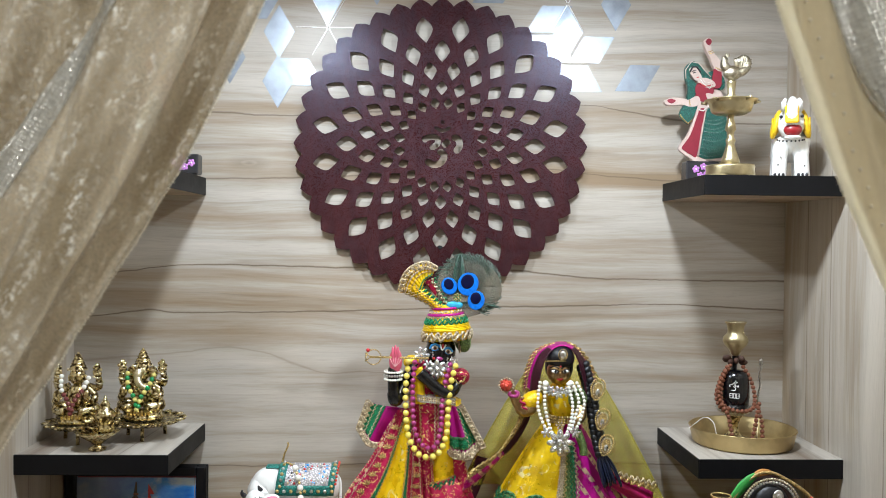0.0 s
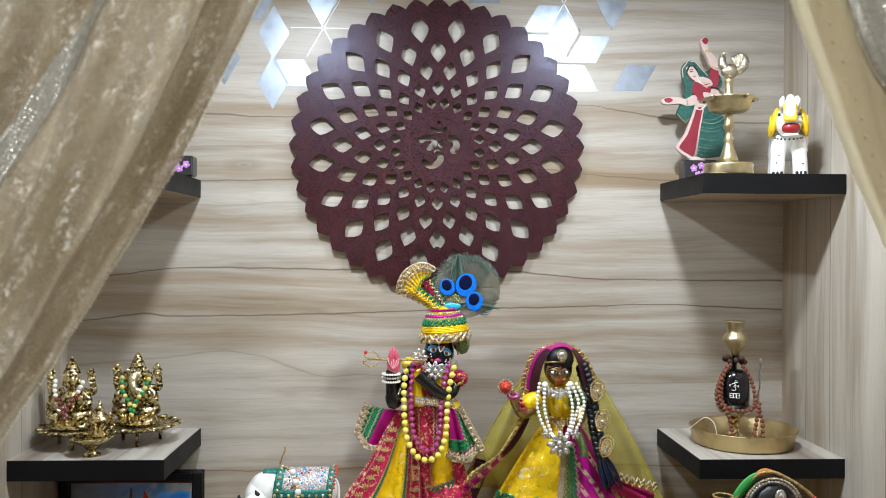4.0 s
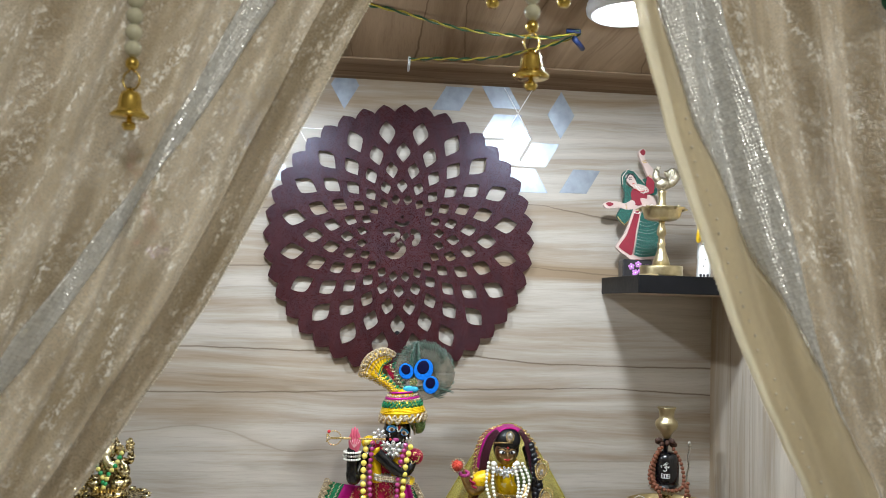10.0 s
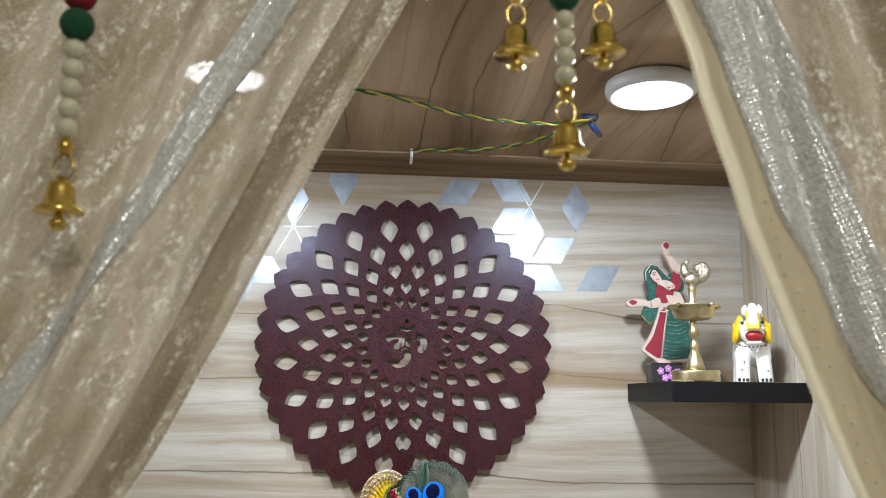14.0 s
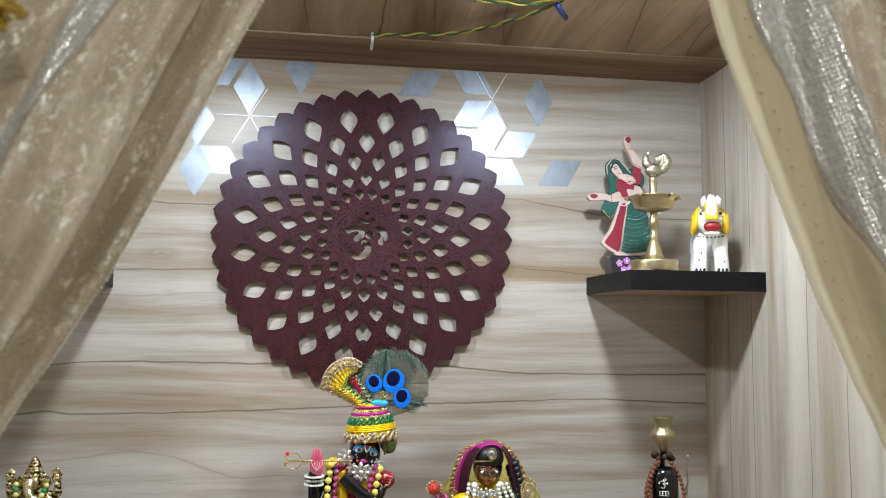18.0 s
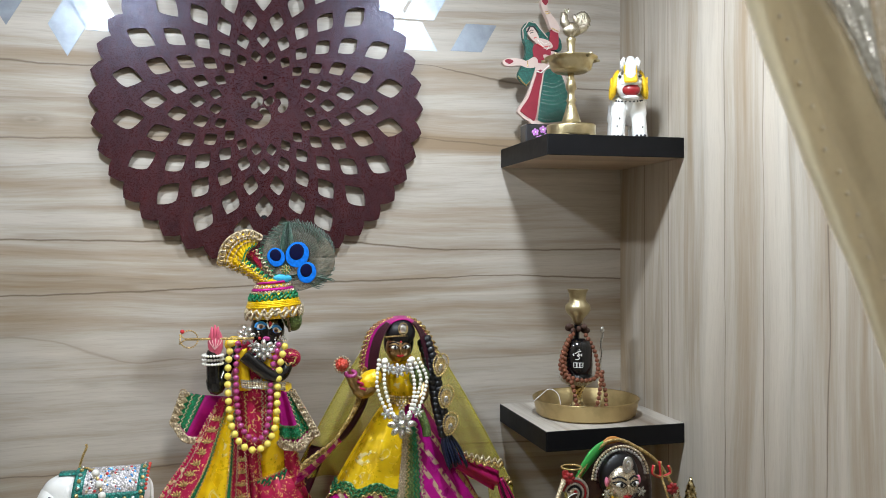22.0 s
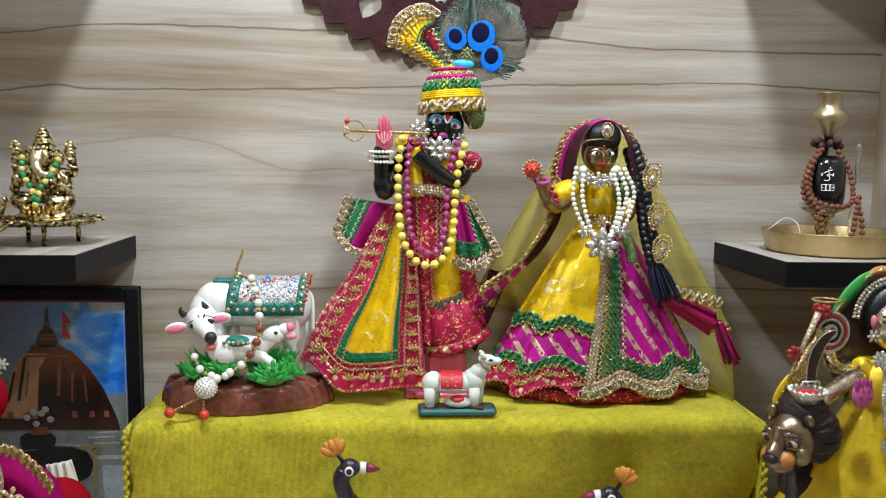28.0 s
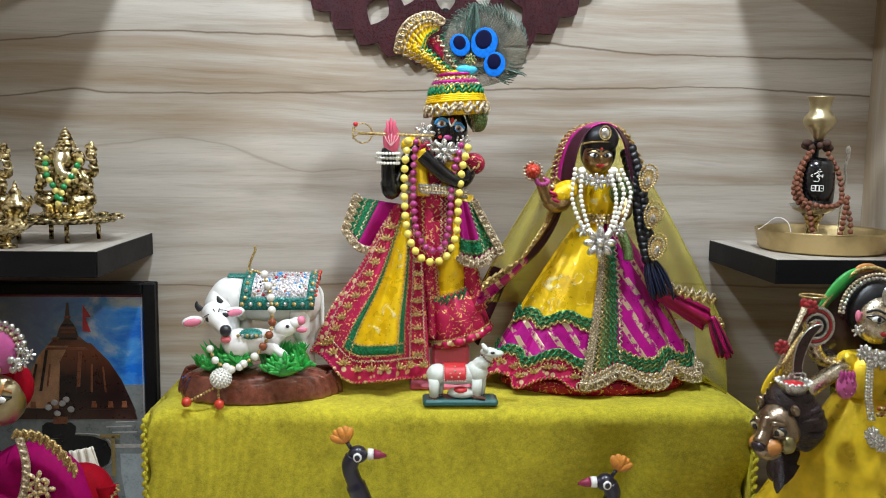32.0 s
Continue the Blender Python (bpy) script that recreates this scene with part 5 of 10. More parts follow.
    # belt
    for dz, mt, r in ((0.0042, SILVER, 0.0015), (-0.0042, SILVER, 0.0015), (0.0016, PALE_GOLD, 0.0018), (-0.0016, PALE_GOLD, 0.0018)):
        s.beads([p + Vector((0, 0, dz)) for p in smooth_path([(-0.0016, 1.222, 1.0183), (0.0076, 1.212, 1.0175), (0.0232, 1.208, 1.0165), (0.0412, 1.21, 1.0144), (0.0602, 1.222, 1.0105)], 6)], r, mt, 1.0, 6, 5)
    H = Vector((0.0463, 1.24, 1.1081))
    tilt = Matrix.Rotation(radians(-4), 3, "Y")
    s.lathe([(0.034, -0.006), (0.036, 0.0), (0.034, 0.012), (0.029, 0.022), (0.025, 0.031), (0.020, 0.038), (0.012, 0.046)], YELLOW_SATIN, H, 28, tilt)
    def ring(z, r, mt, w, lacey=True):
        pts = [H + tilt @ Vector((r * math.sin(a), -r * math.cos(a), z)) for a in [k * math.pi / 24 for k in range(49)]]
        s.lace(pts, w, mt, 1.6) if lacey else s.tube(pts[:-1], w, mt, 6, True)
    ring(-0.001, 0.0375, PALE_GOLD, 0.0042)
    ring(0.004, 0.0375, PALE_GOLD, 0.0034)
    for k in range(4):
        ring(0.010 + 0.0022 * k, 0.0355 - 0.0008 * k, YELLOW_SATIN, 0.0014, False)
    ring(0.021, 0.0320, GREEN_TRIM, 0.0026)
    ring(0.025, 0.0300, GREEN_TRIM, 0.0024)
    ring(0.029, 0.0280, PALE_GOLD, 0.0016)
    ring(0.032, 0.0260, MAGENTA_PLAIN, 0.0022, False)
    ring(0.036, 0.0240, PALE_GOLD, 0.0020)
    ring(0.041, 0.0200, MAGENTA_PLAIN, 0.0018, False)
    s.ball((0.0691, 1.232, 1.1016), (0.013, 0.013, 0.019), GREEN_GOLD, 12, 8, Matrix.Rotation(radians(-15), 3, "Y"))
    for k in range(4):
        s.lace([(0.0582, 1.222, 1.1075), (0.0633, 1.219, 1.0971), (0.0651, 1.222, 1.0869)], 0.0034, PALE_GOLD, 1.2)
    # the curl of the turban with its fan end and frilled edge
    rim = smooth_path([(-0.0232, 0, 1.1760), (-0.0190, 0, 1.1935), (-0.0077, 0, 1.2075), (0.0116, 0, 1.2150), (0.0262, 0, 1.2092)], 8)
    root = smooth_path([(0.0010, 0, 1.1672), (0.0068, 0, 1.1742), (0.0090, 0, 1.1830), (0.0118, 0, 1.1905), (0.0225, 0, 1.1985)], 8)
    def fan(u, v, lift=0.0):
        k = min(max(u, 0), 1) * (len(rim) - 1)
        i = min(int(k), len(rim) - 2)
        a, b = root[i].lerp(root[i + 1], k - i), rim[i].lerp(rim[i + 1], k - i)
        q = a.lerp(b, v)
        return (q.x, 1.234 - 0.005 * math.sin(math.pi * u) + 0.0016 * v * math.sin(2 * math.pi * 10 * u) - lift, q.z)
    s.sheet(fan, YELLOW_SATIN, 60, 8, thick=0.003)
    for v, mt, r in ((0.10, GREEN_TRIM, 0.0016), (0.50, GOLD_TRIM, 0.0013), (0.72, PALE_GOLD, 0.0018), (0.86, GOLD_TRIM, 0.0020)):
        s.lace([fan(k / 40, v, 0.003) for k in range(41)], r, mt, 1.6)
    for k in range(30):
        q = Vector(fan(k / 29, 1.0, 0.002))
        s.tube([q + Vector((0.0042 * math.cos(a), -0.0012 * math.sin(3 * a) - 0.001 * (k % 2), 0.0042 * math.sin(a))) for a in [j * math.pi / 7 for j in range(14)]], 0.0011, PALE_GOLD if k % 3 else GOLD_TRIM, 6, True)
    low = smooth_path([(-0.0215, 0, 1.1737), (-0.0010, 0, 1.1645), (0.0187, 0, 1.1540), (0.0255, 0, 1.1440)], 8)
    top = smooth_path([(0.0090, 0, 1.1880), (0.0085, 0, 1.1800), (0.0230, 0, 1.1671), (0.0468, 0, 1.1490)], 8)
    def neck(u, v, lift=0.0):
        i = min(int(v * (len(low) - 1)), len(low) - 1)
        q = low[i].lerp(top[i], u)
        return (q.x, 1.236 - 0.007 * math.sin(math.pi * u) - lift, q.z)
    s.sheet(neck, YELLOW_SATIN, 12, 24, thick=0.003)
    for u, mt, r in ((0.02, PALE_GOLD, 0.0026), (0.22, GOLD_TRIM, 0.0016), (0.45, YELLOW_SATIN, 0.0016), (0.64, GOLD_TRIM, 0.0015), (0.85, GREEN_TRIM, 0.0022), (1.0, GREEN_TRIM, 0.0022)):
        s.lace([neck(u, k / 24, 0.003) for k in range(25)], r, mt, 1.6, 1, (0.6, 0, 0.8))
    wedge = patch((0.0110, 1.1885), (0.0300, 1.1955), (0.0440, 1.1500), (0.0500, 1.1520), 1.238, 0.004, 1, 0.0)
    s.sheet(wedge, CRIMSON, 8, 14, thick=0.003)
    for u, mt in ((0.55, PALE_GOLD), (0.78, GREEN_TRIM), (1.0, GREEN_TRIM)):
        s.lace(line_on(wedge, (u, u), (0, 1), 0.003), 0.0021, mt, 1.6, 1, (0.8, 0, 0.6))
    # arms
    s.tube(smooth_path([(0.0002, 1.238, 1.0639), (-0.0170, 1.228, 1.0387), (-0.0286, 1.218, 1.0140), (-0.0326, 1.214, 1.0272), (-0.0328, 1.212, 1.0634)]), [0.0095] * 8 + [0.0098] * 8 + [0.0100] * 8 + [0.0085] * 8 + [0.007], BLACK_SKIN, 12)
    s.ball((-0.0298, 1.209, 1.0731), (0.0098, 0.0068, 0.0185), PINK_SKIN, 16, 12)
    for k in range(5):
        s.tube(smooth_path([Vector((-0.0305, 1.2015, 1.0652)), Vector((-0.0296, 1.201, 1.0730)) + Vector((0.003 * (k - 2), 0, 0)), Vector((-0.0297, 1.203, 1.0791)) + Vector((0.0042 * (k - 2), 0.0006 * (k - 2) ** 2, 0))], 4), 0.0005, SKIN_LINE, 5)
    for c in ((-0.0341, 1.2035, 1.0849), (-0.0303, 1.2035, 1.0875), (-0.0264, 1.2035, 1.0850)):
        s.ball(c, (0.0022, 0.002, 0.010), PINK_SKIN, 8, 6)
    for c, r, mt in (((-0.0334, 1.212, 1.0569), 0.0125, PEARL), ((-0.0333, 1.212, 1.0518), 0.0132, SILVER), ((-0.0333, 1.212, 1.0460), 0.0122, PEARL)):
        s.beads([Vector(c) + Vector((r * math.cos(a), r * math.sin(a), 0)) for a in [k * math.pi / 12 for k in range(25)]], 0.0019, mt, 1.0, 6, 5)
    s.tube(smooth_path([(0.0662, 1.242, 1.0515), (0.0556, 1.222, 1.0279), (0.0376, 1.21, 1.0294), (0.0139, 1.208, 1.0486), (0.0060, 1.208, 1.0562)]), 0.0088, BLACK_SKIN, 12)
    s.ball((0.0671, 1.236, 1.0463), (0.014, 0.014, 0.013), CRIMSON, 12, 8)
    s.lace([(0.0567, 1.222, 1.0424), (0.0657, 1.219, 1.0400), (0.0738, 1.222, 1.0466)], 0.0020, GOLD_TRIM)
    s.lace([(0.0579, 1.222, 1.0503), (0.0655, 1.219, 1.0517), (0.0737, 1.222, 1.0531)], 0.0020, ROSE)
    s.ball((-0.0064, 1.244, 1.0665), (0.013, 0.014, 0.011), YELLOW_SATIN, 12, 8)
    s.beads([(0.0289, 1.206, 1.0334), (0.0189, 1.204, 1.0436), (0.0111, 1.203, 1.0499)], 0.0009, SILVER, 1.3, 5, 4)
    # ear jewels and collar
    flower(s, (0.0086, 1.218, 1.0808), 0.0125, SILVER, GEM, 7)
    flower(s, (0.0547, 1.22, 1.0731), 0.0075, SILVER, GEM, 6)
    flower(s, (0.0308, 1.212, 1.0604), 0.0150, SILVER, GEM, 8)
    for p, r in (((0.0185, 1.216, 1.0667), 0.008), ((0.0440, 1.216, 1.0645), 0.008)):
        flower(s, p, r, SILVER, GEM, 6)
    s.ball((0.0261, 1.2145, 1.0765), 0.0022, RED_PT, 6, 5)
    # flute with a ring ornament
    s.tube([(-0.0672, 1.203, 1.0793), (0.0187, 1.208, 1.0775)], 0.0016, GOLD_TRIM, 8)
    o = Vector((-0.0621, 1.203, 1.0794))
    s.beads([o + Vector((0.011 * math.cos(a), 0, 0.011 * math.sin(a))) for a in [k * math.pi / 14 for k in range(29)]], 0.0013, GOLD_TRIM, 1.1, 6, 5)
    s.tube([o + Vector((-0.012, 0, 0.006)), o + Vector((-0.004, 0, 0)), o + Vector((-0.012, 0, -0.006))], 0.001, GOLD_TRIM, 6)
    s.ball(o + Vector((-0.008, -0.001, 0.010)), 0.0028, RED_PT, 8, 6)
    return solid("statue", s, "black flute-playing deity statue in red and yellow brocade", "statue", "dressed deity statues")


flute_player()


BEAD_MESH = {}


def bead(r, mat):
    """One shared round bead for each size and material."""
    key = (round(r, 5), mat.name)
    if key not in BEAD_MESH:
        BEAD_MESH[key] = Shape().ball((0, 0, 0), r, mat, 12, 8).mesh("bead")
    return BEAD_MESH[key]


def string_beads(parent, pts, r, mat, gap=1.05, pick=None):
    P = smooth_path(pts, 10)
    L = sum((b - a).length for a, b in zip(P, P[1:]))
    for k, q in enumerate(spread(P, max(2, int(L / (2 * r * gap))))):
        rr, mt = pick(k) if pick else (r, mat)
        ob = new("bead", bead(rr, mt))
        ob.parent, ob.location = parent, q - parent.location
    under("thread", Shape().tube(smooth_path(pts, 6), 0.0007, GOLD_TRIM, 5), parent)


def garland(name, pts, r, mat, label, gap=1.05, pick=None, cat="bead necklace", group="bead strings"):
    g = rest(name, pts[0], label, cat, group)
    string_beads(g, pts, r, mat, gap, pick)
    return g


garland("bead_necklace", [(-0.0108, 1.216, 1.0714), (-0.0145, 1.212, 1.0391), (-0.0142, 1.21, 1.0002), (-0.0100, 1.205, 0.9648), (0.0033, 1.203, 0.9395), (0.0203, 1.202, 0.9332), (0.0359, 1.203, 0.9411), (0.0462, 1.206, 0.9684), (0.0483, 1.208, 1.0076), (0.0518, 1.21, 1.0400), (0.0584, 1.216, 1.0647)], 0.0047, YELLOW_BEAD, "long string of pearly yellow beads round the flute player's neck", gap=1.12)
garland("bead_necklace", [(-0.0017, 1.216, 1.0703), (-0.0041, 1.212, 1.0392), (-0.0037, 1.21, 1.0003), (0.0004, 1.207, 0.9679), (0.0110, 1.205, 0.9499), (0.0215, 1.204, 0.9461), (0.0319, 1.205, 0.9526), (0.0382, 1.208, 0.9813), (0.0391, 1.209, 1.0139), (0.0427, 1.21, 1.0399), (0.0505, 1.216, 1.0671)], 0.0040, MAGENTA_BEAD, "long string of pearly magenta beads round the flute player's neck", gap=1.08)


# ---- peacock feather in the turban ----
def fan_feather():
    G1 = plain("feather_green", (0.010, 0.055, 0.030), 0.4, vary=0.5, scale=300, relief=0.4, sheen=0.4)
    G2, t, p = nodes_of("feather_grey_vane")
    n = noise_at(t, stretched(t, (1, 1, 1)), 500, 3)
    link(t, ramp(t, n, [(0.35, (0.12, 0.11, 0.075)), (0.7, (0.30, 0.26, 0.19))]), p.inputs["Base Color"])
    p.inputs["Roughness"].default_value = 0.6
    tr, mx = t.nodes.new("ShaderNodeBsdfTransparent"), t.nodes.new("ShaderNodeMixShader")
    mx.inputs[0].default_value = 0.55
    link(t, p.outputs[0], mx.inputs[1])
    link(t, tr.outputs[0], mx.inputs[2])
    link(t, mx.outputs[0], t.nodes["Material Output"].inputs[0])
    B1 = plain("feather_blue", (0.006, 0.16, 0.66), 0.55, vary=0.35, scale=260, relief=0.5)
    B2 = plain("feather_deep_blue", (0.002, 0.003, 0.030), 0.6, vary=0.4, scale=260, relief=0.5)
    for mt in (B1, B2):
        mt.node_tree.nodes["Principled BSDF"].inputs["Specular IOR Level"].default_value = 0.12
    SKY = silk("turquoise_ribbon", (0.05, 0.45, 0.70), 0.4)
    f = rest("peacock_feather", (0.0625, 1.236, 1.1525), "peacock feather fan with three blue eyes tucked in the turban", "feather")
    o = Vector((0.0610, 1.234, 1.1562))
    c = Vector((0.0763, 1.234, 1.1810))
    R = 0.0480
    def vane(u, v):
        a = 2 * math.pi * u
        r = R * v * (1.0 + 0.05 * math.cos(3 * a + 0.5))
        return (c.x + r * math.cos(a) * 1.02, c.y - 0.002 * v * math.cos(2 * a), c.z + r * math.sin(a) * 0.96)
    under("vane", Shape().sheet(vane, G2, 48, 6, v=(0.02, 1), thick=0.0008), f, "grey translucent feather vane")
    barbs = Shape()
    rnd = random.Random(4)
    for k in range(150):
        a = -1.15 + 4.0 * k / 150
        r0, r1 = R * rnd.uniform(0.72, 0.9), R * rnd.uniform(0.98, 1.1)
        d, e = Vector((math.cos(a), 0, math.sin(a))), Vector((-math.sin(a), 0, math.cos(a)))
        barbs.tube([c + d * r0 - Vector((0, 0.001, 0)), c + d * (r0 + r1) / 2 + e * 0.003, c + d * r1 + e * 0.008 - Vector((0, 0.001 * rnd.random(), 0))], 0.0005, G1, 4)
    for k in range(60):
        q = k / 60
        p0 = o + (c + Vector((-0.012, -0.002, R * 0.95)) - o) * q
        for sx in (-1, 1):
            barbs.tube([p0, p0 + Vector((sx * 0.008 * math.sin(math.pi * q) + sx * 0.001, -0.001, 0.006))], 0.0005, G1, 4)
    for k in range(40):
        q = k / 40
        p0 = o + (Vector((0.1225, 1.233, 1.1534)) - o) * q
        barbs.tube([p0, p0 + Vector((0.006, -0.001, rnd.uniform(-0.006, 0.003)))], 0.0005, G1, 4)
    for k in range(170):
        a = -0.9 + 4.4 * k / 170
        d = Vector((math.cos(a), 0, math.sin(a)))
        barbs.tube([o.lerp(c + d * R * 0.97, rnd.uniform(0.30, 0.55)) - Vector((0, 0.0012, 0)), c + d * R * rnd.uniform(0.90, 1.0) - Vector((0, 0.0012, 0))], 0.00022, G1 if k % 3 else G2, 3)
    under("fringe", barbs, f, "dark green feather barbs")
    stems = Shape()
    stems.tube(smooth_path([o, (0.0537, 1.232, 1.1828), (0.0584, 1.232, 1.2161)]), 0.0011, G1, 6)
    stems.tube(smooth_path([o, (0.0858, 1.232, 1.1590), (0.1217, 1.232, 1.1507)]), 0.0011, G1, 6)
    under("stem", stems, f)
    for q, r, a in (((0.0765, 1.2305, 1.1857), 0.0168, 20), ((0.0484, 1.2305, 1.1825), 0.0125, -25), ((0.0889, 1.2305, 1.1615), 0.0138, 10)):
        m = Matrix.Rotation(radians(a), 3, "Y")
        e = under("eye_spot", Shape().ball(q, (r * 0.93, 0.0007, r * 1.05), B1, 20, 10, m), f, "bright blue feather eye")
        part("eye_centre", Shape().ball(Vector(q) - f.location + Vector((-r * 0.05, -0.0008, r * 0.22)), (r * 0.58, 0.0007, r * 0.66), B2, 16, 8, m), e)
    under("ribbon", Shape().ball((0.0565, 1.228, 1.1542), (0.013, 0.003, 0.006), SKY, 12, 6), f, "turquoise ribbon")
    gm = Shape()
    flower(gm, (0.0607, 1.226, 1.1656), 0.0072, GOLD_TRIM, GREEN_TRIM, 8)
    under("brooch", gm, f, "small gold brooch")


fan_feather()


# ---- the standing goddess in a wide skirt ----
def skirt_fn(cx, cy, z0, z1, top, bot, lean=0.0, pleats=10, amp=0.055, arc=97):
    """The front of a wide gathered skirt: u from one side round the front to the other, v from waist to hem."""
    def fn(u, v, lift=0.0):
        a = radians(-arc + 2 * arc * u)
        q = v ** 0.9
        rx, ry = top[0] + (bot[0] - top[0]) * q + lift, top[1] + (bot[1] - top[1]) * q + lift
        w = 1 + amp * q * math.cos(pleats * a + 0.6) + 0.4 * amp * q * math.cos(2.3 * pleats * a)
        return (cx + lean * v + rx * math.sin(a) * w, cy - ry * math.cos(a) * w, z0 + (z1 - z0) * v + 0.007 * q * math.sin(pleats * a))
    return fn


def goddess():
    s = Shape()
    W = Vector((0.2246, 1.25, 0.9809))
    zb = 0.790
    F0 = skirt_fn(W.x, 1.255, W.z, zb, (0.021, 0.018), (0.133, 0.064), -0.006)
    def F(u, v, lift=0.0):
        """The skirt, its front opening drawn over to one side towards the hem."""
        return F0(u - 0.19 * v * u * (1 - u), v, lift)
    s.sheet(skirt_fn(W.x, 1.255, W.z, zb + 0.004, (0.020, 0.017), (0.129, 0.062), -0.006, arc=180), MAGENTA_PLAIN, 72, 16, thick=0.001)
    s.lathe([(0.10, 0.0), (0.105, 0.004), (0.105, 0.016), (0.09, 0.020)], CRIMSON, (W.x, 1.262, 0.7732), 32, Matrix.Diagonal((1.12, 0.62, 1)).to_3x3())
    zone(s, F, YELLOW_SATIN, (0.0, 0.49), (0.0, 0.60), 0.0010, 40, 30)
    zone(s, F, MAGENTA_SILK, (0.0, 0.49), (0.60, 0.86), 0.0010, 40, 16)
    zone(s, F, ROSE, (0.0, 0.80), (0.86, 1.0), 0.0010, 60, 8)
    zone(s, F, MAGENTA_SILK, (0.55, 1.0), (0.0, 0.84), 0.0016, 40, 36)
    for v0, v1, u1 in ((0.575, 0.655, 0.49), (0.815, 0.885, 0.49)):
        zone(s, F, GREEN_GOLD, (0.0, u1), (v0, v1), 0.0022, 40, 6)
        for k, mt in enumerate((GREEN_TRIM, GREEN_TRIM, GOLD_TRIM)):
            v = v0 + 0.012 + (v1 - v0 - 0.02) * k / 2
            s.lace(line_on(F, (0.0, u1), (v, v), 0.004, 60), 0.0019, mt)
    fans(s, line_on(F, (0.03, 0.78), (0.945, 0.945), 0.0025, 60), 0.0085, GOLD_TRIM, 17)
    s.lace(line_on(F, (0, 0.8), (0.90, 0.90), 0.003, 60), 0.0014, CRIMSON)
    s.beads(line_on(F, (0, 0.8), (1.0, 1.0), 0.001, 80), 0.0026, ROSE, 1.15, 6, 5)
    s.lace(line_on(F, (0, 0.8), (1.0, 1.0), 0.003, 80), 0.0013, GOLD_TRIM)
    # upright lace and green bands down the front
    zone(s, F, GREEN_GOLD, (0.515, 0.585), (0.16, 0.90), 0.0024, 8, 40)
    for u, mt in ((0.525, GOLD_TRIM), (0.545, GREEN_GOLD), (0.562, GREEN_TRIM), (0.58, GREEN_TRIM), (0.596, PALE_GOLD)):
        s.lace(line_on(F, (u, u), (0.16, 0.90), 0.0042, 40), 0.0017, mt, out=(1, 0, 0))
    zone(s, F, PALE_GOLD, (0.490, 0.514), (0.14, 0.985), 0.0030, 4, 60)
    for u in (0.491, 0.502, 0.513):
        s.lace(line_on(F, (u, u), (0.14, 0.98), 0.0046, 40), 0.0016, PALE_GOLD, 1.4, out=(1, 0, 0))
    # hem bands of the right-hand drape
    zone(s, F, GREEN_GOLD, (0.55, 1.0), (0.81, 0.895), 0.0026, 40, 6)
    for v, mt in ((0.815, GOLD_TRIM), (0.835, GREEN_TRIM), (0.86, GREEN_GOLD), (0.885, GREEN_TRIM)):
        s.lace(line_on(F, (0.58, 1.0), (v, v), 0.0045, 60), 0.0019, mt)
    zone(s, F, PALE_GOLD, (0.49, 1.0), (0.90, 0.975), 0.0030, 60, 5)
    for v in (0.912, 0.938):
        s.lace(line_on(F, (0.49, 1.0), (v, v), 0.0046, 60), 0.0018, PALE_GOLD, 1.4)
    frill(s, line_on(F, (0.49, 1.0), (0.972, 0.972), 0.0040, 80), PALE_GOLD, 0.0046)
    # green lined fold at the waist
    s.tube(smooth_path([(0.2404, 1.214, 0.9707), (0.2471, 1.206, 0.9502), (0.2482, 1.203, 0.9359)]), [0.006] * 16 + [0.002], GREEN_GOLD, 8)
    # trunk, neck, head
    s.lathe([(0.021, -0.004), (0.020, 0.01), (0.025, 0.032), (0.024, 0.046), (0.012, 0.058), (0.010, 0.07)], YELLOW_SATIN, W, 24, wave=0.03, waves=12)
    hc = Vector((0.2140, 1.231, 1.0555))
    face(s, hc, (0.0178, 0.018, 0.0195), FACE_BRASS, HAIR)
    s.ball((0.2170, 1.232, 1.0765), (0.0212, 0.0205, 0.0195), HAIR, 24, 16)
    s.ball((0.2165, 1.240, 1.062), (0.0215, 0.019, 0.0260), HAIR, 18, 12)
    s.beads([hc + Vector((0.0195 * math.sin(a), -0.0195 * math.cos(a), 0.0150 + 0.0035 * math.cos(a))) for a in [radians(-80 + 8 * k) for k in range(21)]], 0.0012, GOLD_TRIM, 1.1, 6, 5)
    s.ball((0.2166, 1.2085, 1.0838), (0.0054, 0.003, 0.0062), GEM, 12, 8)
    s.beads([Vector((0.2166, 1.208, 1.0840)) + Vector((0.0064 * math.cos(a), 0, 0.0080 * math.sin(a))) for a in [k * math.pi / 10 for k in range(21)]], 0.0010, GOLD_TRIM, 1.1, 5, 4)
    s.ball((0.2140, 1.2115, 1.0660), 0.0014, RED_PT, 6, 5)
    # hood of the inner veil
    outer = smooth_path([(0.1640, 0, 1.0230), (0.1672, 0, 1.0520), (0.1780, 0, 1.0790), (0.1990, 0, 1.0935), (0.2230, 0, 1.0975), (0.2440, 0, 1.0905), (0.2620, 0, 1.0700), (0.2720, 0, 1.0494), (0.2800, 0, 1.0250)], 6)
    inner = smooth_path([(0.1830, 0, 1.0180), (0.1850, 0, 1.0500), (0.1920, 0, 1.0740), (0.2040, 0, 1.0905), (0.2190, 0, 1.0955), (0.2320, 0, 1.0900), (0.2420, 0, 1.0740), (0.2490, 0, 1.0500), (0.2560, 0, 1.0200)], 6)
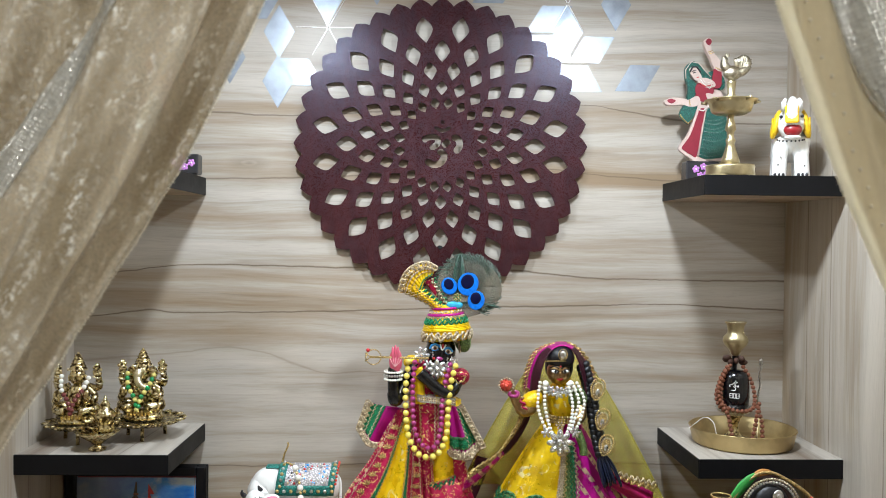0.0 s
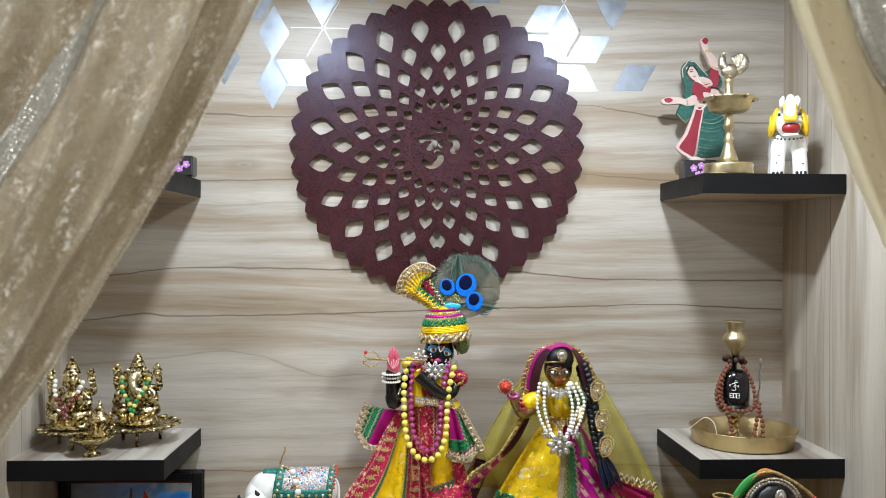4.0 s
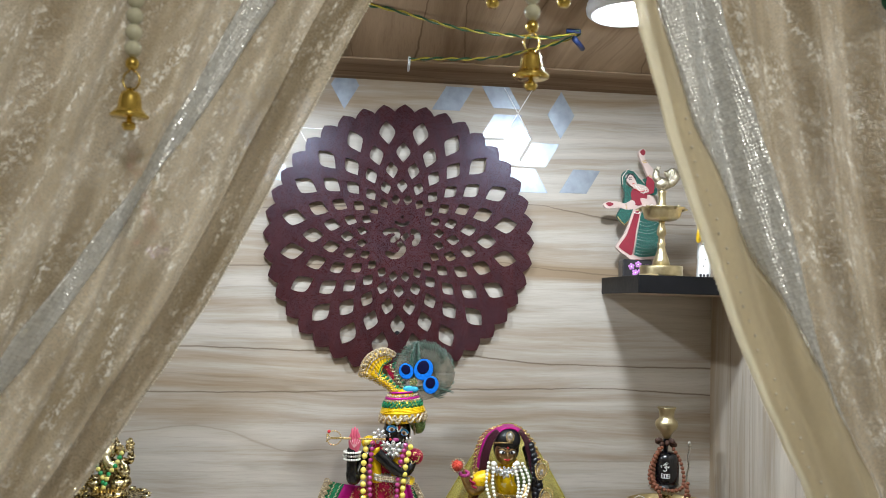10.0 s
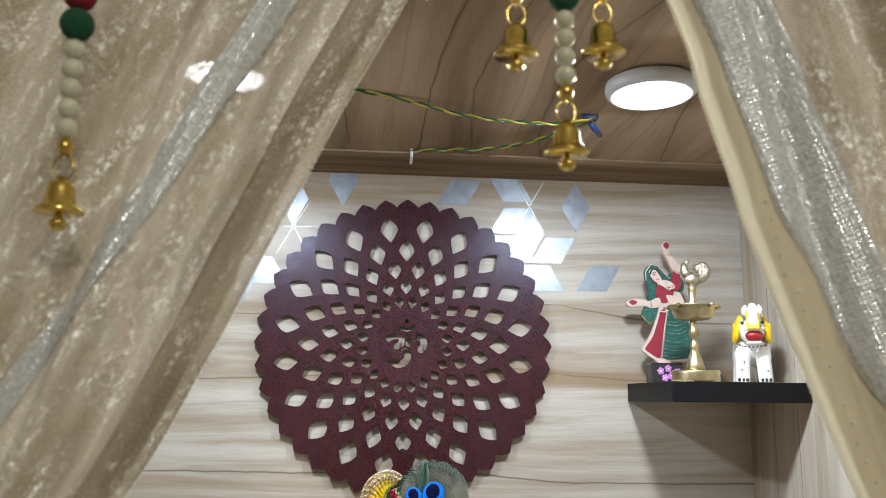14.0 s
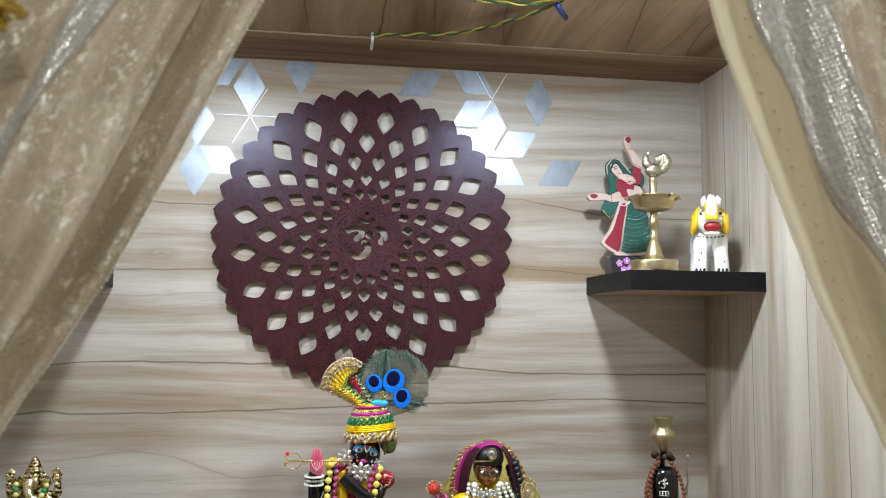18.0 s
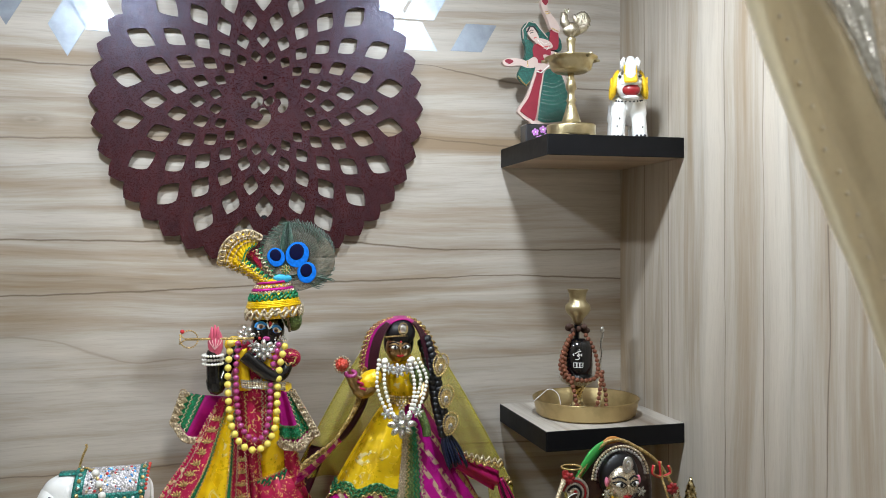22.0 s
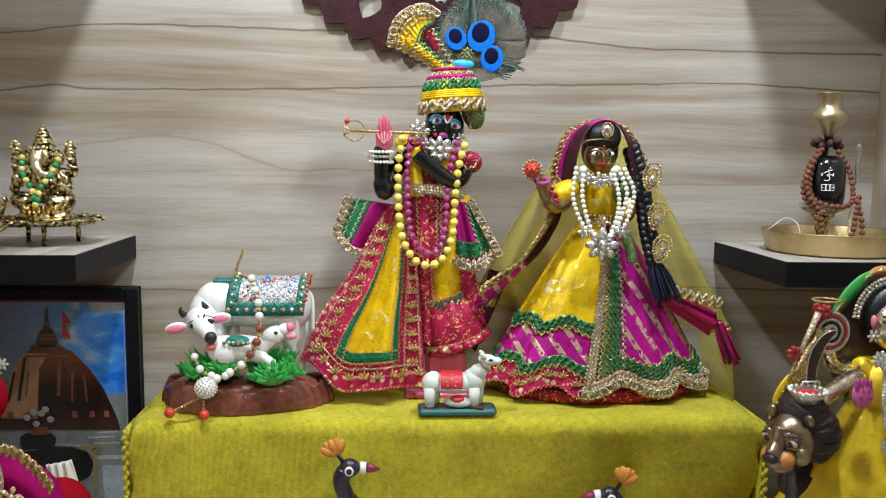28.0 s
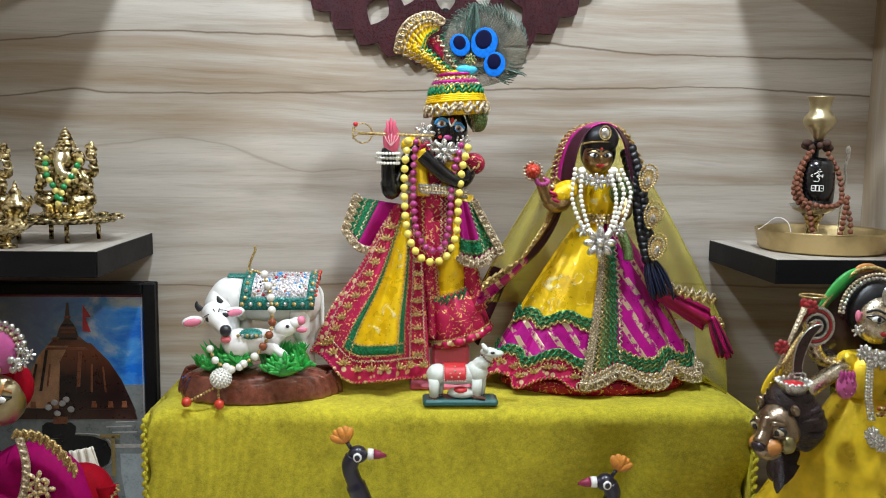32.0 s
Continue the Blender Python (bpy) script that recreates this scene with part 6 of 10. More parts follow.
    def hood(u, v, lift=0.0):
        k = min(max(u, 0), 1) * (len(outer) - 1)
        i = min(int(k), len(outer) - 2)
        q = inner[i].lerp(inner[i + 1], k - i).lerp(outer[i].lerp(outer[i + 1], k - i), v)
        return (q.x, 1.222 + 0.030 * v + 0.002 * math.sin(26 * u) * v - lift, q.z)
    s.sheet(hood, MAGENTA_PLAIN, 48, 8, thick=0.0016)
    # dark wine zones over the hood's inner part at both sides of the face
    zone(s, hood, WINE, (0.0, 0.36), (-0.02, 0.55), 0.0012, 24, 6)
    zone(s, hood, WINE, (0.62, 1.0), (-0.02, 0.66), 0.0012, 24, 6)
    for v, r, mt in ((1.0, 0.0032, GOLD_TRIM), (0.82, 0.0022, GOLD_TRIM)):
        s.lace([hood(0.54 + 0.46 * k / 30, v, 0.003) for k in range(31)], r, mt, 1.4, out=(1, 0, 0))
        s.lace([hood(0.44 * k / 30, v, 0.003) for k in range(31)], r * 0.8, mt, 1.4, out=(1, 0, 0))
    # shawl falling behind one arm with a gold edge
    edge = smooth_path([(0.1650, 1.234, 1.0300), (0.1615, 1.230, 1.0100), (0.1550, 1.226, 0.9840), (0.1380, 1.220, 0.9570), (0.1212, 1.216, 0.9350), (0.1000, 1.214, 0.9200), (0.0786, 1.212, 0.9066)], 6)
    fold = smooth_path([(0.1850, 1.244, 1.0200), (0.1780, 1.242, 0.9980), (0.1680, 1.240, 0.9720), (0.1480, 1.236, 0.9430), (0.1250, 1.234, 0.9200), (0.0980, 1.232, 0.8930), (0.0720, 1.230, 0.8760)], 6)
    def shawl(u, v, lift=0.0):
        k = min(max(u, 0), 1) * (len(edge) - 1)
        i = min(int(k), len(edge) - 2)
        q = edge[i].lerp(edge[i + 1], k - i).lerp(fold[i].lerp(fold[i + 1], k - i), v)
        return (q.x, q.y + 0.003 * math.sin(7 * v + 9 * u) - lift, q.z)
    s.sheet(shawl, WINE, 36, 8, u=(0, 0.62), thick=0.0016)
    s.sheet(shawl, MAGENTA_SILK, 24, 8, u=(0.60, 1.0), thick=0.0018)
    for v, r in ((0.0, 0.0034), (0.14, 0.0030), (0.26, 0.0018)):
        s.lace([shawl(k / 40, v, 0.003) for k in range(41)], r, GOLD_TRIM, 1.3, 1.0, (0.5, 0, 0.85))
    # tail of the shawl at the other side, with tassels
    s.sheet(patch((0.2921, 0.9072), (0.2896, 0.8864), (0.3600, 0.8740), (0.3500, 0.8480), 1.228, 0.008, 1.5, 0.004), ROSE_PLAIN, 16, 16, thick=0.0018)
    s.lace([(0.2990, 1.222, 0.9022), (0.3285, 1.218, 0.8920), (0.3614, 1.216, 0.8849)], 0.0042, GOLD_TRIM, 1.2)
    s.lace([(0.2974, 1.222, 0.9077), (0.3282, 1.218, 0.8982), (0.3610, 1.216, 0.8911)], 0.0036, PALE_GOLD, 1.2)
    rnd = random.Random(8)
    for k in range(26):
        a, b = Vector((0.3577, 1.222, 0.8664)), Vector((0.3747, 1.216, 0.8203))
        o = Vector((rnd.uniform(-0.010, 0.010), rnd.uniform(-0.006, 0.006), 0))
        s.tube(smooth_path([a + o * 0.4, (a + b) / 2 + o * 0.8, b + o * 0.9 + Vector((0, 0, rnd.uniform(-0.006, 0.006)))], 4), 0.0015, ROSE_PLAIN if k % 3 else WINE, 5)
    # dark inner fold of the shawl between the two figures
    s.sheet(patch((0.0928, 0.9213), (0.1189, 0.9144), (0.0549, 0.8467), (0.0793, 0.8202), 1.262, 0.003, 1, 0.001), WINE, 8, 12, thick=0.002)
    # raised arm with a flower, and the other arm
    s.tube(smooth_path([(0.1853, 1.235, 1.0210), (0.1657, 1.215, 1.0005), (0.1525, 1.21, 1.0073), (0.1435, 1.207, 1.0269), (0.1350, 1.205, 1.0386)]), [0.011] * 8 + [0.0095] * 8 + [0.0075] * 8 + [0.006] * 9, FACE_BRASS, 12)
    s.ball((0.1716, 1.22, 1.0135), (0.020, 0.014, 0.013), YELLOW_SATIN, 16, 10, Matrix.Rotation(radians(-35), 3, "Y"))
    s.lace([(0.1540, 1.206, 1.0219), (0.1577, 1.203, 1.0116), (0.1613, 1.206, 1.0010)], 0.0034, ROSE, 1.3, out=(1, 0, 0))
    for k in range(14):
        a = 2 * math.pi * k / 14
        s.ball(Vector((0.1436, 1.2, 1.0272)) + Vector((0.0065 * math.cos(a), 0.004 * math.sin(a), 0.003 * math.sin(a))), 0.0030, MAGENTA_BEAD, 6, 5)
    for k in range(24):
        a, r = 2.4 * k, 0.0016 * math.sqrt(k)
        s.ball(Vector((0.1322, 1.196, 1.0394)) + Vector((r * math.cos(a), -0.004 + 0.0006 * k, r * math.sin(a))), 0.0030, RED_BEAD, 6, 5)
    s.beads([Vector((0.1327, 1.199, 1.0394)) + Vector((0.0105 * math.cos(a), 0.002, 0.0105 * math.sin(a))) for a in [k * math.pi / 10 for k in range(21)]], 0.0017, PALE_GOLD, 1.2, 6, 5)
    s.ball((0.2432, 1.226, 1.0154), (0.015, 0.014, 0.017), GREEN_GOLD, 12, 8)
    s.tube(smooth_path([(0.2485, 1.225, 1.0121), (0.2443, 1.212, 0.9922), (0.2287, 1.205, 0.9834)]), 0.008, FACE_BRASS, 10)
    # collar and waist jewels
    for q, r in (((0.2101, 1.209, 1.0277), 0.0105), ((0.1987, 1.212, 1.0300), 0.0082), ((0.2235, 1.212, 1.0290), 0.0082), ((0.1902, 1.216, 1.0337), 0.006), ((0.2337, 1.216, 1.0330), 0.006)):
        flower(s, q, r, SILVER, GEM, 7)
    s.ball((0.1926, 1.216, 1.0397), 0.005, PEARL, 8, 6)
    s.ball((0.2301, 1.216, 1.0402), 0.005, PEARL, 8, 6)
    for k in range(3):
        s.beads([W + Vector((0.023 * math.sin(a), -0.0225 * math.cos(a), -0.002 + 0.004 * k)) for a in [radians(-90 + 9 * j) for j in range(21)]], 0.0022, GOLD_TRIM, 1.0, 6, 5)
    # plait with three leaf brooches
    br = smooth_path([(0.2522, 1.236, 1.0621), (0.2620, 1.226, 1.0223), (0.2678, 1.216, 0.9761), (0.2751, 1.208, 0.9401)], 8)
    for k, q in enumerate(spread(br, 16)):
        for sx in (-1, 1):
            s.ball(q + Vector((sx * 0.0036, 0, 0.003 * sx)), (0.0062, 0.0075, 0.0075), HAIR, 10, 8, Matrix.Rotation(radians(30 * sx), 3, "Y"))
    for k in range(40):
        a = Vector((0.2751, 1.208, 0.9401))
        o = Vector((rnd.uniform(-0.011, 0.013), rnd.uniform(-0.008, 0.006), 0))
        s.tube(smooth_path([a + o * 0.3, a + o + Vector((0.006, -0.002, -0.02)), a + o * 1.2 + Vector((0.014, -0.004, -0.045 + rnd.uniform(-0.006, 0.006)))], 4), 0.0013, HAIR_BLUE, 5)
    for q in ((0.2684, 1.208, 1.0310), (0.2744, 1.202, 0.9880), (0.2792, 1.197, 0.9515)):
        q = Vector(q)
        m = Matrix.Rotation(radians(14), 3, "Y")
        drop = [(0.0098 * math.sin(a) * (1 - 0.35 * math.cos(a)), -0.014 * math.cos(a) * (1.0 if math.cos(a) > 0 else 1.25)) for a in [k * math.pi / 12 for k in range(24)]]
        s.beads([q + m @ Vector((x, 0, z)) for x, z in drop + drop[:1]], 0.0016, GOLD_TRIM, 1.0, 6, 5)
        s.beads([q + m @ Vector((x * 0.7, 0, z * 0.7)) for x, z in drop + drop[:1]], 0.0012, PALE_GOLD, 1.1, 5, 4)
        s.ball(q + Vector((0, 0.001, 0)), (0.008, 0.0012, 0.012), GOLD_TRIM, 10, 6, m)
        s.ball(q + Vector((0, -0.001, -0.002)), (0.0036, 0.002, 0.0055), GEM, 8, 6, m)
    return solid("statue", s, "brass goddess statue in a yellow and magenta gathered skirt", "statue", "dressed deity statues")


ROSE_PLAIN = silk("rose_silk", (0.40, 0.005, 0.10), 0.32)
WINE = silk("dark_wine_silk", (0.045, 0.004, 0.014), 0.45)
HAIR_BLUE = plain("blue_black_tassel", (0.008, 0.012, 0.035), 0.4, vary=0.5, scale=250, relief=0.5)
goddess()


def sheer_yellow():
    mat, t, p = nodes_of("sheer_yellow_net")
    n = t.nodes.new("ShaderNodeTexVoronoi")
    n.inputs["Scale"].default_value = 700
    link(t, stretched(t, (1, 1, 1)), n.inputs["Vector"])
    broad = noise_at(t, stretched(t, (1, 1, 1)), 40, 3)
    link(t, ramp(t, broad, [(0.3, (0.62, 0.55, 0.05)), (0.7, (0.78, 0.70, 0.12))]), p.inputs["Base Color"])
    p.inputs["Roughness"].default_value, p.inputs["Sheen Weight"].default_value = 0.6, 0.3
    tr, mx = t.nodes.new("ShaderNodeBsdfTransparent"), t.nodes.new("ShaderNodeMixShader")
    tr.inputs[0].default_value = (0.95, 0.93, 0.7, 1)
    link(t, ramp(t, n.outputs["Distance"], [(0.2, (0.64, 0.64, 0.64)), (0.6, (0.86, 0.86, 0.86))]), mx.inputs[0])
    link(t, p.outputs[0], mx.inputs[1])
    link(t, tr.outputs[0], mx.inputs[2])
    link(t, mx.outputs[0], t.nodes["Material Output"].inputs[0])
    return mat


def net_veil():
    NET = sheer_yellow()
    v = rest("veil", (0.2220, 1.262, 1.0924), "sheer yellow net veil with gold edging draped over the goddess", "veil")
    top = Vector((0.2235, 1.262, 1.0904))
    def fn(u, w):
        a = radians(-90 + 180 * u)
        wid = 0.020 + 0.137 * w ** 0.80
        x = top.x + 0.005 + wid * math.sin(a) * (1 + 0.03 * math.cos(9 * a))
        z = top.z - 0.006 + 0.010 * math.cos(a) * (1 - w) - (0.222 + 0.016 * math.sin(a)) * w
        return (x, 1.292 - 0.042 * abs(math.sin(a)) ** 2 * w + 0.003 * math.sin(14 * a) * w, z)
    under("net", Shape().sheet(fn, NET, 60, 30, thick=0.0006), v)
    for u0, u1 in ((0.0, 0.16), (0.84, 1.0)):
        e = Shape()
        for w in (0.965, 0.99):
            e.lace([fn(u0 + (u1 - u0) * k / 20, w) for k in range(21)], 0.0034, GOLD_TRIM, 1.2)
        under("edging", e, v, "gold braided edging")
    def tail(u, w):
        q = Vector(fn(0.80 + 0.20 * u, 1.0))
        return (q.x + 0.012 * w - 0.01 * u * w, q.y - 0.02 * w, q.z - (0.130 - 0.01 * u) * w)
    under("tail", Shape().sheet(tail, NET, 16, 16, thick=0.0006), v)


net_veil()


def pearls(paths, label, r=0.0027):
    g = rest("pearl_necklace", paths[0][0], label, "pearl necklace", "bead strings")
    for p in paths:
        string_beads(g, p, r, PEARL, 1.02)
    f = Shape()
    flower(f, (0.2106, 1.19, 0.9584), 0.0195, SILVER, GEM, 8)
    for q in ((0.1914, 1.194, 0.9722), (0.2336, 1.194, 0.9726)):
        flower(f, q, 0.0085, SILVER, GEM, 6)
    flower(f, (0.2112, 1.196, 0.9827), 0.0075, GOLD_TRIM, GEM, 6)
    under("pendant", f, g, "large silver flower pendant with clear stones")


pearls([[(0.1841, 1.214, 1.0416), (0.1798, 1.208, 1.0123), (0.1841, 1.2, 0.9912), (0.1915, 1.195, 0.9760)],
        [(0.1920, 1.213, 1.0391), (0.1900, 1.206, 1.0125), (0.1931, 1.199, 0.9914), (0.1993, 1.194, 0.9723)],
        [(0.2319, 1.213, 1.0409), (0.2404, 1.206, 1.0163), (0.2341, 1.199, 0.9938), (0.2271, 1.195, 0.9763)],
        [(0.2253, 1.213, 1.0395), (0.2312, 1.206, 1.0130), (0.2288, 1.199, 0.9917), (0.2217, 1.194, 0.9725)],
        [(0.2392, 1.215, 1.0410), (0.2495, 1.21, 1.0162), (0.2432, 1.203, 0.9916), (0.2343, 1.197, 0.9749)]], "several strings of white pearls with a silver flower pendant")


# ---- things on the upper shelves ----
WOODCUT_RED, WOODCUT_GREEN = plain("painted_red", (0.25, 0.014, 0.032), 0.5, vary=0.15, scale=120), braid("painted_green", (0.015, 0.13, 0.10), 0.15, 0.45)
SKIN_TONE = plain("painted_cream", (0.58, 0.45, 0.40), 0.5, vary=0.06)
WHITE_LINE = gloss("painted_white", (0.82, 0.80, 0.76), 0.35)
DARK_PAINT = gloss("painted_black", (0.012, 0.012, 0.016), 0.3)
PURPLE_PT = plain("painted_violet", (0.50, 0.20, 0.55), 0.5)
SHELF_Z = 1.3475


def curve_outline(pts, sub=5):
    return [(p.x, p.y) for p in smooth_path([Vector(q) for q in pts], sub, True)]


def dancer_cutout(flip):
    """A flat painted wooden figure of a dancer, cut along its outline."""
    s = Shape()
    m = Matrix.Translation((0.455 if not flip else 0.056 - 0.455, 1.306, 0)) @ Matrix.Diagonal((-1 if flip else 1, 1, 1, 1))
    def cut(pts, mat, depth, sub=4):
        out = curve_outline([(x - 0.455, z) for x, z in pts], sub)
        s.slab(out[::-1] if flip else out, depth, mat, m)
    def line(pts, r, mat, depth, closed=False):
        s.tube([m @ Vector((x - 0.455, -depth, z)) for x, z in pts], r, mat, 5, closed)
    cut([(0.4596, 1.5167), (0.4654, 1.5246), (0.4832, 1.5165), (0.4862, 1.4998), (0.4776, 1.4966)], WOODCUT_GREEN, 0.006)
    cut([(0.4143, 1.4035), (0.4278, 1.4240), (0.4375, 1.4503), (0.4427, 1.4673), (0.4502, 1.4882), (0.4784, 1.4937), (0.4890, 1.4645), (0.4988, 1.4390), (0.5023, 1.4198), (0.4978, 1.3965), (0.4876, 1.3834), (0.4556, 1.3834), (0.4342, 1.3854), (0.4179, 1.3956)], SKIN_TONE, 0.0066)
    cut([(0.4189, 1.4037), (0.4317, 1.4224), (0.4418, 1.4506), (0.4466, 1.4639), (0.4545, 1.4624), (0.4490, 1.4325), (0.4423, 1.3902), (0.4341, 1.3905), (0.4220, 1.3980)], WOODCUT_RED, 0.0080)
    cut([(0.4580, 1.4627), (0.4740, 1.4673), (0.4860, 1.4569), (0.4953, 1.4313), (0.4975, 1.4165), (0.4927, 1.3941), (0.4848, 1.3878), (0.4466, 1.3882), (0.4518, 1.4290)], WOODCUT_GREEN, 0.0080)
    cut([(0.4265, 1.5107), (0.4382, 1.5059), (0.4415, 1.4913), (0.4366, 1.4817), (0.4427, 1.4691), (0.4333, 1.4464), (0.4276, 1.4406), (0.4146, 1.4546), (0.4214, 1.4715), (0.4276, 1.4904)], WOODCUT_GREEN, 0.0072)
    line([(0.4146, 1.4546), (0.4206, 1.4471), (0.4276, 1.4406), (0.4337, 1.4464)], 0.0011, GOLD_TRIM, 0.0072)
    cut([(0.3894, 1.4754), (0.4000, 1.4812), (0.4192, 1.4802), (0.4278, 1.4782), (0.4405, 1.4845), (0.4464, 1.4786), (0.4419, 1.4691), (0.4292, 1.4675), (0.4175, 1.4705), (0.3957, 1.4688)], SKIN_TONE, 0.0084)
    cut([(0.3932, 1.4763), (0.4000, 1.4793), (0.4070, 1.4761), (0.4001, 1.4716)], WOODCUT_RED, 0.0090)
    cut([(0.4391, 1.5004), (0.4499, 1.5067), (0.4657, 1.5004), (0.4674, 1.4893), (0.4589, 1.4783), (0.4484, 1.4761), (0.4401, 1.4856)], WOODCUT_RED, 0.0080)
    cut([(0.4649, 1.5003), (0.4693, 1.5297), (0.4788, 1.5267), (0.4805, 1.5088), (0.4776, 1.4981)], WOODCUT_RED, 0.0080)
    cut([(0.4510, 1.5695), (0.4568, 1.5767), (0.4635, 1.5735), (0.4622, 1.5598), (0.4737, 1.5457), (0.4818, 1.5332), (0.4807, 1.5238), (0.4684, 1.5285), (0.4612, 1.5448), (0.4543, 1.5574)], SKIN_TONE, 0.0086)
    cut([(0.4533, 1.5704), (0.4587, 1.5757), (0.4632, 1.5712), (0.4594, 1.5645)], WOODCUT_RED, 0.0092)
    for a, b in (((0.4579, 1.5539), (0.4650, 1.5563)), ((0.4591, 1.5511), (0.4666, 1.5535))):
        line([a, b], 0.0008, GOLD_TRIM, 0.0088)
    cut([(0.4224, 1.5289), (0.4319, 1.5385), (0.4436, 1.5361), (0.4536, 1.5237), (0.4631, 1.5143), (0.4577, 1.5084), (0.4459, 1.5157), (0.4379, 1.5263), (0.4303, 1.5202), (0.4282, 1.5015), (0.4230, 1.5123)], WOODCUT_GREEN, 0.0082)
    line([(0.4290, 1.5215), (0.4330, 1.5300), (0.4400, 1.5305), (0.4470, 1.5215)], 0.0016, DARK_PAINT, 0.0088)
    line([(0.4455, 1.5110), (0.4520, 1.5030), (0.4610, 1.4960), (0.4650, 1.5040)], 0.0006, WHITE_LINE, 0.0094)
    line([(0.4500, 1.5095), (0.4560, 1.5045), (0.4640, 1.5075)], 0.0005, WHITE_LINE, 0.0094)
    line([(0.4290, 1.4780), (0.4300, 1.4690)], 0.0008, GOLD_TRIM, 0.0092)
    line([(0.4690, 1.5300), (0.4800, 1.5255)], 0.0008, GOLD_TRIM, 0.0092)
    line([(0.4230, 1.5115), (0.4221, 1.5252), (0.4315, 1.5385), (0.4432, 1.5364), (0.4536, 1.5245), (0.4628, 1.5151)], 0.0009, SKIN_TONE, 0.0080)
    cut([(0.4278, 1.5267), (0.4371, 1.5303), (0.4459, 1.5194), (0.4483, 1.5110), (0.4401, 1.5087), (0.4322, 1.5159)], SKIN_TONE, 0.0090)
    line([(0.4326, 1.5226), (0.4356, 1.5247), (0.4391, 1.5249)], 0.0006, DARK_PAINT, 0.0091)
    line([(0.4338, 1.5201), (0.4365, 1.5214), (0.4388, 1.5212)], 0.0008, DARK_PAINT, 0.0091)
    line([(0.4397, 1.5127), (0.4420, 1.5140), (0.4439, 1.5141)], 0.0008, RED_PT, 0.0091)
    cut([(0.4421, 1.5069), (0.4498, 1.5134), (0.4656, 1.5096), (0.4704, 1.5007), (0.4579, 1.4976), (0.4480, 1.5029)], SKIN_TONE, 0.0088)
    line([(0.4445, 1.5049), (0.4540, 1.4996), (0.4664, 1.5027)], 0.0009, RED_PT, 0.0090)
    cut([(0.4557, 1.4885), (0.4659, 1.4877), (0.4761, 1.4824), (0.4774, 1.4750), (0.4621, 1.4737), (0.4573, 1.4812)], SKIN_TONE, 0.0090)
    line([(0.4720, 1.4709), (0.4759, 1.4730), (0.4775, 1.4676), (0.4756, 1.4619), (0.4721, 1.4617), (0.4693, 1.4663)], 0.0007, WHITE_LINE, 0.0092, True)
    cut([(0.4323, 1.3860), (0.4478, 1.3853), (0.4665, 1.3781), (0.4573, 1.3714), (0.4432, 1.3770)], SKIN_TONE, 0.0078)
    cut([(0.4497, 1.3802), (0.4665, 1.3773), (0.4573, 1.3718)], RED_PT, 0.0084)
    line([(0.4560, 1.4633), (0.4506, 1.4326), (0.4446, 1.3888)], 0.0012, SKIN_TONE, 0.0084)
    line([(0.4436, 1.4626), (0.4513, 1.4608), (0.4661, 1.4735), (0.4770, 1.4779)], 0.0010, WHITE_LINE, 0.0092)
    for row in (((0.4469, 1.3919), (0.4672, 1.3892), (0.4938, 1.3985)), ((0.4491, 1.4030), (0.4710, 1.3997), (0.4964, 1.4098)), ((0.4512, 1.4160), (0.4727, 1.4131), (0.4971, 1.4233)), ((0.4529, 1.4290), (0.4725, 1.4264), (0.4945, 1.4358)), ((0.4548, 1.4421), (0.4724, 1.4397), (0.4900, 1.4482))):
        for p in smooth_path([(x, z, 0) for x, z in row], 9):
            s.ball(m @ Vector((p.x - 0.455, -0.0082, p.y)), 0.0005, WHITE_LINE, 5, 4)
            s.ball(m @ Vector((p.x - 0.4562, -0.0082, p.y + 0.0055)), 0.0004, WHITE_LINE, 5, 4)
    s.box(m @ Vector((0.0, -0.004, SHELF_Z + 0.016)), (0.03, 0.006, 0.032), DARK_PAINT, 0.001)
    solid("figurine", s, "flat painted wooden dancer figurine in red and green", "figurine", "painted dancers")
    b = Shape()
    c = m @ Vector((-0.037 if flip else -0.012, -0.022, SHELF_Z + 0.0155))
    b.box(c, (0.052, 0.026, 0.031), DARK_PAINT, 0.002)
    blk = rest("painted_block", (c.x, c.y, SHELF_Z), "small black wooden block painted with violet flowers", "block", "painted blocks")
    under("block", b, blk)
    for fx, fz in ((-0.011, 0.003), (0.001, 0.007), (0.006, -0.004), (-0.004, -0.007), (0.016, 0.002)):
        f = Shape()
        for k in range(5):
            a = 2 * math.pi * k / 5 + fx * 300
            f.ball(c + Vector((fx + 0.0036 * math.cos(a), -0.0133, fz + 0.0036 * math.sin(a))), (0.0024, 0.0006, 0.0024), PURPLE_PT, 8, 5)
        f.ball(c + Vector((fx, -0.0136, fz)), (0.0014, 0.0006, 0.0014), WHITE_LINE, 6, 5)
        under("painted_flower", f, blk)


dancer_cutout(False)
dancer_cutout(True)


BIRD_BRASS = metal("grey_cast_brass", (0.52, 0.47, 0.36), 0.30, (0.07, 0.055, 0.03), 260, 0.8)


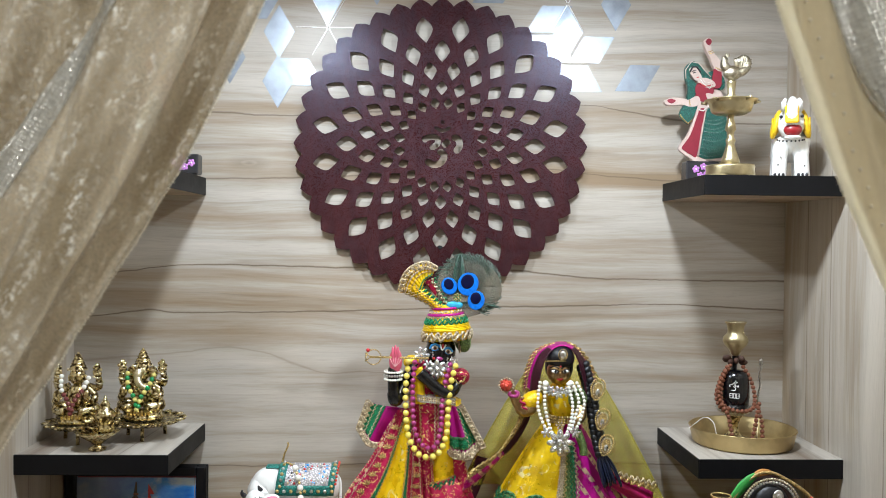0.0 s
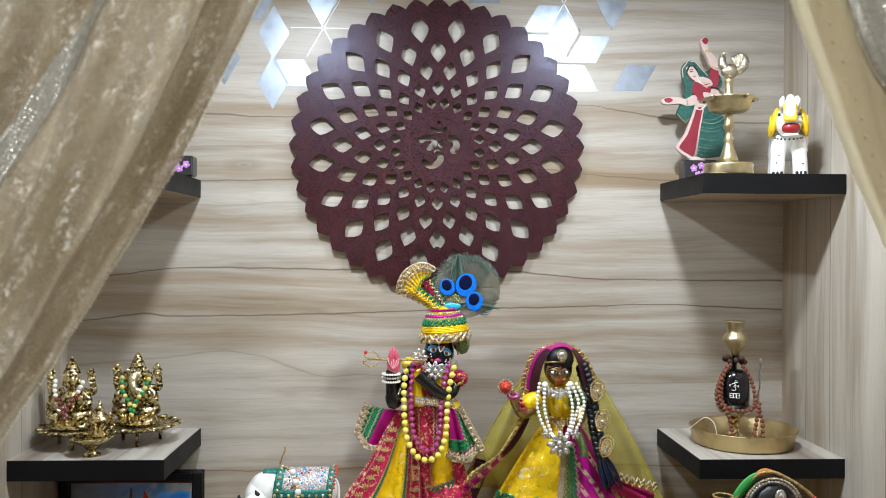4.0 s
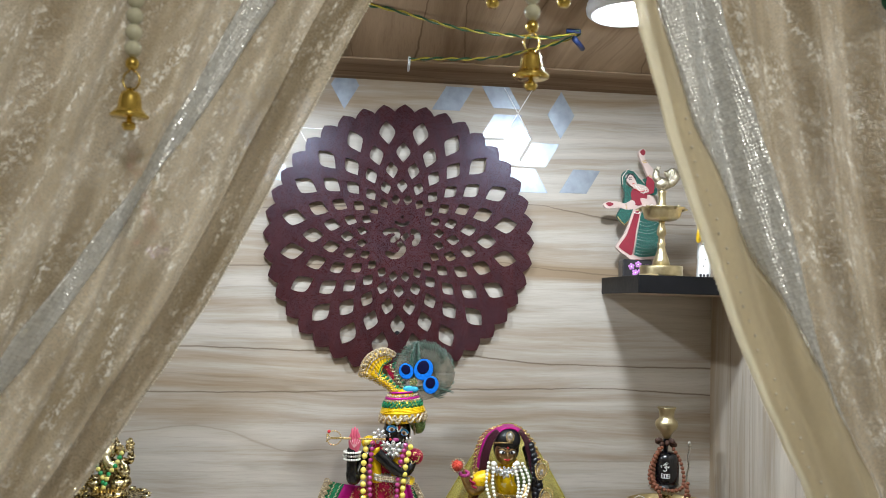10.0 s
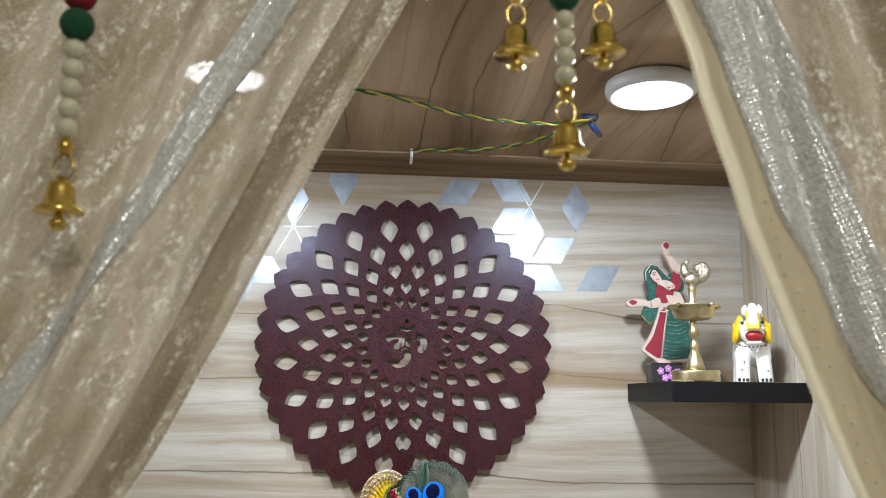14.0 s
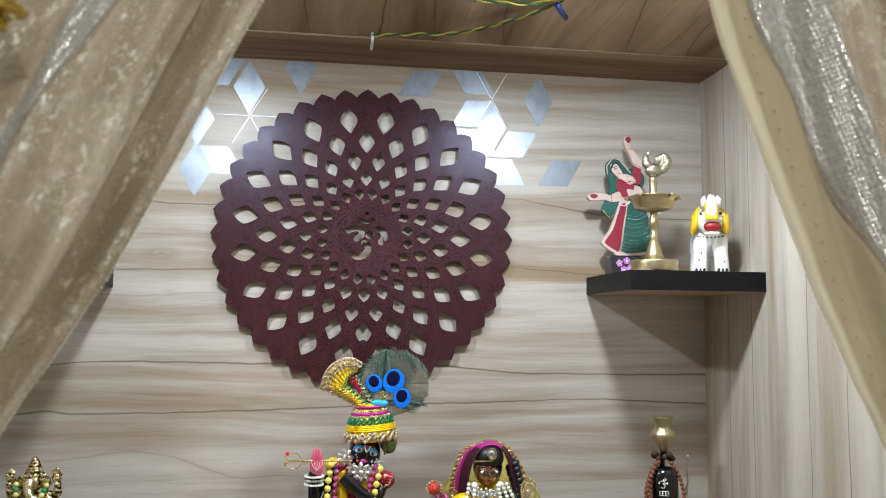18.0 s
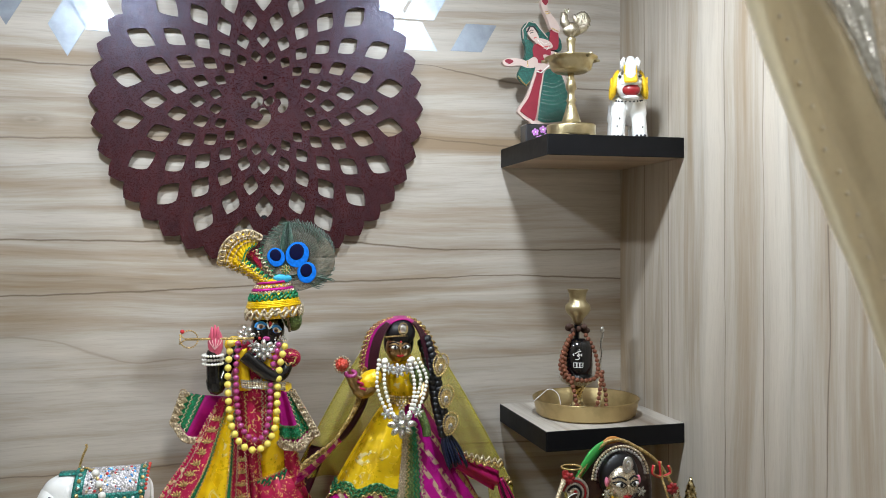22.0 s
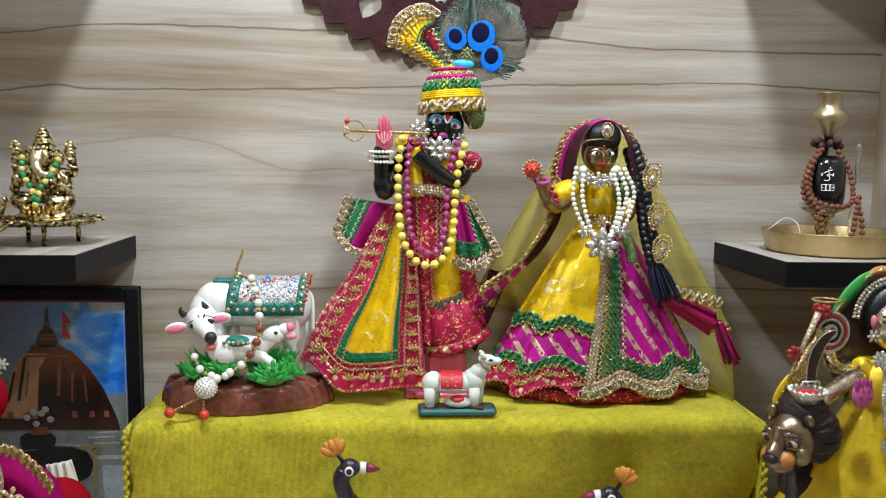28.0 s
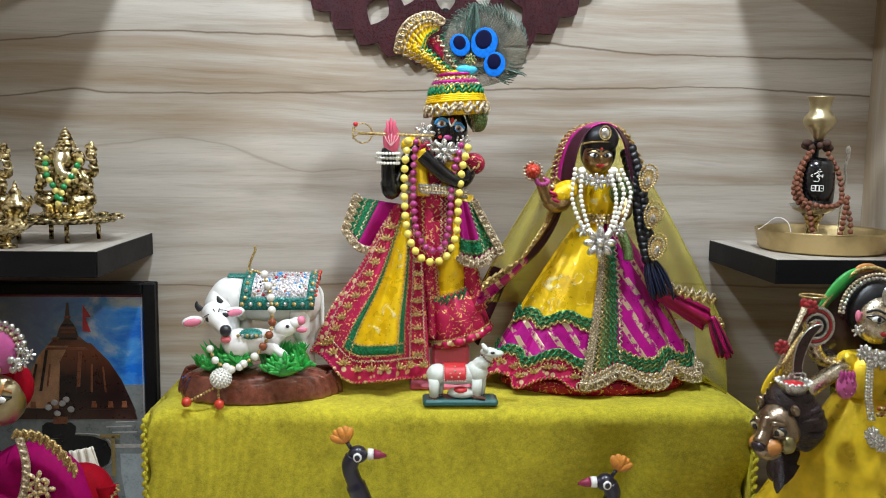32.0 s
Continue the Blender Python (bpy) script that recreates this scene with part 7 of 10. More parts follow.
def oil_lamp():
    x, y, z = 0.4515, 1.1815, SHELF_Z
    L = rest("oil_lamp", (x, y, z), "brass standing oil lamp topped with a small bird", "oil lamp")
    part("base", Shape().lathe([(0.0335, 0.0), (0.0345, 0.003), (0.0335, 0.009), (0.0345, 0.014), (0.0335, 0.0165), (0.026, 0.015), (0.016, 0.017)], POLISHED, seg=40), L)
    part("stem", Shape().lathe([(0.015, 0.016), (0.012, 0.026), (0.0075, 0.040), (0.0055, 0.048), (0.0075, 0.052), (0.005, 0.056), (0.0048, 0.064), (0.0078, 0.068), (0.0065, 0.076), (0.0045, 0.084), (0.005, 0.092)], POLISHED, seg=28), L)
    dish = Shape().lathe([(0.008, 0.089), (0.022, 0.0905), (0.0275, 0.094), (0.0305, 0.103), (0.032, 0.1085), (0.037, 0.1095), (0.0372, 0.1105), (0.031, 0.1105), (0.0285, 0.104), (0.012, 0.099)], POLISHED, seg=40)
    for a in range(0, 360, 72):
        d = Vector((math.cos(radians(a)), math.sin(radians(a)), 0))
        dish.tube([d * 0.034 + Vector((0, 0, 0.1085)), d * 0.043 + Vector((0, 0, 0.1095))], [0.0030, 0.0016], POLISHED, 8)
    part("dish", dish, L, "five-spouted oil dish")
    part("upper_stem", Shape().lathe([(0.008, 0.099), (0.006, 0.112), (0.0075, 0.116), (0.0055, 0.120), (0.0062, 0.134), (0.0072, 0.137), (0.004, 0.140)], POLISHED, seg=24), L)
    b = Shape()
    b.ball((0.001, 0, 0.150), (0.0135, 0.0085, 0.0105), BIRD_BRASS, 16, 12)
    b.tube(smooth_path([(0.010, 0, 0.150), (0.020, 0, 0.156), (0.023, 0, 0.167), (0.016, 0, 0.172), (0.011, 0, 0.166), (0.014, 0, 0.161)], 6), [0.0068] * 6 + [0.006] * 6 + [0.005] * 6 + [0.0042] * 6 + [0.003] * 7, BIRD_BRASS, 10)
    for k in range(9):
        a = radians(-40 + 24 * k)
        b.ball((0.0175 + 0.0085 * math.cos(a), 0, 0.163 + 0.010 * math.sin(a)), (0.0028, 0.0032, 0.0028), BIRD_BRASS, 7, 5)
    for k in range(4):
        b.ball((-0.010 + 0.002 * k, 0, 0.174 + 0.0022 * (k % 2)), (0.0012, 0.0012, 0.0035), BIRD_BRASS, 6, 5)
    b.tube(smooth_path([(-0.006, 0, 0.154), (-0.011, 0, 0.162), (-0.010, 0, 0.169), (-0.014, 0, 0.170)], 6), [0.0066] * 6 + [0.0055] * 6 + [0.0045] * 6 + [0.0015], BIRD_BRASS, 10)
    for k in range(5):
        a = radians(20 + 24 * k)
        b.ball((0.010 + 0.006 * math.cos(a), 0, 0.156 + 0.010 * math.sin(a)), (0.0075, 0.0035, 0.0036), BIRD_BRASS, 8, 6, Matrix.Rotation(-a, 3, "Y"))
    b.ball((0, 0, 0.142), (0.0065, 0.006, 0.004), BIRD_BRASS, 10, 6)
    for k in range(7):
        a = radians(-50 + 26 * k)
        b.tube(smooth_path([(0.012, -0.002, 0.155), (0.016 + 0.007 * math.cos(a), -0.004, 0.160 + 0.007 * math.sin(a)), (0.0175 + 0.012 * math.cos(a), -0.002, 0.163 + 0.014 * math.sin(a))], 4), [0.0022, 0.0022, 0.0021, 0.0020, 0.0019, 0.0017, 0.0014, 0.0010, 0.0005], BIRD_BRASS, 6)
    part("bird", b, L, "cast brass bird finial")


POLISHED = metal("polished_brass", (0.54, 0.46, 0.28), 0.33, (0.26, 0.19, 0.09), 60, 0.12)
oil_lamp()


def elephant():
    x, y, z = 0.545, 1.195, SHELF_Z
    s = Shape()
    V = lambda a, b, c: Vector((x + a * 0.93, y + b, z + c * 1.07))
    YEL = plain("painted_yellow", (0.80, 0.52, 0.015), 0.4, vary=0.1, scale=200)
    s.ball(V(0.004, 0.034, 0.052), (0.027, 0.042, 0.030), WHITE_PT, 20, 14)
    for sx, yy in ((-1, 0.004), (1, 0.004), (-1, 0.062), (1, 0.062)):
        lx = 0.0155 * sx + 0.001
        s.tube(smooth_path([V(lx * 0.8, yy, 0.055), V(lx, yy - 0.003, 0.030), V(lx * 1.12, yy - 0.006, 0.0005)], 6), [0.012] * 6 + [0.0105] * 6 + [0.0098], WHITE_PT, 14)
        for k in range(3):
            s.ball(V(lx * 1.1 + 0.006 * (k - 1), yy - 0.0155, 0.004), (0.0022, 0.0012, 0.0028), DARK_PAINT, 6, 5)
    s.ball(V(0, -0.012, 0.074), (0.0195, 0.020, 0.023), WHITE_PT, 18, 12)
    s.ball(V(0.002, -0.0275, 0.0630), (0.0125, 0.0072, 0.0092), MOUTH_RED, 16, 10)
    s.ball(V(0.002, -0.0265, 0.0725), (0.0150, 0.0075, 0.0060), WHITE_PT, 16, 10)
    s.ball(V(0.002, -0.0255, 0.0535), (0.0115, 0.0070, 0.0034), WHITE_PT, 16, 10)
    s.ball(V(0.002, -0.0295, 0.0595), (0.0050, 0.0034, 0.0016), gum_pink, 12, 6)
    s.tube(smooth_path([V(0, -0.028, 0.074), V(0, -0.034, 0.086), V(0.002, -0.028, 0.100), V(0.001, -0.020, 0.104)], 6), [0.0095] * 6 + [0.008] * 6 + [0.0058] * 6 + [0.0045], WHITE_PT, 12)
    s.box(V(0, -0.0365, 0.083), (0.0185, 0.004, 0.027), YEL, 0.0025, Matrix.Rotation(radians(-14), 3, "X"))
    for sx in (-1, 1):
        ear = Matrix.Rotation(radians(sx * -14), 3, "Y")
        s.ball(V(sx * 0.0215, -0.008, 0.073), (0.0062, 0.014, 0.022), YEL, 16, 12, ear)
        for k in range(5):
            s.tube([V(sx * 0.0225, -0.016 + 0.003 * k, 0.080) + ear @ Vector((sx * 0.004, 0, 0)), V(sx * 0.0225, -0.019 + 0.005 * k, 0.058) + ear @ Vector((sx * 0.004, 0, 0))], 0.0011, YEL, 5)
        s.ball(V(sx * 0.015, -0.0275, 0.081), (0.0024, 0.0016, 0.0024), DARK_PAINT, 6, 5)
        s.tube([V(sx * 0.011, -0.028, 0.088), V(sx * 0.012, -0.034, 0.099), V(sx * 0.009, -0.034, 0.104)], [0.004, 0.0035, 0.002], WHITE_PT, 8)
    s.ball(V(0, -0.010, 0.094), (0.009, 0.009, 0.007), WHITE_PT, 10, 8)
    s.ball(V(-0.001, -0.010, 0.101), (0.0055, 0.0055, 0.0035), WHITE_PT, 10, 8)
    for k in range(9):
        a = radians(-70 + 17.5 * k)
        s.ball(V(0.0205 * math.sin(a), -0.012 - 0.0165 * math.cos(a) * 0.9, 0.052 - 0.004 * math.cos(a)), 0.0014, DARK_PAINT, 6, 5)
    rnd = random.Random(3)
    for k in range(3):
        s.ball(V(0.019 * rnd.choice((-1, 1)) + 0.006 * rnd.uniform(-1, 1), -0.0125, 0.014 + 0.03 * rnd.random()), (0.0012, 0.0012, 0.0014), DARK_PAINT, 5, 4)
    c = Vector((x, y, 0))
    m = Matrix.Rotation(radians(-21), 3, "Z")
    s.v = [tuple(m @ (Vector(p) - c) + c) for p in s.v]
    solid("figurine", s, "white painted elephant figurine with yellow ears and open red mouth", "figurine")


MOUTH_RED = gloss("mouth_red", (0.28, 0.008, 0.012), 0.25)
gum_pink = gloss("gum_pink", (0.62, 0.12, 0.14), 0.3)
elephant()


# ---- lower shelf with the two seated brass deities ----
def seated(x, y, z, h, trunk):
    """A small seated brass deity with four arms; h: height."""
    s = Shape()
    k = h / 0.118
    V = lambda a, b, c: Vector((x + a * k, y + b * k, z + c * k))
    s.lathe([(0.031 * k, 0), (0.034 * k, 0.003 * k), (0.032 * k, 0.007 * k), (0.029 * k, 0.010 * k), (0.031 * k, 0.014 * k), (0.028 * k, 0.018 * k)], ANTIQUE, (x, y, z), 30, Matrix.Diagonal((1.08, 0.78, 1)).to_3x3(), 0.03, 14)
    for sx in (-1, 1):
        s.tube(smooth_path([V(sx * 0.010, 0.004, 0.026), V(sx * 0.032, -0.008, 0.026), V(sx * 0.010, -0.024, 0.022)], 6), [0.011 * k] * 6 + [0.010 * k] * 6 + [0.007 * k], ANTIQUE, 12)
        s.tube(smooth_path([V(sx * 0.016, 0, 0.062), V(sx * 0.030, -0.004, 0.050), V(sx * 0.033, -0.014, 0.040), V(sx * 0.026, -0.024, 0.046)], 6), 0.0058 * k, ANTIQUE, 10)
        s.ball(V(sx * 0.025, -0.026, 0.052), (0.0065 * k, 0.0035 * k, 0.009 * k), ANTIQUE, 10, 8)
        s.tube(smooth_path([V(sx * 0.016, 0.004, 0.064), V(sx * 0.034, 0.004, 0.060), V(sx * 0.036, 0, 0.074), V(sx * 0.034, -0.002, 0.084)], 6), 0.0055 * k, ANTIQUE, 10)
        for j in range(4):
            s.ball(V(sx * 0.034, -0.002, 0.086 + 0.0045 * j), ((0.008 - 0.0012 * j) * k,) * 2 + (0.0045 * k,), ANTIQUE, 8, 6)
        for j in range(5):
            s.ball(V(sx * (0.034 + 0.006 * math.cos(j * 1.25)), -0.004, 0.093 + 0.006 * math.sin(j * 1.25)), 0.0032 * k, ANTIQUE, 6, 5)
    s.ball(V(0, 0, 0.044), (0.020 * k, 0.017 * k, 0.024 * k), ANTIQUE, 18, 12)
    s.ball(V(0, -0.002, 0.081), (0.0135 * k, 0.0135 * k, 0.0155 * k), ANTIQUE, 16, 12)
    for j in range(6):
        s.lathe([((0.0145 - 0.0019 * j) * k, 0), ((0.0155 - 0.002 * j) * k, 0.0022 * k), ((0.0130 - 0.002 * j) * k, 0.0048 * k)], ANTIQUE, V(0, 0, 0.092 + 0.0046 * j), 16)
    s.ball(V(0, 0, 0.121), 0.0022 * k, ANTIQUE, 8, 6)
    if trunk:
        s.tube(smooth_path([V(-0.001, -0.014, 0.086), V(-0.002, -0.021, 0.074), V(0.004, -0.025, 0.062), V(0.014, -0.024, 0.059), V(0.019, -0.021, 0.064)], 6), [0.0075 * k] * 6 + [0.0062 * k] * 6 + [0.0050 * k] * 6 + [0.0036 * k] * 7, BRASS_PALE, 10)
        for sx in (-1, 1):
            s.ball(V(sx * 0.018, -0.003, 0.080), (0.0085 * k, 0.003 * k, 0.0115 * k), ANTIQUE, 10, 8)
    else:
        s.ball(V(0, -0.0155, 0.080), (0.002 * k, 0.002 * k, 0.004 * k), ANTIQUE, 6, 5)
        for sx in (-1, 1):
            s.ball(V(sx * 0.0045, -0.0140, 0.083), (0.003 * k, 0.0012 * k, 0.0014 * k), BRASS, 6, 5)
            s.ball(V(sx * 0.014, -0.002, 0.078), (0.003 * k, 0.003 * k, 0.006 * k), ANTIQUE, 6, 5)
    for sx in (-1, 1):
        for q, r in ((V(sx * 0.031, -0.010, 0.044), 0.0068), (V(sx * 0.036, 0.0, 0.070), 0.0066), (V(sx * 0.020, -0.018, 0.026), 0.0102), (V(sx * 0.033, -0.003, 0.080), 0.0062)):
            s.tube([q + Vector((r * k * math.cos(a), r * k * math.sin(a), 0.0015 * k * math.sin(2 * a))) for a in [j * math.pi / 8 for j in range(16)]], 0.0012 * k, BRASS_PALE, 6, True)
    for j in range(11):
        a = radians(-90 + 18 * j)
        s.ball(V(0.0165 * math.sin(a), -0.0150 * math.cos(a) - 0.002, 0.093), 0.0017 * k, BRASS_PALE, 6, 5)
        s.ball(V(0.0310 * math.sin(a), -0.0235 * math.cos(a), 0.004), (0.0030 * k, 0.0026 * k, 0.0030 * k), BRASS_PALE, 6, 5)
    for j in range(7):
        s.ball(V(-0.018 + 0.006 * j, -0.024, 0.014), (0.0028 * k, 0.0022 * k, 0.005 * k), BRASS, 6, 5)
    solid("statue", s, "small brass seated deity with a trunk and four arms" if trunk else "small brass seated goddess with four raised arms", "statue", "brass shelf deities")


BRASS_PALE = metal("pale_rubbed_brass", (0.86, 0.78, 0.55), 0.24, (0.50, 0.38, 0.18), 160, 0.3)
TRAY_Z = 0.9755
GX, GY = -0.4135, 1.262
LX, LY = -0.4985, 1.232
seated(GX, GY, TRAY_Z, 0.103, True)
seated(LX, LY, TRAY_Z, 0.100, False)
GREEN_BEAD = gloss("green_bead", (0.01, 0.24, 0.07), 0.15)
MAROON_BEAD = gloss("maroon_bead", (0.16, 0.03, 0.03), 0.2)
CREAM_BEAD = gloss("cream_bead", (0.66, 0.56, 0.16), 0.2)
for cx, cy, ma, mb, lab in ((GX, GY, GREEN_BEAD, CREAM_BEAD, "short string of green and cream beads on the brass deity"), (LX, LY, MAROON_BEAD, PEARL, "short string of maroon and white beads on the brass goddess")):
    pick = (lambda k, a=ma, b=mb: (0.0037, a if k % 2 else b)) if ma is GREEN_BEAD else (lambda k, a=ma, b=mb: (0.0035, b if (k < 4 or k > 13) else a))
    garland("bead_necklace", [(cx - 0.019, cy - 0.012, TRAY_Z + 0.070), (cx - 0.015, cy - 0.022, TRAY_Z + 0.052), (cx - 0.004, cy - 0.027, TRAY_Z + 0.036), (cx + 0.001, cy - 0.029, TRAY_Z + 0.018), (cx + 0.005, cy - 0.027, TRAY_Z + 0.036), (cx + 0.015, cy - 0.022, TRAY_Z + 0.052), (cx + 0.020, cy - 0.012, TRAY_Z + 0.068)], 0.0037, ma, lab, 0.95, pick)


def brass_tray():
    t = rest("tray", (-0.455, 1.235, 0.949), "antique brass leaf-shaped tray on short legs with an oil cup", "tray")
    for cx, cy, r in ((GX + 0.006, GY - 0.006, 0.052), (LX + 0.006, LY + 0.002, 0.048)):
        under("plate", Shape().lathe([(r * 0.3, -0.005), (r * 0.9, -0.004), (r, 0.001), (r * 1.02, 0.0025), (r * 0.95, -0.0005), (r * 0.4, -0.002)], ANTIQUE, (cx, cy, TRAY_Z), 72, None, 0.05, 16), t)
        leaf = Shape()
        for k in range(26):
            a = 2 * math.pi * k / 26
            leaf.ball((cx + r * 1.04 * math.cos(a), cy + r * 1.04 * math.sin(a), TRAY_Z + 0.001 + 0.0015 * (k % 2)), (0.0070, 0.0042, 0.0020), ANTIQUE, 8, 6, Matrix.Rotation(a + 0.5 * (-1) ** k, 3, "Z"))
        under("leaf_border", leaf, t, "row of cast brass leaves round the plate")
        for a in (40, 160, 280):
            under("leg", Shape().tube([(cx + 0.03 * math.cos(radians(a)), cy + 0.03 * math.sin(radians(a)), TRAY_Z - 0.003), (cx + 0.031 * math.cos(radians(a)), cy + 0.031 * math.sin(radians(a)), 0.9492)], 0.0028, ANTIQUE, 8), t)
    under("bridge", Shape().box((-0.455, 1.240, TRAY_Z - 0.004), (0.06, 0.03, 0.004), ANTIQUE, 0.001), t)
    cx, cy = -0.4490, 1.178
    under("oil_cup", Shape().lathe([(0.006, -0.012), (0.010, -0.008), (0.024, 0.002), (0.029, 0.007), (0.027, 0.0065), (0.018, 0.001), (0.006, -0.003)], ANTIQUE, (cx, cy, TRAY_Z - 0.006), 54, None, 0.07, 18), t, "fluted brass oil cup")
    under("cup_foot", Shape().lathe([(0.012, 0), (0.012, 0.003), (0.005, 0.006), (0.006, 0.012)], ANTIQUE, (cx, cy, 0.9492), 24), t)
    under("arm", Shape().tube([(cx, cy + 0.02, TRAY_Z - 0.004), (-0.455, 1.235, TRAY_Z - 0.004)], 0.004, ANTIQUE, 8), t)
    s = Shape()
    b = Vector((-0.4475, 1.202, TRAY_Z - 0.004))
    s.lathe([(0.013, 0), (0.014, 0.004), (0.010, 0.008), (0.013, 0.014), (0.016, 0.022), (0.012, 0.028), (0.006, 0.033), (0.007, 0.037), (0.003, 0.043), (0.001, 0.050)], ANTIQUE, b, 20, None, 0.06, 7)
    for sx in (-1, 1):
        s.tube([b + Vector((sx * 0.010, 0, 0.020)), b + Vector((sx * 0.019, -0.002, 0.026)), b + Vector((sx * 0.016, -0.003, 0.033))], 0.003, ANTIQUE, 8)
    solid("statue", s, "tiny cast brass figure between the two deities", "statue", "brass shelf deities")


brass_tray()

# ---- lower shelf with the black stone on its brass stand ----
THALI = metal("worn_brass_plate", (0.62, 0.48, 0.24), 0.36, (0.22, 0.15, 0.06), 30, 0.15)
PX, PY, PZ = 0.4995, 1.243, 0.9458
plate = rest("brass_plate", (PX, PY, PZ), "wide worn brass plate with an upright rim on the shelf", "plate")
part("plate", Shape().lathe([(0.0695, 0.0), (0.0730, 0.003), (0.0775, 0.024), (0.0788, 0.0250), (0.0775, 0.0262), (0.0758, 0.025), (0.0715, 0.004), (0.02, 0.003)], THALI, seg=72), plate)


def black_stone():
    x, y, z = 0.4845, 1.238, PZ + 0.0035
    s = rest("shrine_stone", (x, y, z), "rounded black stone on a small brass stand in the plate", "stone")
    part("stand", Shape().lathe([(0.030, 0), (0.031, 0.003), (0.018, 0.007), (0.008, 0.014), (0.006, 0.026), (0.010, 0.036), (0.014, 0.042)], ANTIQUE, seg=28), s, "brass stand")
    part("basin", Shape().lathe([(0.010, 0.040), (0.024, 0.047), (0.028, 0.053), (0.026, 0.054), (0.012, 0.050)], SILVER, seg=36), s, "silvery basin")
    part("stone", Shape().lathe([(0.0175, 0.052), (0.0212, 0.056), (0.0222, 0.070), (0.0219, 0.086), (0.0208, 0.098), (0.0182, 0.1055), (0.012, 0.1092), (0.002, 0.1105)], BLACK_SKIN, seg=36), s, "glossy black stone")
    W = WHITE_LINE
    o = Vector((0, -0.0224, 0.086))
    m = Shape()
    for pts in ([(-4.5, 4), (-1, 6), (1, 3.5), (-1.5, 1.5), (1.5, -1), (0, -4.5), (-4.5, -4)], [(0.5, 1), (3, 2.5), (5, 0.5), (5, 4)], [(-1, 8), (1.5, 6.8), (4, 8)], [(-6, 1), (-7.5, 2.5), (-6, 4)]):
        m.tube(smooth_path([o + Vector((a * 0.001, 0.00005 * a * a / 2, b * 0.001)) for a, b in pts], 6), 0.0006, W, 6)
    m.ball(o + Vector((0.0015, -0.0002, 0.0098)), 0.0009, W, 6, 5)
    part("sign", m, s, "white painted sacred sign")
    n = Shape()
    for cx in (-0.0042, 0.0, 0.0042):
        n.tube([o + Vector((cx + 0.0026 * math.cos(a), 22.0 * (cx + 0.0026 * math.cos(a)) ** 2 - 0.0002, -0.0125 + (0.0032 if abs(math.sin(a)) > 0.2 else 0.001) * (1 if math.sin(a) > 0 else -1))) for a in [k * math.pi / 8 for k in range(16)]], 0.0005, W, 5, True)
    n.tube([o + Vector((-0.007, 0.001, -0.0125)), o + Vector((0.007, 0.001, -0.0125))], 0.0005, W, 5)
    part("pattern", n, s, "small white looped pattern")
    part("back_post", Shape().tube(smooth_path([(0, 0.024, 0.004), (0, 0.026, 0.08), (0.0, 0.018, 0.116), (0.001, 0.004, 0.133)], 6), 0.0045, DARK_PAINT, 8), s)
    p = Shape().lathe([(0.004, 0.130), (0.007, 0.134), (0.0095, 0.140), (0.0165, 0.147), (0.0190, 0.153), (0.0180, 0.159), (0.0130, 0.164), (0.0118, 0.168), (0.0128, 0.176), (0.0155, 0.1812), (0.0160, 0.1825), (0.0135, 0.182)], POLISHED, (0.001, 0.004, 0), 36)
    part("water_pot", p, s, "small polished brass water pot")
    lf = Shape()
    for k in range(9):
        a = 2 * math.pi * k / 9
        lf.ball((0.012 * math.cos(a), 0.008 * math.sin(a) + 0.004, 0.121 + 0.003 * (k % 3)), (0.007, 0.0035, 0.005), BROWN_LEAF, 7, 5, Matrix.Rotation(a, 3, "Z"))
    part("dried_petals", lf, s, "dark dried petals")
    s.rotation_euler = (0, 0, radians(-20))
    return s


BROWN_LEAF = plain("dried_petal", (0.055, 0.022, 0.012), 0.7, vary=0.4, scale=150, relief=0.6)
black_stone()
SEED = plain("brown_seed_bead", (0.20, 0.065, 0.030), 0.6, vary=0.35, scale=500, relief=0.9, dist=0.0012)
bx, by, bz = 0.4845, 1.238, PZ
garland("prayer_beads", [(bx - 0.0084, by - 0.004, bz + 0.120), (bx - 0.0202, by - 0.010, bz + 0.104), (bx - 0.0260, by - 0.014, bz + 0.080), (bx - 0.0244, by - 0.022, bz + 0.064), (bx - 0.0118, by - 0.029, bz + 0.057), (bx + 0.0050, by - 0.030, bz + 0.056), (bx + 0.0185, by - 0.026, bz + 0.060), (bx + 0.0252, by - 0.016, bz + 0.074), (bx + 0.0218, by - 0.010, bz + 0.098), (bx + 0.0118, by - 0.004, bz + 0.118)], 0.0033, SEED, "string of brown seed prayer beads looped over the black stone", 0.98)
garland("prayer_beads", [(bx - 0.0185, by - 0.012, bz + 0.112), (bx - 0.0294, by - 0.014, bz + 0.086), (bx - 0.0277, by - 0.022, bz + 0.066), (bx - 0.0202, by - 0.030, bz + 0.050), (bx - 0.0151, by - 0.034, bz + 0.020), (bx - 0.0067, by - 0.036, bz + 0.010), (bx + 0.0101, by - 0.038, bz + 0.014), (bx + 0.0168, by - 0.036, bz + 0.028), (bx + 0.0218, by - 0.032, bz + 0.048), (bx + 0.0286, by - 0.024, bz + 0.066)], 0.0033, SEED, "string of brown seed prayer beads hanging into the plate", 0.98)
garland("prayer_beads", [(bx - 0.0134, by - 0.006, bz + 0.118), (bx - 0.0244, by - 0.008, bz + 0.100), (bx - 0.0311, by - 0.010, bz + 0.078), (bx - 0.0286, by - 0.014, bz + 0.062), (bx - 0.0185, by - 0.022, bz + 0.052)], 0.0033, SEED, "brown seed prayer beads piled beside the black stone", 0.98)
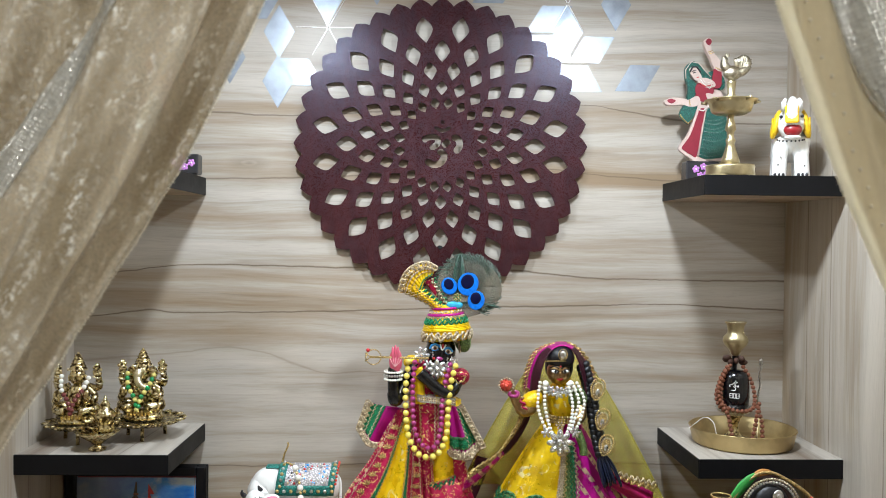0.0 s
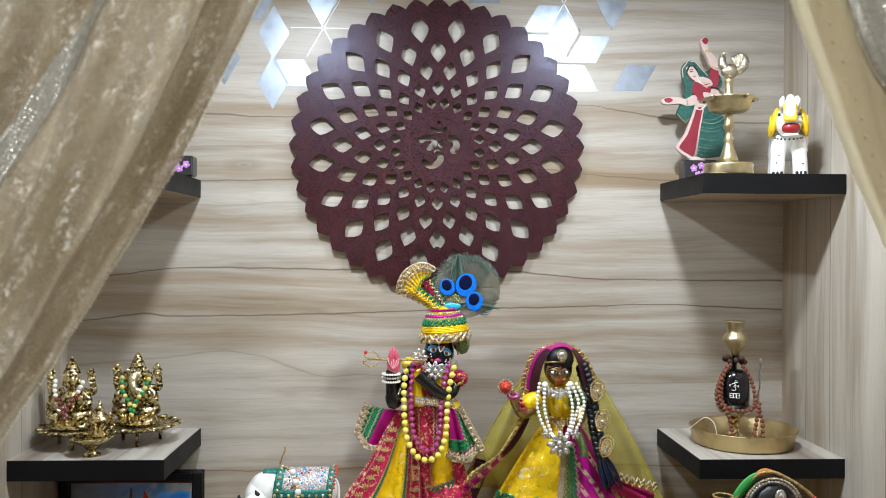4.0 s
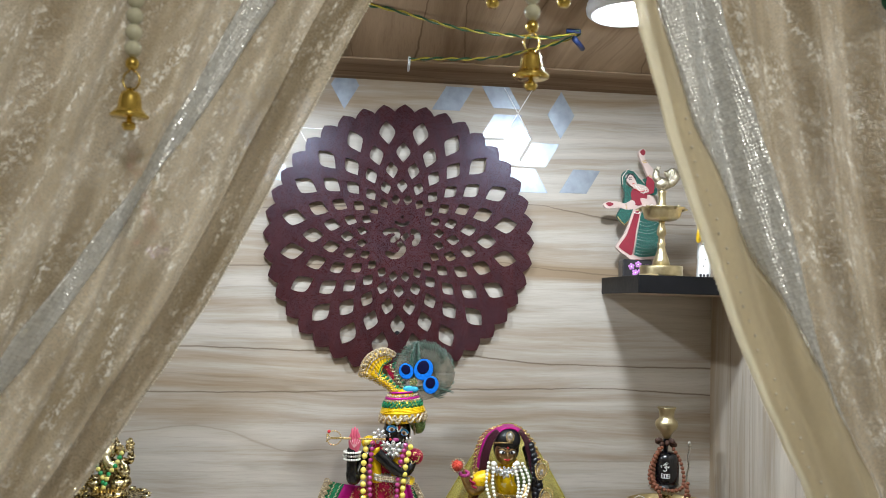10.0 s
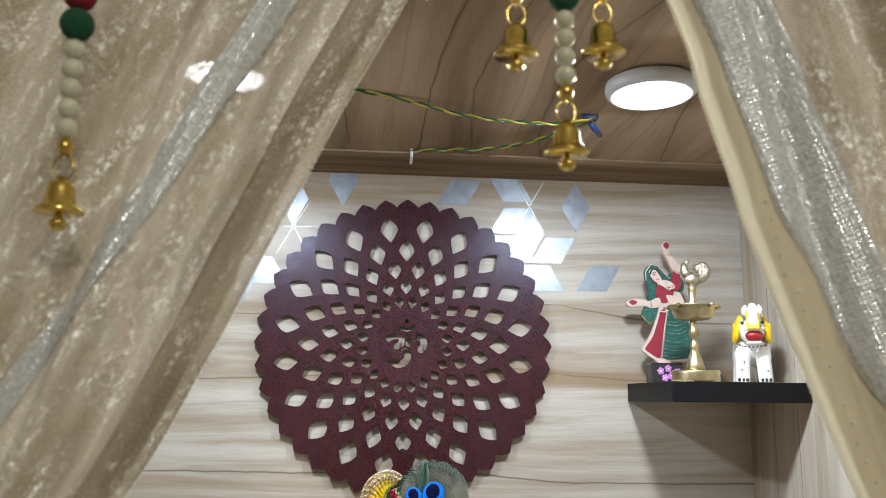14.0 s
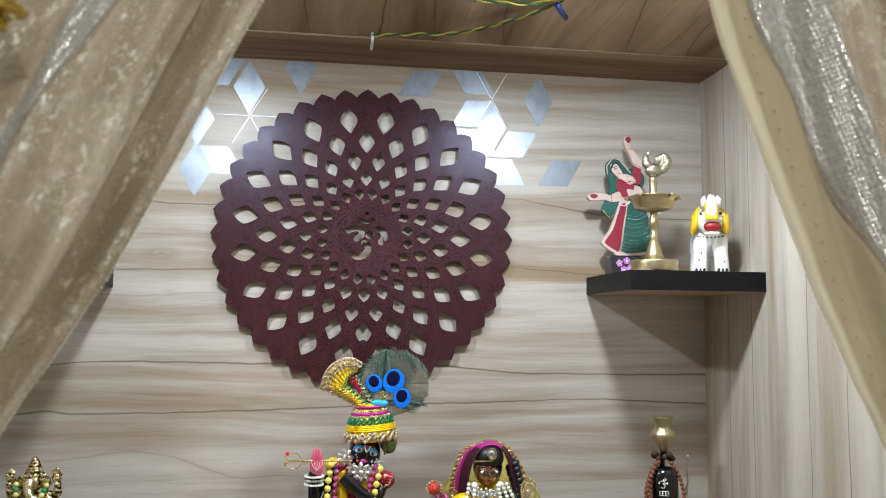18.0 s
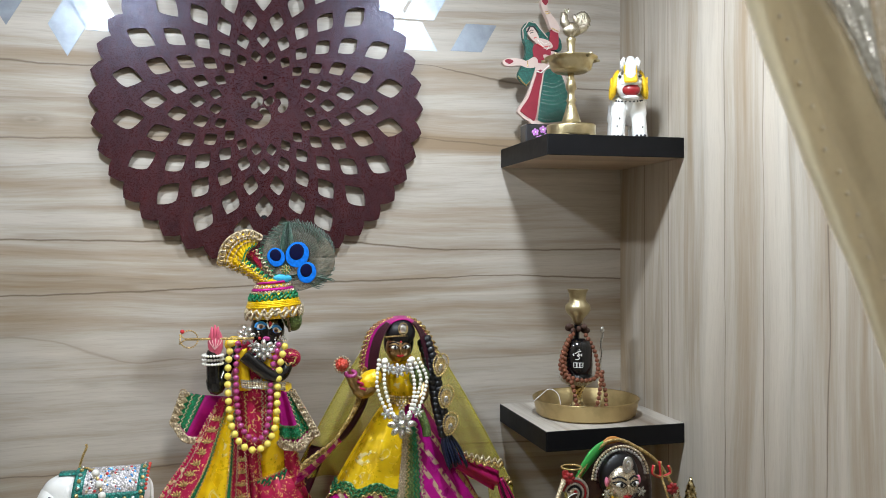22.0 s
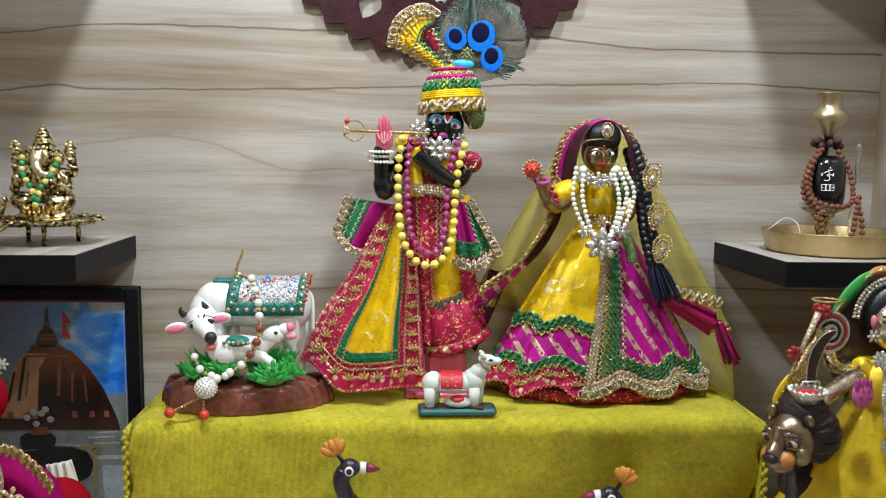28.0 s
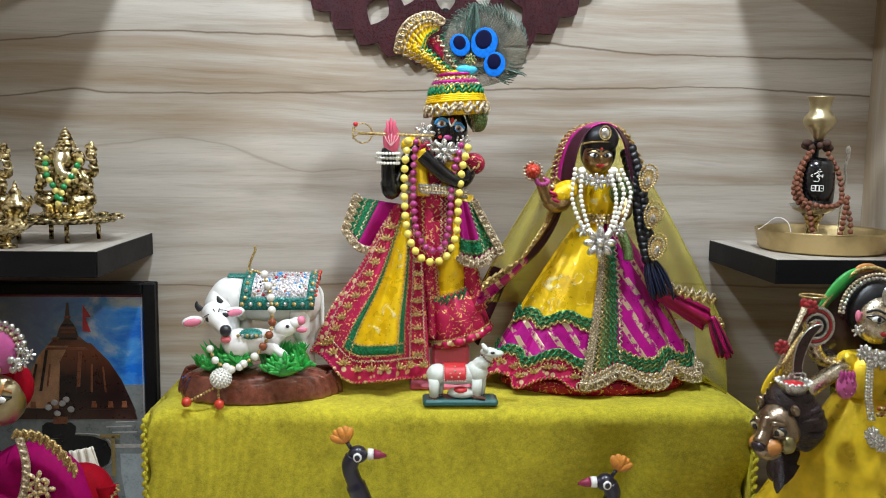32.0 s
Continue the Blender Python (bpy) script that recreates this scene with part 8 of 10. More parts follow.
garland("prayer_beads", [(bx + 0.0252, by - 0.026, bz + 0.062), (bx + 0.0302, by - 0.030, bz + 0.040), (bx + 0.0302, by - 0.034, bz + 0.012)], 0.0033, SEED, "short end of brown seed prayer beads in the plate", 0.98)
wand = Shape().tube(smooth_path([(bx + 0.044, by + 0.02, PZ + 0.004), (bx + 0.0445, by + 0.018, PZ + 0.07), (bx + 0.047, by + 0.016, PZ + 0.085), (bx + 0.0445, by + 0.015, PZ + 0.102), (bx + 0.0475, by + 0.014, PZ + 0.116), (bx + 0.046, by + 0.014, PZ + 0.122)], 8), 0.0018, SILVER, 8)
wand.ball((bx + 0.0465, by + 0.014, PZ + 0.123), (0.0034, 0.002, 0.0055), SILVER, 8, 6)
solid("silver_wand", wand, "thin silver serpent wand standing in the brass plate", "wand")
thr = Shape().tube(smooth_path([(bx - 0.072, by - 0.01, PZ + 0.0262), (bx - 0.058, by + 0.004, PZ + 0.030), (bx - 0.044, by + 0.002, PZ + 0.040), (bx - 0.034, by - 0.008, PZ + 0.034), (bx - 0.030, by - 0.014, PZ + 0.012), (bx - 0.026, by - 0.026, PZ + 0.0045)], 8), 0.0006, WHITE_LINE, 6)
solid("thread", thr, "loose white cotton thread hanging over the plate's rim", "thread")


# ---- cow and calf group ----
TEAL = braid("teal_enamel", (0.02, 0.24, 0.20), 0.1, 0.3)
PINK_EAR = gloss("pink_ear", (0.72, 0.20, 0.30), 0.35)
ROCK = plain("brown_glazed_rock", (0.17, 0.050, 0.030), 0.16, vary=0.6, scale=28, relief=0.6, coat=1.0, dist=0.005)
GRASS = plain("green_painted_grass", (0.015, 0.30, 0.04), 0.3, vary=0.45, scale=120, relief=0.4, coat=0.5, dist=0.002)
SPARK = braid("jewelled_blanket", (0.70, 0.68, 0.70), 0.3, 0.25)


def cow_group():
    s, turf, cow, calf = Shape(), Shape(), Shape(), Shape()
    # rock base
    rnd = random.Random(5)
    c = Vector((-0.1858, 1.215, 0.7931))
    c.z = 0.774
    def rock(u, v):
        a = 2 * math.pi * u
        groove = 0.05 * abs(math.sin(13 * a + 0.8 * math.sin(3 * a))) ** 0.5
        r = 0.97 - 0.10 * v ** 2 + 0.05 * math.sin(3 * a + 1) + 0.03 * math.sin(7 * a) + groove
        return (c.x + 0.092 * r * math.cos(a), c.y + 0.045 * r * math.sin(a), c.z + 0.027 * v + 0.003 * math.sin(5 * a) * v)
    s.sheet(rock, ROCK, 110, 10, thick=0.002)
    s.ball((c.x, c.y, c.z + 0.020), (0.087, 0.042, 0.0165), ROCK, 32, 8)
    for q, r in (((-0.2160, 1.195, 0.8227), 0.017), ((-0.1621, 1.195, 0.8227), 0.018), ((-0.1420, 1.21, 0.8251), 0.011), ((-0.2025, 1.22, 0.8347), 0.014), ((-0.2440, 1.205, 0.8148), 0.009)):
        for k in range(34):
            a, e = 2.4 * k, rnd.uniform(0.15, 1.0)
            p0 = Vector(q) + Vector((r * e * math.cos(a), 0.6 * r * e * math.sin(a), -0.6 * r))
            turf.tube(smooth_path([p0, p0 + Vector((0.25 * r * math.cos(a), -0.1 * r, 0.8 * r)), p0 + Vector((0.8 * r * math.cos(a), -0.3 * r, rnd.uniform(1.1, 1.9) * r))], 3), [0.14 * r, 0.17 * r, 0.17 * r, 0.15 * r, 0.11 * r, 0.07 * r, 0.01 * r], GRASS, 5)
    for q, r in (((-0.2030, 1.180, 0.8250), (0.0190, 0.010, 0.0170)), ((-0.1500, 1.172, 0.8180), (0.0230, 0.012, 0.0140)), ((-0.1330, 1.190, 0.8200), (0.0140, 0.012, 0.0150)), ((-0.2330, 1.195, 0.8150), (0.0110, 0.010, 0.0110))):
        turf.ball(q, (r[0] * 0.85, r[1] * 0.8, r[2] * 0.85), GRASS, 14, 10)
        for k in range(26):
            a, e = rnd.uniform(-1.5, 1.5), rnd.uniform(0.35, 1.0)
            p1 = Vector(q) + Vector((r[0] * e * math.sin(a), -r[1] * (1.05 - 0.5 * e), r[2] * (1.25 * e * math.cos(a) - 0.35)))
            turf.ball(p1, (0.0026, 0.0018, rnd.uniform(0.005, 0.008)), GRASS, 7, 6, Matrix.Rotation(a + rnd.uniform(-0.5, 0.5), 3, "Y") @ Matrix.Rotation(rnd.uniform(-0.3, 0.5), 3, "X"))
    # cow
    b = Vector((-0.1789, 1.232, 0.8845))
    cow.ball(b + Vector((0.010, 0, 0)), (0.056, 0.025, 0.028), WHITE_PT, 24, 16)
    cow.ball(b + Vector((-0.034, -0.002, 0.0)), (0.030, 0.022, 0.027), WHITE_PT, 20, 14)
    cow.ball(b + Vector((0.042, 0, -0.002)), (0.026, 0.024, 0.028), WHITE_PT, 20, 14)
    for dx, dy in ((-0.040, -0.012), (-0.030, 0.014), (0.042, -0.012), (0.050, 0.012)):
        cow.tube(smooth_path([b + Vector((dx, dy, -0.012)), b + Vector((dx + 0.002, dy, -0.045)), b + Vector((dx, dy, -0.082))], 5), [0.012] * 5 + [0.0075] * 5 + [0.008], WHITE_PT, 12)
    h = Vector((-0.2297, 1.195, 0.8728))
    cow.tube(smooth_path([b + Vector((-0.026, 0.0, 0.0)), b + Vector((-0.047, -0.004, -0.006)), h + Vector((0.009, 0.014, -0.004))], 6), [0.025, 0.025, 0.0245, 0.024, 0.0235, 0.023, 0.022, 0.021, 0.020, 0.018, 0.016, 0.014, 0.0125], WHITE_PT, 18)
    nose = Vector((-0.2127, 1.172, 0.8581))
    cow.ball(h + Vector((0, 0, 0.001)), (0.0140, 0.014, 0.0135), WHITE_PT, 20, 14)
    cow.tube(smooth_path([h + Vector((0.0, -0.001, 0.002)), (h + nose) / 2 + Vector((0.0005, -0.001, 0.001)), nose + Vector((0, 0.003, -0.001))], 6), [0.0135, 0.0135, 0.0132, 0.0128, 0.0122, 0.0115, 0.0106, 0.0098, 0.0090, 0.0084, 0.0080, 0.0078, 0.0074], WHITE_PT, 18)
    cow.ball(nose + Vector((0.0008, -0.003, 0.001)), (0.0066, 0.0062, 0.0068), DARK_PAINT, 14, 10)
    cow.ball(nose + Vector((0.0008, -0.001, -0.0092)), (0.0062, 0.006, 0.0042), gum_pink, 12, 8)
    for q, rx, rz, rot in (((-0.2533, 1.192, 0.8640), 0.0128, 0.0070, 10), ((-0.2066, 1.194, 0.8753), 0.0118, 0.0062, 8)):
        cow.ball(q, (rx, 0.0035, rz), WHITE_PT, 14, 10, Matrix.Rotation(radians(-rot), 3, "Y"))
        cow.ball(Vector(q) + Vector((0, -0.0022, -0.0003)), (rx * 0.82, 0.003, rz * 0.68), PINK_EAR, 14, 8, Matrix.Rotation(radians(-rot), 3, "Y"))
    for q, br in (((-0.2326, 1.18, 0.8696), -1), ((-0.2145, 1.18, 0.8745), 1)):
        q = Vector(q)
        cow.ball(q, (0.0040, 0.0020, 0.0031), DARK_PAINT, 12, 8)
        cow.tube(smooth_path([q + Vector((-0.0058, 0.001, 0.004 + 0.002 * br)), q + Vector((0, -0.001, 0.0058)), q + Vector((0.005, 0.001, 0.0045 - 0.001 * br))], 4), 0.00045, DARK_PAINT, 5)
    for q0, q1, q2 in (((-0.2451, 1.195, 0.8780), (-0.2483, 1.193, 0.8826), (-0.2482, 1.192, 0.8880)), ((-0.2226, 1.197, 0.8856), (-0.2241, 1.196, 0.8891), (-0.2261, 1.195, 0.8935))):
        cow.tube(smooth_path([q0, q1, q2], 5), [0.0040, 0.0039, 0.0037, 0.0035, 0.0032, 0.0029, 0.0025, 0.0021, 0.0016, 0.0011, 0.0004], DARK_PAINT, 10)
    cow.tube(smooth_path([(-0.2273, 1.1795, 0.8815), (-0.2250, 1.179, 0.8780), (-0.2219, 1.179, 0.8781), (-0.2203, 1.1795, 0.8825)], 5), 0.0006, DARK_PAINT, 5)
    cow.tube(smooth_path([b + Vector((0.060, 0, 0.016)), b + Vector((0.068, -0.004, 0.006)), b + Vector((0.069, -0.008, -0.030))], 6), 0.0022, WHITE_PT, 8)
    # jewelled blanket
    def blanket(u, v, lift=0.0):
        a = radians(-108 + 162 * v)
        return (b.x - 0.024 + 0.086 * u + 0.004 * math.cos(a), b.y + (0.0275 + lift) * math.sin(a), b.z + 0.001 + (0.0300 + lift) * math.cos(a))
    cow.sheet(blanket, SPARK, 16, 14, thick=0.0016)
    for u in ((0.0, 0.14), (0.88, 1.0)):
        cow.sheet(lambda a, v: blanket(a, v, 0.001), TEAL, 4, 14, u, (0, 1), 0.0014)
    cow.sheet(lambda a, v: blanket(a, v, 0.001), TEAL, 16, 4, (0, 1), (0, 0.17), 0.0014)
    cow.sheet(lambda a, v: blanket(a * 0.24 - 0.24, v, -0.002), TEAL, 6, 10, (0, 1), (0.52, 0.86), 0.0014)
    for k in range(9):
        cow.ball(blanket(0.04 + 0.115 * k, 0.08, 0.002), 0.0028, SILVER if k % 2 else GOLD_TRIM, 8, 6)
    for k in range(6):
        for u in (0.07, 0.94):
            cow.ball(blanket(u, 0.16 + 0.1 * k, 0.002), 0.0026, SILVER if k % 2 else GOLD_TRIM, 8, 6)
    for k in range(90):
        cow.ball(blanket(0.17 + 0.69 * rnd.random(), 0.2 + 0.42 * rnd.random(), 0.0008), 0.0010 + 0.0014 * rnd.random() ** 2, rnd.choice((SILVER, BLUE_PT, RED_PT, PALE_GOLD, BLUE_PT, SILVER, DARK_PAINT)), 6, 4)
    cow.beads([blanket(1.0, 0.2 + 0.05 * k, 0.001) for k in range(12)], 0.0022, RED_BEAD, 1.2, 6, 5)
    # calf lying in front
    k2 = Vector((-0.1820, 1.185, 0.8436))
    calf.ball(k2, (0.028, 0.015, 0.0150), WHITE_PT, 20, 12)
    calf.ball(k2 + Vector((-0.018, -0.002, -0.002)), (0.019, 0.016, 0.017), WHITE_PT, 16, 12)
    calf.tube(smooth_path([k2 + Vector((0.014, -0.002, 0.002)), k2 + Vector((0.026, -0.004, 0.007)), k2 + Vector((0.033, -0.004, 0.014))], 5), [0.0115] * 5 + [0.008] * 5 + [0.0075], WHITE_PT, 12)
    hd = k2 + Vector((0.035, -0.004, 0.016))
    calf.ball(hd, (0.0135, 0.010, 0.0098), WHITE_PT, 14, 10, Matrix.Rotation(radians(-18), 3, "Y"))
    calf.ball(hd + Vector((0.010, -0.001, 0.006)), (0.0085, 0.007, 0.0065), WHITE_PT, 12, 8, Matrix.Rotation(radians(-24), 3, "Y"))
    calf.ball(hd + Vector((0.017, -0.002, 0.009)), (0.0052, 0.006, 0.0055), PINK_EAR, 10, 8)
    calf.ball(hd + Vector((0.018, -0.004, -0.001)), (0.0065, 0.003, 0.0036), PINK_EAR, 10, 6)
    calf.ball(hd + Vector((0.003, -0.0095, 0.004)), (0.0022, 0.0012, 0.0020), DARK_PAINT, 6, 5)
    calf.tube(smooth_path([k2 + Vector((0.012, -0.006, -0.004)), k2 + Vector((0.026, -0.012, -0.008)), k2 + Vector((0.036, -0.013, -0.015))], 4), [0.0085] * 4 + [0.005] * 4 + [0.0035], WHITE_PT, 10)
    calf.ball(k2 + Vector((-0.004, -0.006, 0.0095)), (0.0145, 0.0115, 0.0062), TEAL, 14, 8)
    for k in range(7):
        calf.ball(k2 + Vector((-0.016 + 0.005 * k, -0.017, 0.010)), 0.0022, SILVER if k % 2 else GOLD_TRIM, 6, 5)
    fig = rest("figurine", c, "white ceramic cow and calf on a brown rock base", "figurine", "cow figurines")
    under("rock_base", s, fig, "glossy brown rock base")
    tagged(under("grass", turf, fig, "bright green painted grass"), "bright green painted grass", "", "", "stuff")
    under("cow", cow, fig, "white cow with a jewelled teal blanket")
    under("calf", calf, fig, "small white calf lying down")


cow_group()
long_pick = lambda k: (0.0023, GOLD_TRIM) if k % 2 else ((0.0047, AMBER) if 7 < k < 13 else (0.0047, CREAM_PEARL))
CREAM_PEARL = gloss("ivory_bead", (0.74, 0.73, 0.67), 0.2, 0.06)
AMBER = gloss("amber_bead", (0.22, 0.05, 0.015), 0.12)
cow_beads = garland("bead_necklace", [(-0.1728, 1.196, 0.9184), (-0.1649, 1.185, 0.8983), (-0.1617, 1.175, 0.8795), (-0.1605, 1.166, 0.8647), (-0.1672, 1.164, 0.8473), (-0.1797, 1.163, 0.8309), (-0.1984, 1.163, 0.8193), (-0.2115, 1.16, 0.8150)], 0.0035, CREAM_PEARL, "ivory and amber bead string laid over the cow figurine", 1.02, long_pick)
woven = Shape().ball((-0.2155, 1.158, 0.8079), (0.0108, 0.0108, 0.0102), CREAM_PEARL, 20, 14)
for k in range(120):
    zz, a = 1 - 2 * (k + 0.5) / 120, 2.39996 * k
    woven.ball((-0.2155 + 0.0112 * math.sqrt(1 - zz * zz) * math.cos(a), 1.158 + 0.0112 * math.sqrt(1 - zz * zz) * math.sin(a), 0.8079 + 0.0106 * zz), 0.0013, CREAM_PEARL, 6, 5)
under("large_bead", woven, cow_beads, "large beaded white ball")
for q in ((-0.2521, 1.152, 0.7828), (-0.2162, 1.15, 0.7808)):
    t = Shape().beads([(-0.2183, 1.156, 0.8007), tuple((a + b) / 2 + (0.001 if i == 2 else 0) for i, (a, b) in enumerate(zip((-0.2180, 1.154, 0.7975), q))), q], 0.0016, GOLD_TRIM, 1.1, 7, 5)
    under("chain", t, cow_beads, "gold bead chain")
    under("drop_bead", Shape().ball(q, 0.0056, RED_BEAD, 14, 10), cow_beads, "red drop bead")
side = [(-0.2298, 1.172, 0.8376), (-0.2223, 1.165, 0.8252), (-0.2094, 1.162, 0.8196), (-0.1958, 1.162, 0.8196)]
garland("bead_necklace", side, 0.0034, CREAM_PEARL, "short run of ivory beads round the rock base", 1.02, lambda k: (0.0022, GOLD_TRIM) if k % 2 else (0.0044, CREAM_PEARL))
hook = Shape().tube(smooth_path([(-0.1989, 1.235, 0.9124), (-0.1947, 1.235, 0.9286), (-0.1892, 1.235, 0.9421), (-0.1905, 1.235, 0.9461)], 6), 0.0015, GOLD_TRIM, 7)
hook.tube(smooth_path([(-0.1987, 1.234, 0.9125), (-0.1897, 1.228, 0.9175), (-0.1808, 1.222, 0.9158)], 6), 0.0015, GOLD_TRIM, 7)
solid("gold_chain", hook, "twisted gold chain end standing up on the cow", "chain")


def small_cow():
    s = Shape()
    o = Vector((0.0507, 1.172, 0.7797))
    o.z = 0.7745
    s.box(o + Vector((0, 0, 0.005)), (0.085, 0.030, 0.010), TEAL_PAINT, 0.003)
    b = o + Vector((-0.004, 0, 0.044))
    s.ball(b, (0.030, 0.013, 0.0155), CHALK, 18, 12)
    s.ball(b + Vector((0.022, 0, 0.004)), (0.0135, 0.0125, 0.017), CHALK, 14, 10)
    s.ball(b + Vector((-0.022, 0, 0.0)), (0.013, 0.013, 0.016), CHALK, 14, 10)
    for dx, dy in ((-0.026, -0.007), (-0.020, 0.007), (0.022, -0.007), (0.028, 0.006)):
        s.tube([b + Vector((dx, dy, -0.004)), b + Vector((dx, dy, -0.034))], [0.0068, 0.0050], CHALK, 10)
        s.ball(b + Vector((dx, dy, -0.032)), (0.0058, 0.0058, 0.0030), BROWN_PT, 8, 6)
    s.tube(smooth_path([b + Vector((0.022, 0, 0.010)), b + Vector((0.031, -0.002, 0.022)), b + Vector((0.035, -0.003, 0.032))], 5), [0.010] * 5 + [0.0075] * 5 + [0.007], CHALK, 12)
    h = b + Vector((0.037, -0.004, 0.034))
    s.ball(h, (0.0115, 0.008, 0.0078), CHALK, 14, 10, Matrix.Rotation(radians(14), 3, "Y"))
    s.ball(h + Vector((0.009, -0.001, -0.001)), (0.0062, 0.006, 0.0052), CHALK, 10, 8)
    s.ball(h + Vector((0.002, -0.0075, 0.002)), (0.0026, 0.0012, 0.0019), DARK_PAINT, 8, 6)
    for sy in (-1, 1):
        s.ball(h + Vector((-0.006, sy * 0.006, 0.007)), (0.003, 0.0025, 0.006), CHALK, 8, 6, Matrix.Rotation(radians(-30), 3, "Y"))
    s.beads([h + Vector((-0.010, -0.0085, -0.001)), h + Vector((-0.004, -0.0095, -0.009)), h + Vector((0.001, -0.008, -0.013))], 0.0015, BROWN_PT, 1.1, 6, 5)
    def cloth_(u, v, lift=0.0):
        a = radians(-110 + 200 * v)
        return (b.x - 0.016 + 0.026 * u, b.y + (0.0142 + lift) * math.sin(a), b.z + (0.0168 + lift) * math.cos(a))
    s.sheet(cloth_, RED_PT, 8, 12, thick=0.0012)
    for k in range(9):
        s.ball(cloth_(0.02, 0.02 + 0.05 * k, 0.001), 0.0009, WHITE_LINE, 5, 4)
        s.ball(cloth_(0.98, 0.02 + 0.05 * k, 0.001), 0.0009, WHITE_LINE, 5, 4)
    for k in range(9):
        s.ball(cloth_(0.05 + 0.11 * k, 0.02, 0.001), 0.0009, WHITE_LINE, 5, 4)
    for u, v in ((0.3, 0.2), (0.5, 0.26), (0.7, 0.2), (0.35, 0.12), (0.65, 0.12), (0.5, 0.38)):
        s.ball(cloth_(u, v, 0.001), 0.0012, PALE_GOLD, 6, 5)
    # its calf beneath
    k2 = o + Vector((0.002, -0.004, 0.018))
    s.ball(k2, (0.017, 0.009, 0.0085), CHALK, 12, 8)
    s.ball(k2 + Vector((-0.002, -0.003, 0.005)), (0.0085, 0.007, 0.005), RED_PT, 10, 6)
    s.tube([k2 + Vector((0.012, -0.006, -0.004)), k2 + Vector((0.026, -0.008, -0.007))], 0.0026, BROWN_PT, 6)
    s.v = [(p[0], p[1], o.z + (p[2] - o.z) * 0.77) for p in s.v]
    solid("figurine", s, "small white painted calf figurine with a red saddlecloth", "figurine", "cow figurines")


TEAL_PAINT = gloss("teal_paint", (0.008, 0.09, 0.085), 0.3)
CHALK = plain("chalky_white_paint", (0.62, 0.66, 0.60), 0.55, vary=0.12, scale=160, relief=0.4)
BROWN_PT = gloss("brown_paint", (0.10, 0.03, 0.015), 0.4)
small_cow()


# ---- peacocks before the platform ----
def peacock(x, y, zh, flip):
    s = Shape()
    f = -1 if flip else 1
    NAVY = gloss("navy_paint", (0.010, 0.008, 0.022), 0.2)
    V = lambda a, b, c: Vector((x + f * a, y + b, zh + c))
    s.ball(V(0.004, 0, 0.0), (0.0105, 0.009, 0.0095), NAVY, 14, 10)
    s.tube(smooth_path([V(0.0, 0, -0.002), V(-0.004, 0.0, -0.014), V(0.002, 0.002, -0.034), V(0.010, 0.006, -0.058), V(0.008, 0.012, -0.082)], 7), [0.0088] * 7 + [0.0085] * 7 + [0.0105] * 7 + [0.015] * 7 + [0.020], NAVY, 14)
    s.ball(V(0.004, 0.022, -0.105), (0.026, 0.040, 0.027), NAVY, 20, 12)
    s.ball(V(0.002, 0.060, -0.100), (0.020, 0.050, 0.012), GREEN_TRIM, 16, 10, Matrix.Rotation(radians(-14), 3, "X"))
    for sx in (-1, 1):
        s.tube([V(0.004 + sx * 0.009, 0.022, -0.122), V(0.004 + sx * 0.010, 0.020, DECK - zh + 0.001)], 0.003, NAVY, 8)
        s.ball(V(0.004 + sx * 0.010, 0.016, DECK - zh + 0.0025), (0.006, 0.010, 0.0025), NAVY, 8, 6)
    s.tube([V(0.0145, -0.002, 0.001), V(0.0205, -0.002, 0.001)], [0.0062, 0.0054], WHITE_PT, 12)
    s.tube([V(0.0205, -0.002, 0.001), V(0.027, -0.002, 0.0), V(0.034, -0.002, -0.001)], [0.0054, 0.0042, 0.0012], BEAK, 12)
    s.ball(V(0.004, -0.0084, -0.0005), (0.0046, 0.0016, 0.0050), WHITE_PT, 12, 8)
    s.ball(V(0.004, -0.0096, -0.0005), (0.0028, 0.0012, 0.0032), NAVY, 10, 8)
    s.tube([V(-0.002, 0, 0.005), V(-0.007, 0, 0.013)], 0.0022, NAVY, 8)
    for k in range(5):
        a = radians(-72 + 24 * k)
        s.ball(V(-0.009 + 0.0075 * math.sin(a), 0.001 * (k % 2), 0.014 + 0.0075 * math.cos(a)), (0.0050, 0.0042, 0.0090), CREST, 10, 8, Matrix.Rotation(f * a, 3, "Y"))
    solid("figurine", s, "dark painted peacock figurine with orange crest and magenta beak", "figurine", "peacocks before the platform")


BEAK = gloss("magenta_paint", (0.22, 0.01, 0.05), 0.3)
CREST = plain("orange_crest", (0.58, 0.22, 0.03), 0.5, vary=0.35, scale=180, relief=0.5)
peacock(-0.0655, 1.085, 0.7475, False)
peacock(0.2035, 1.085, 0.7155, True)


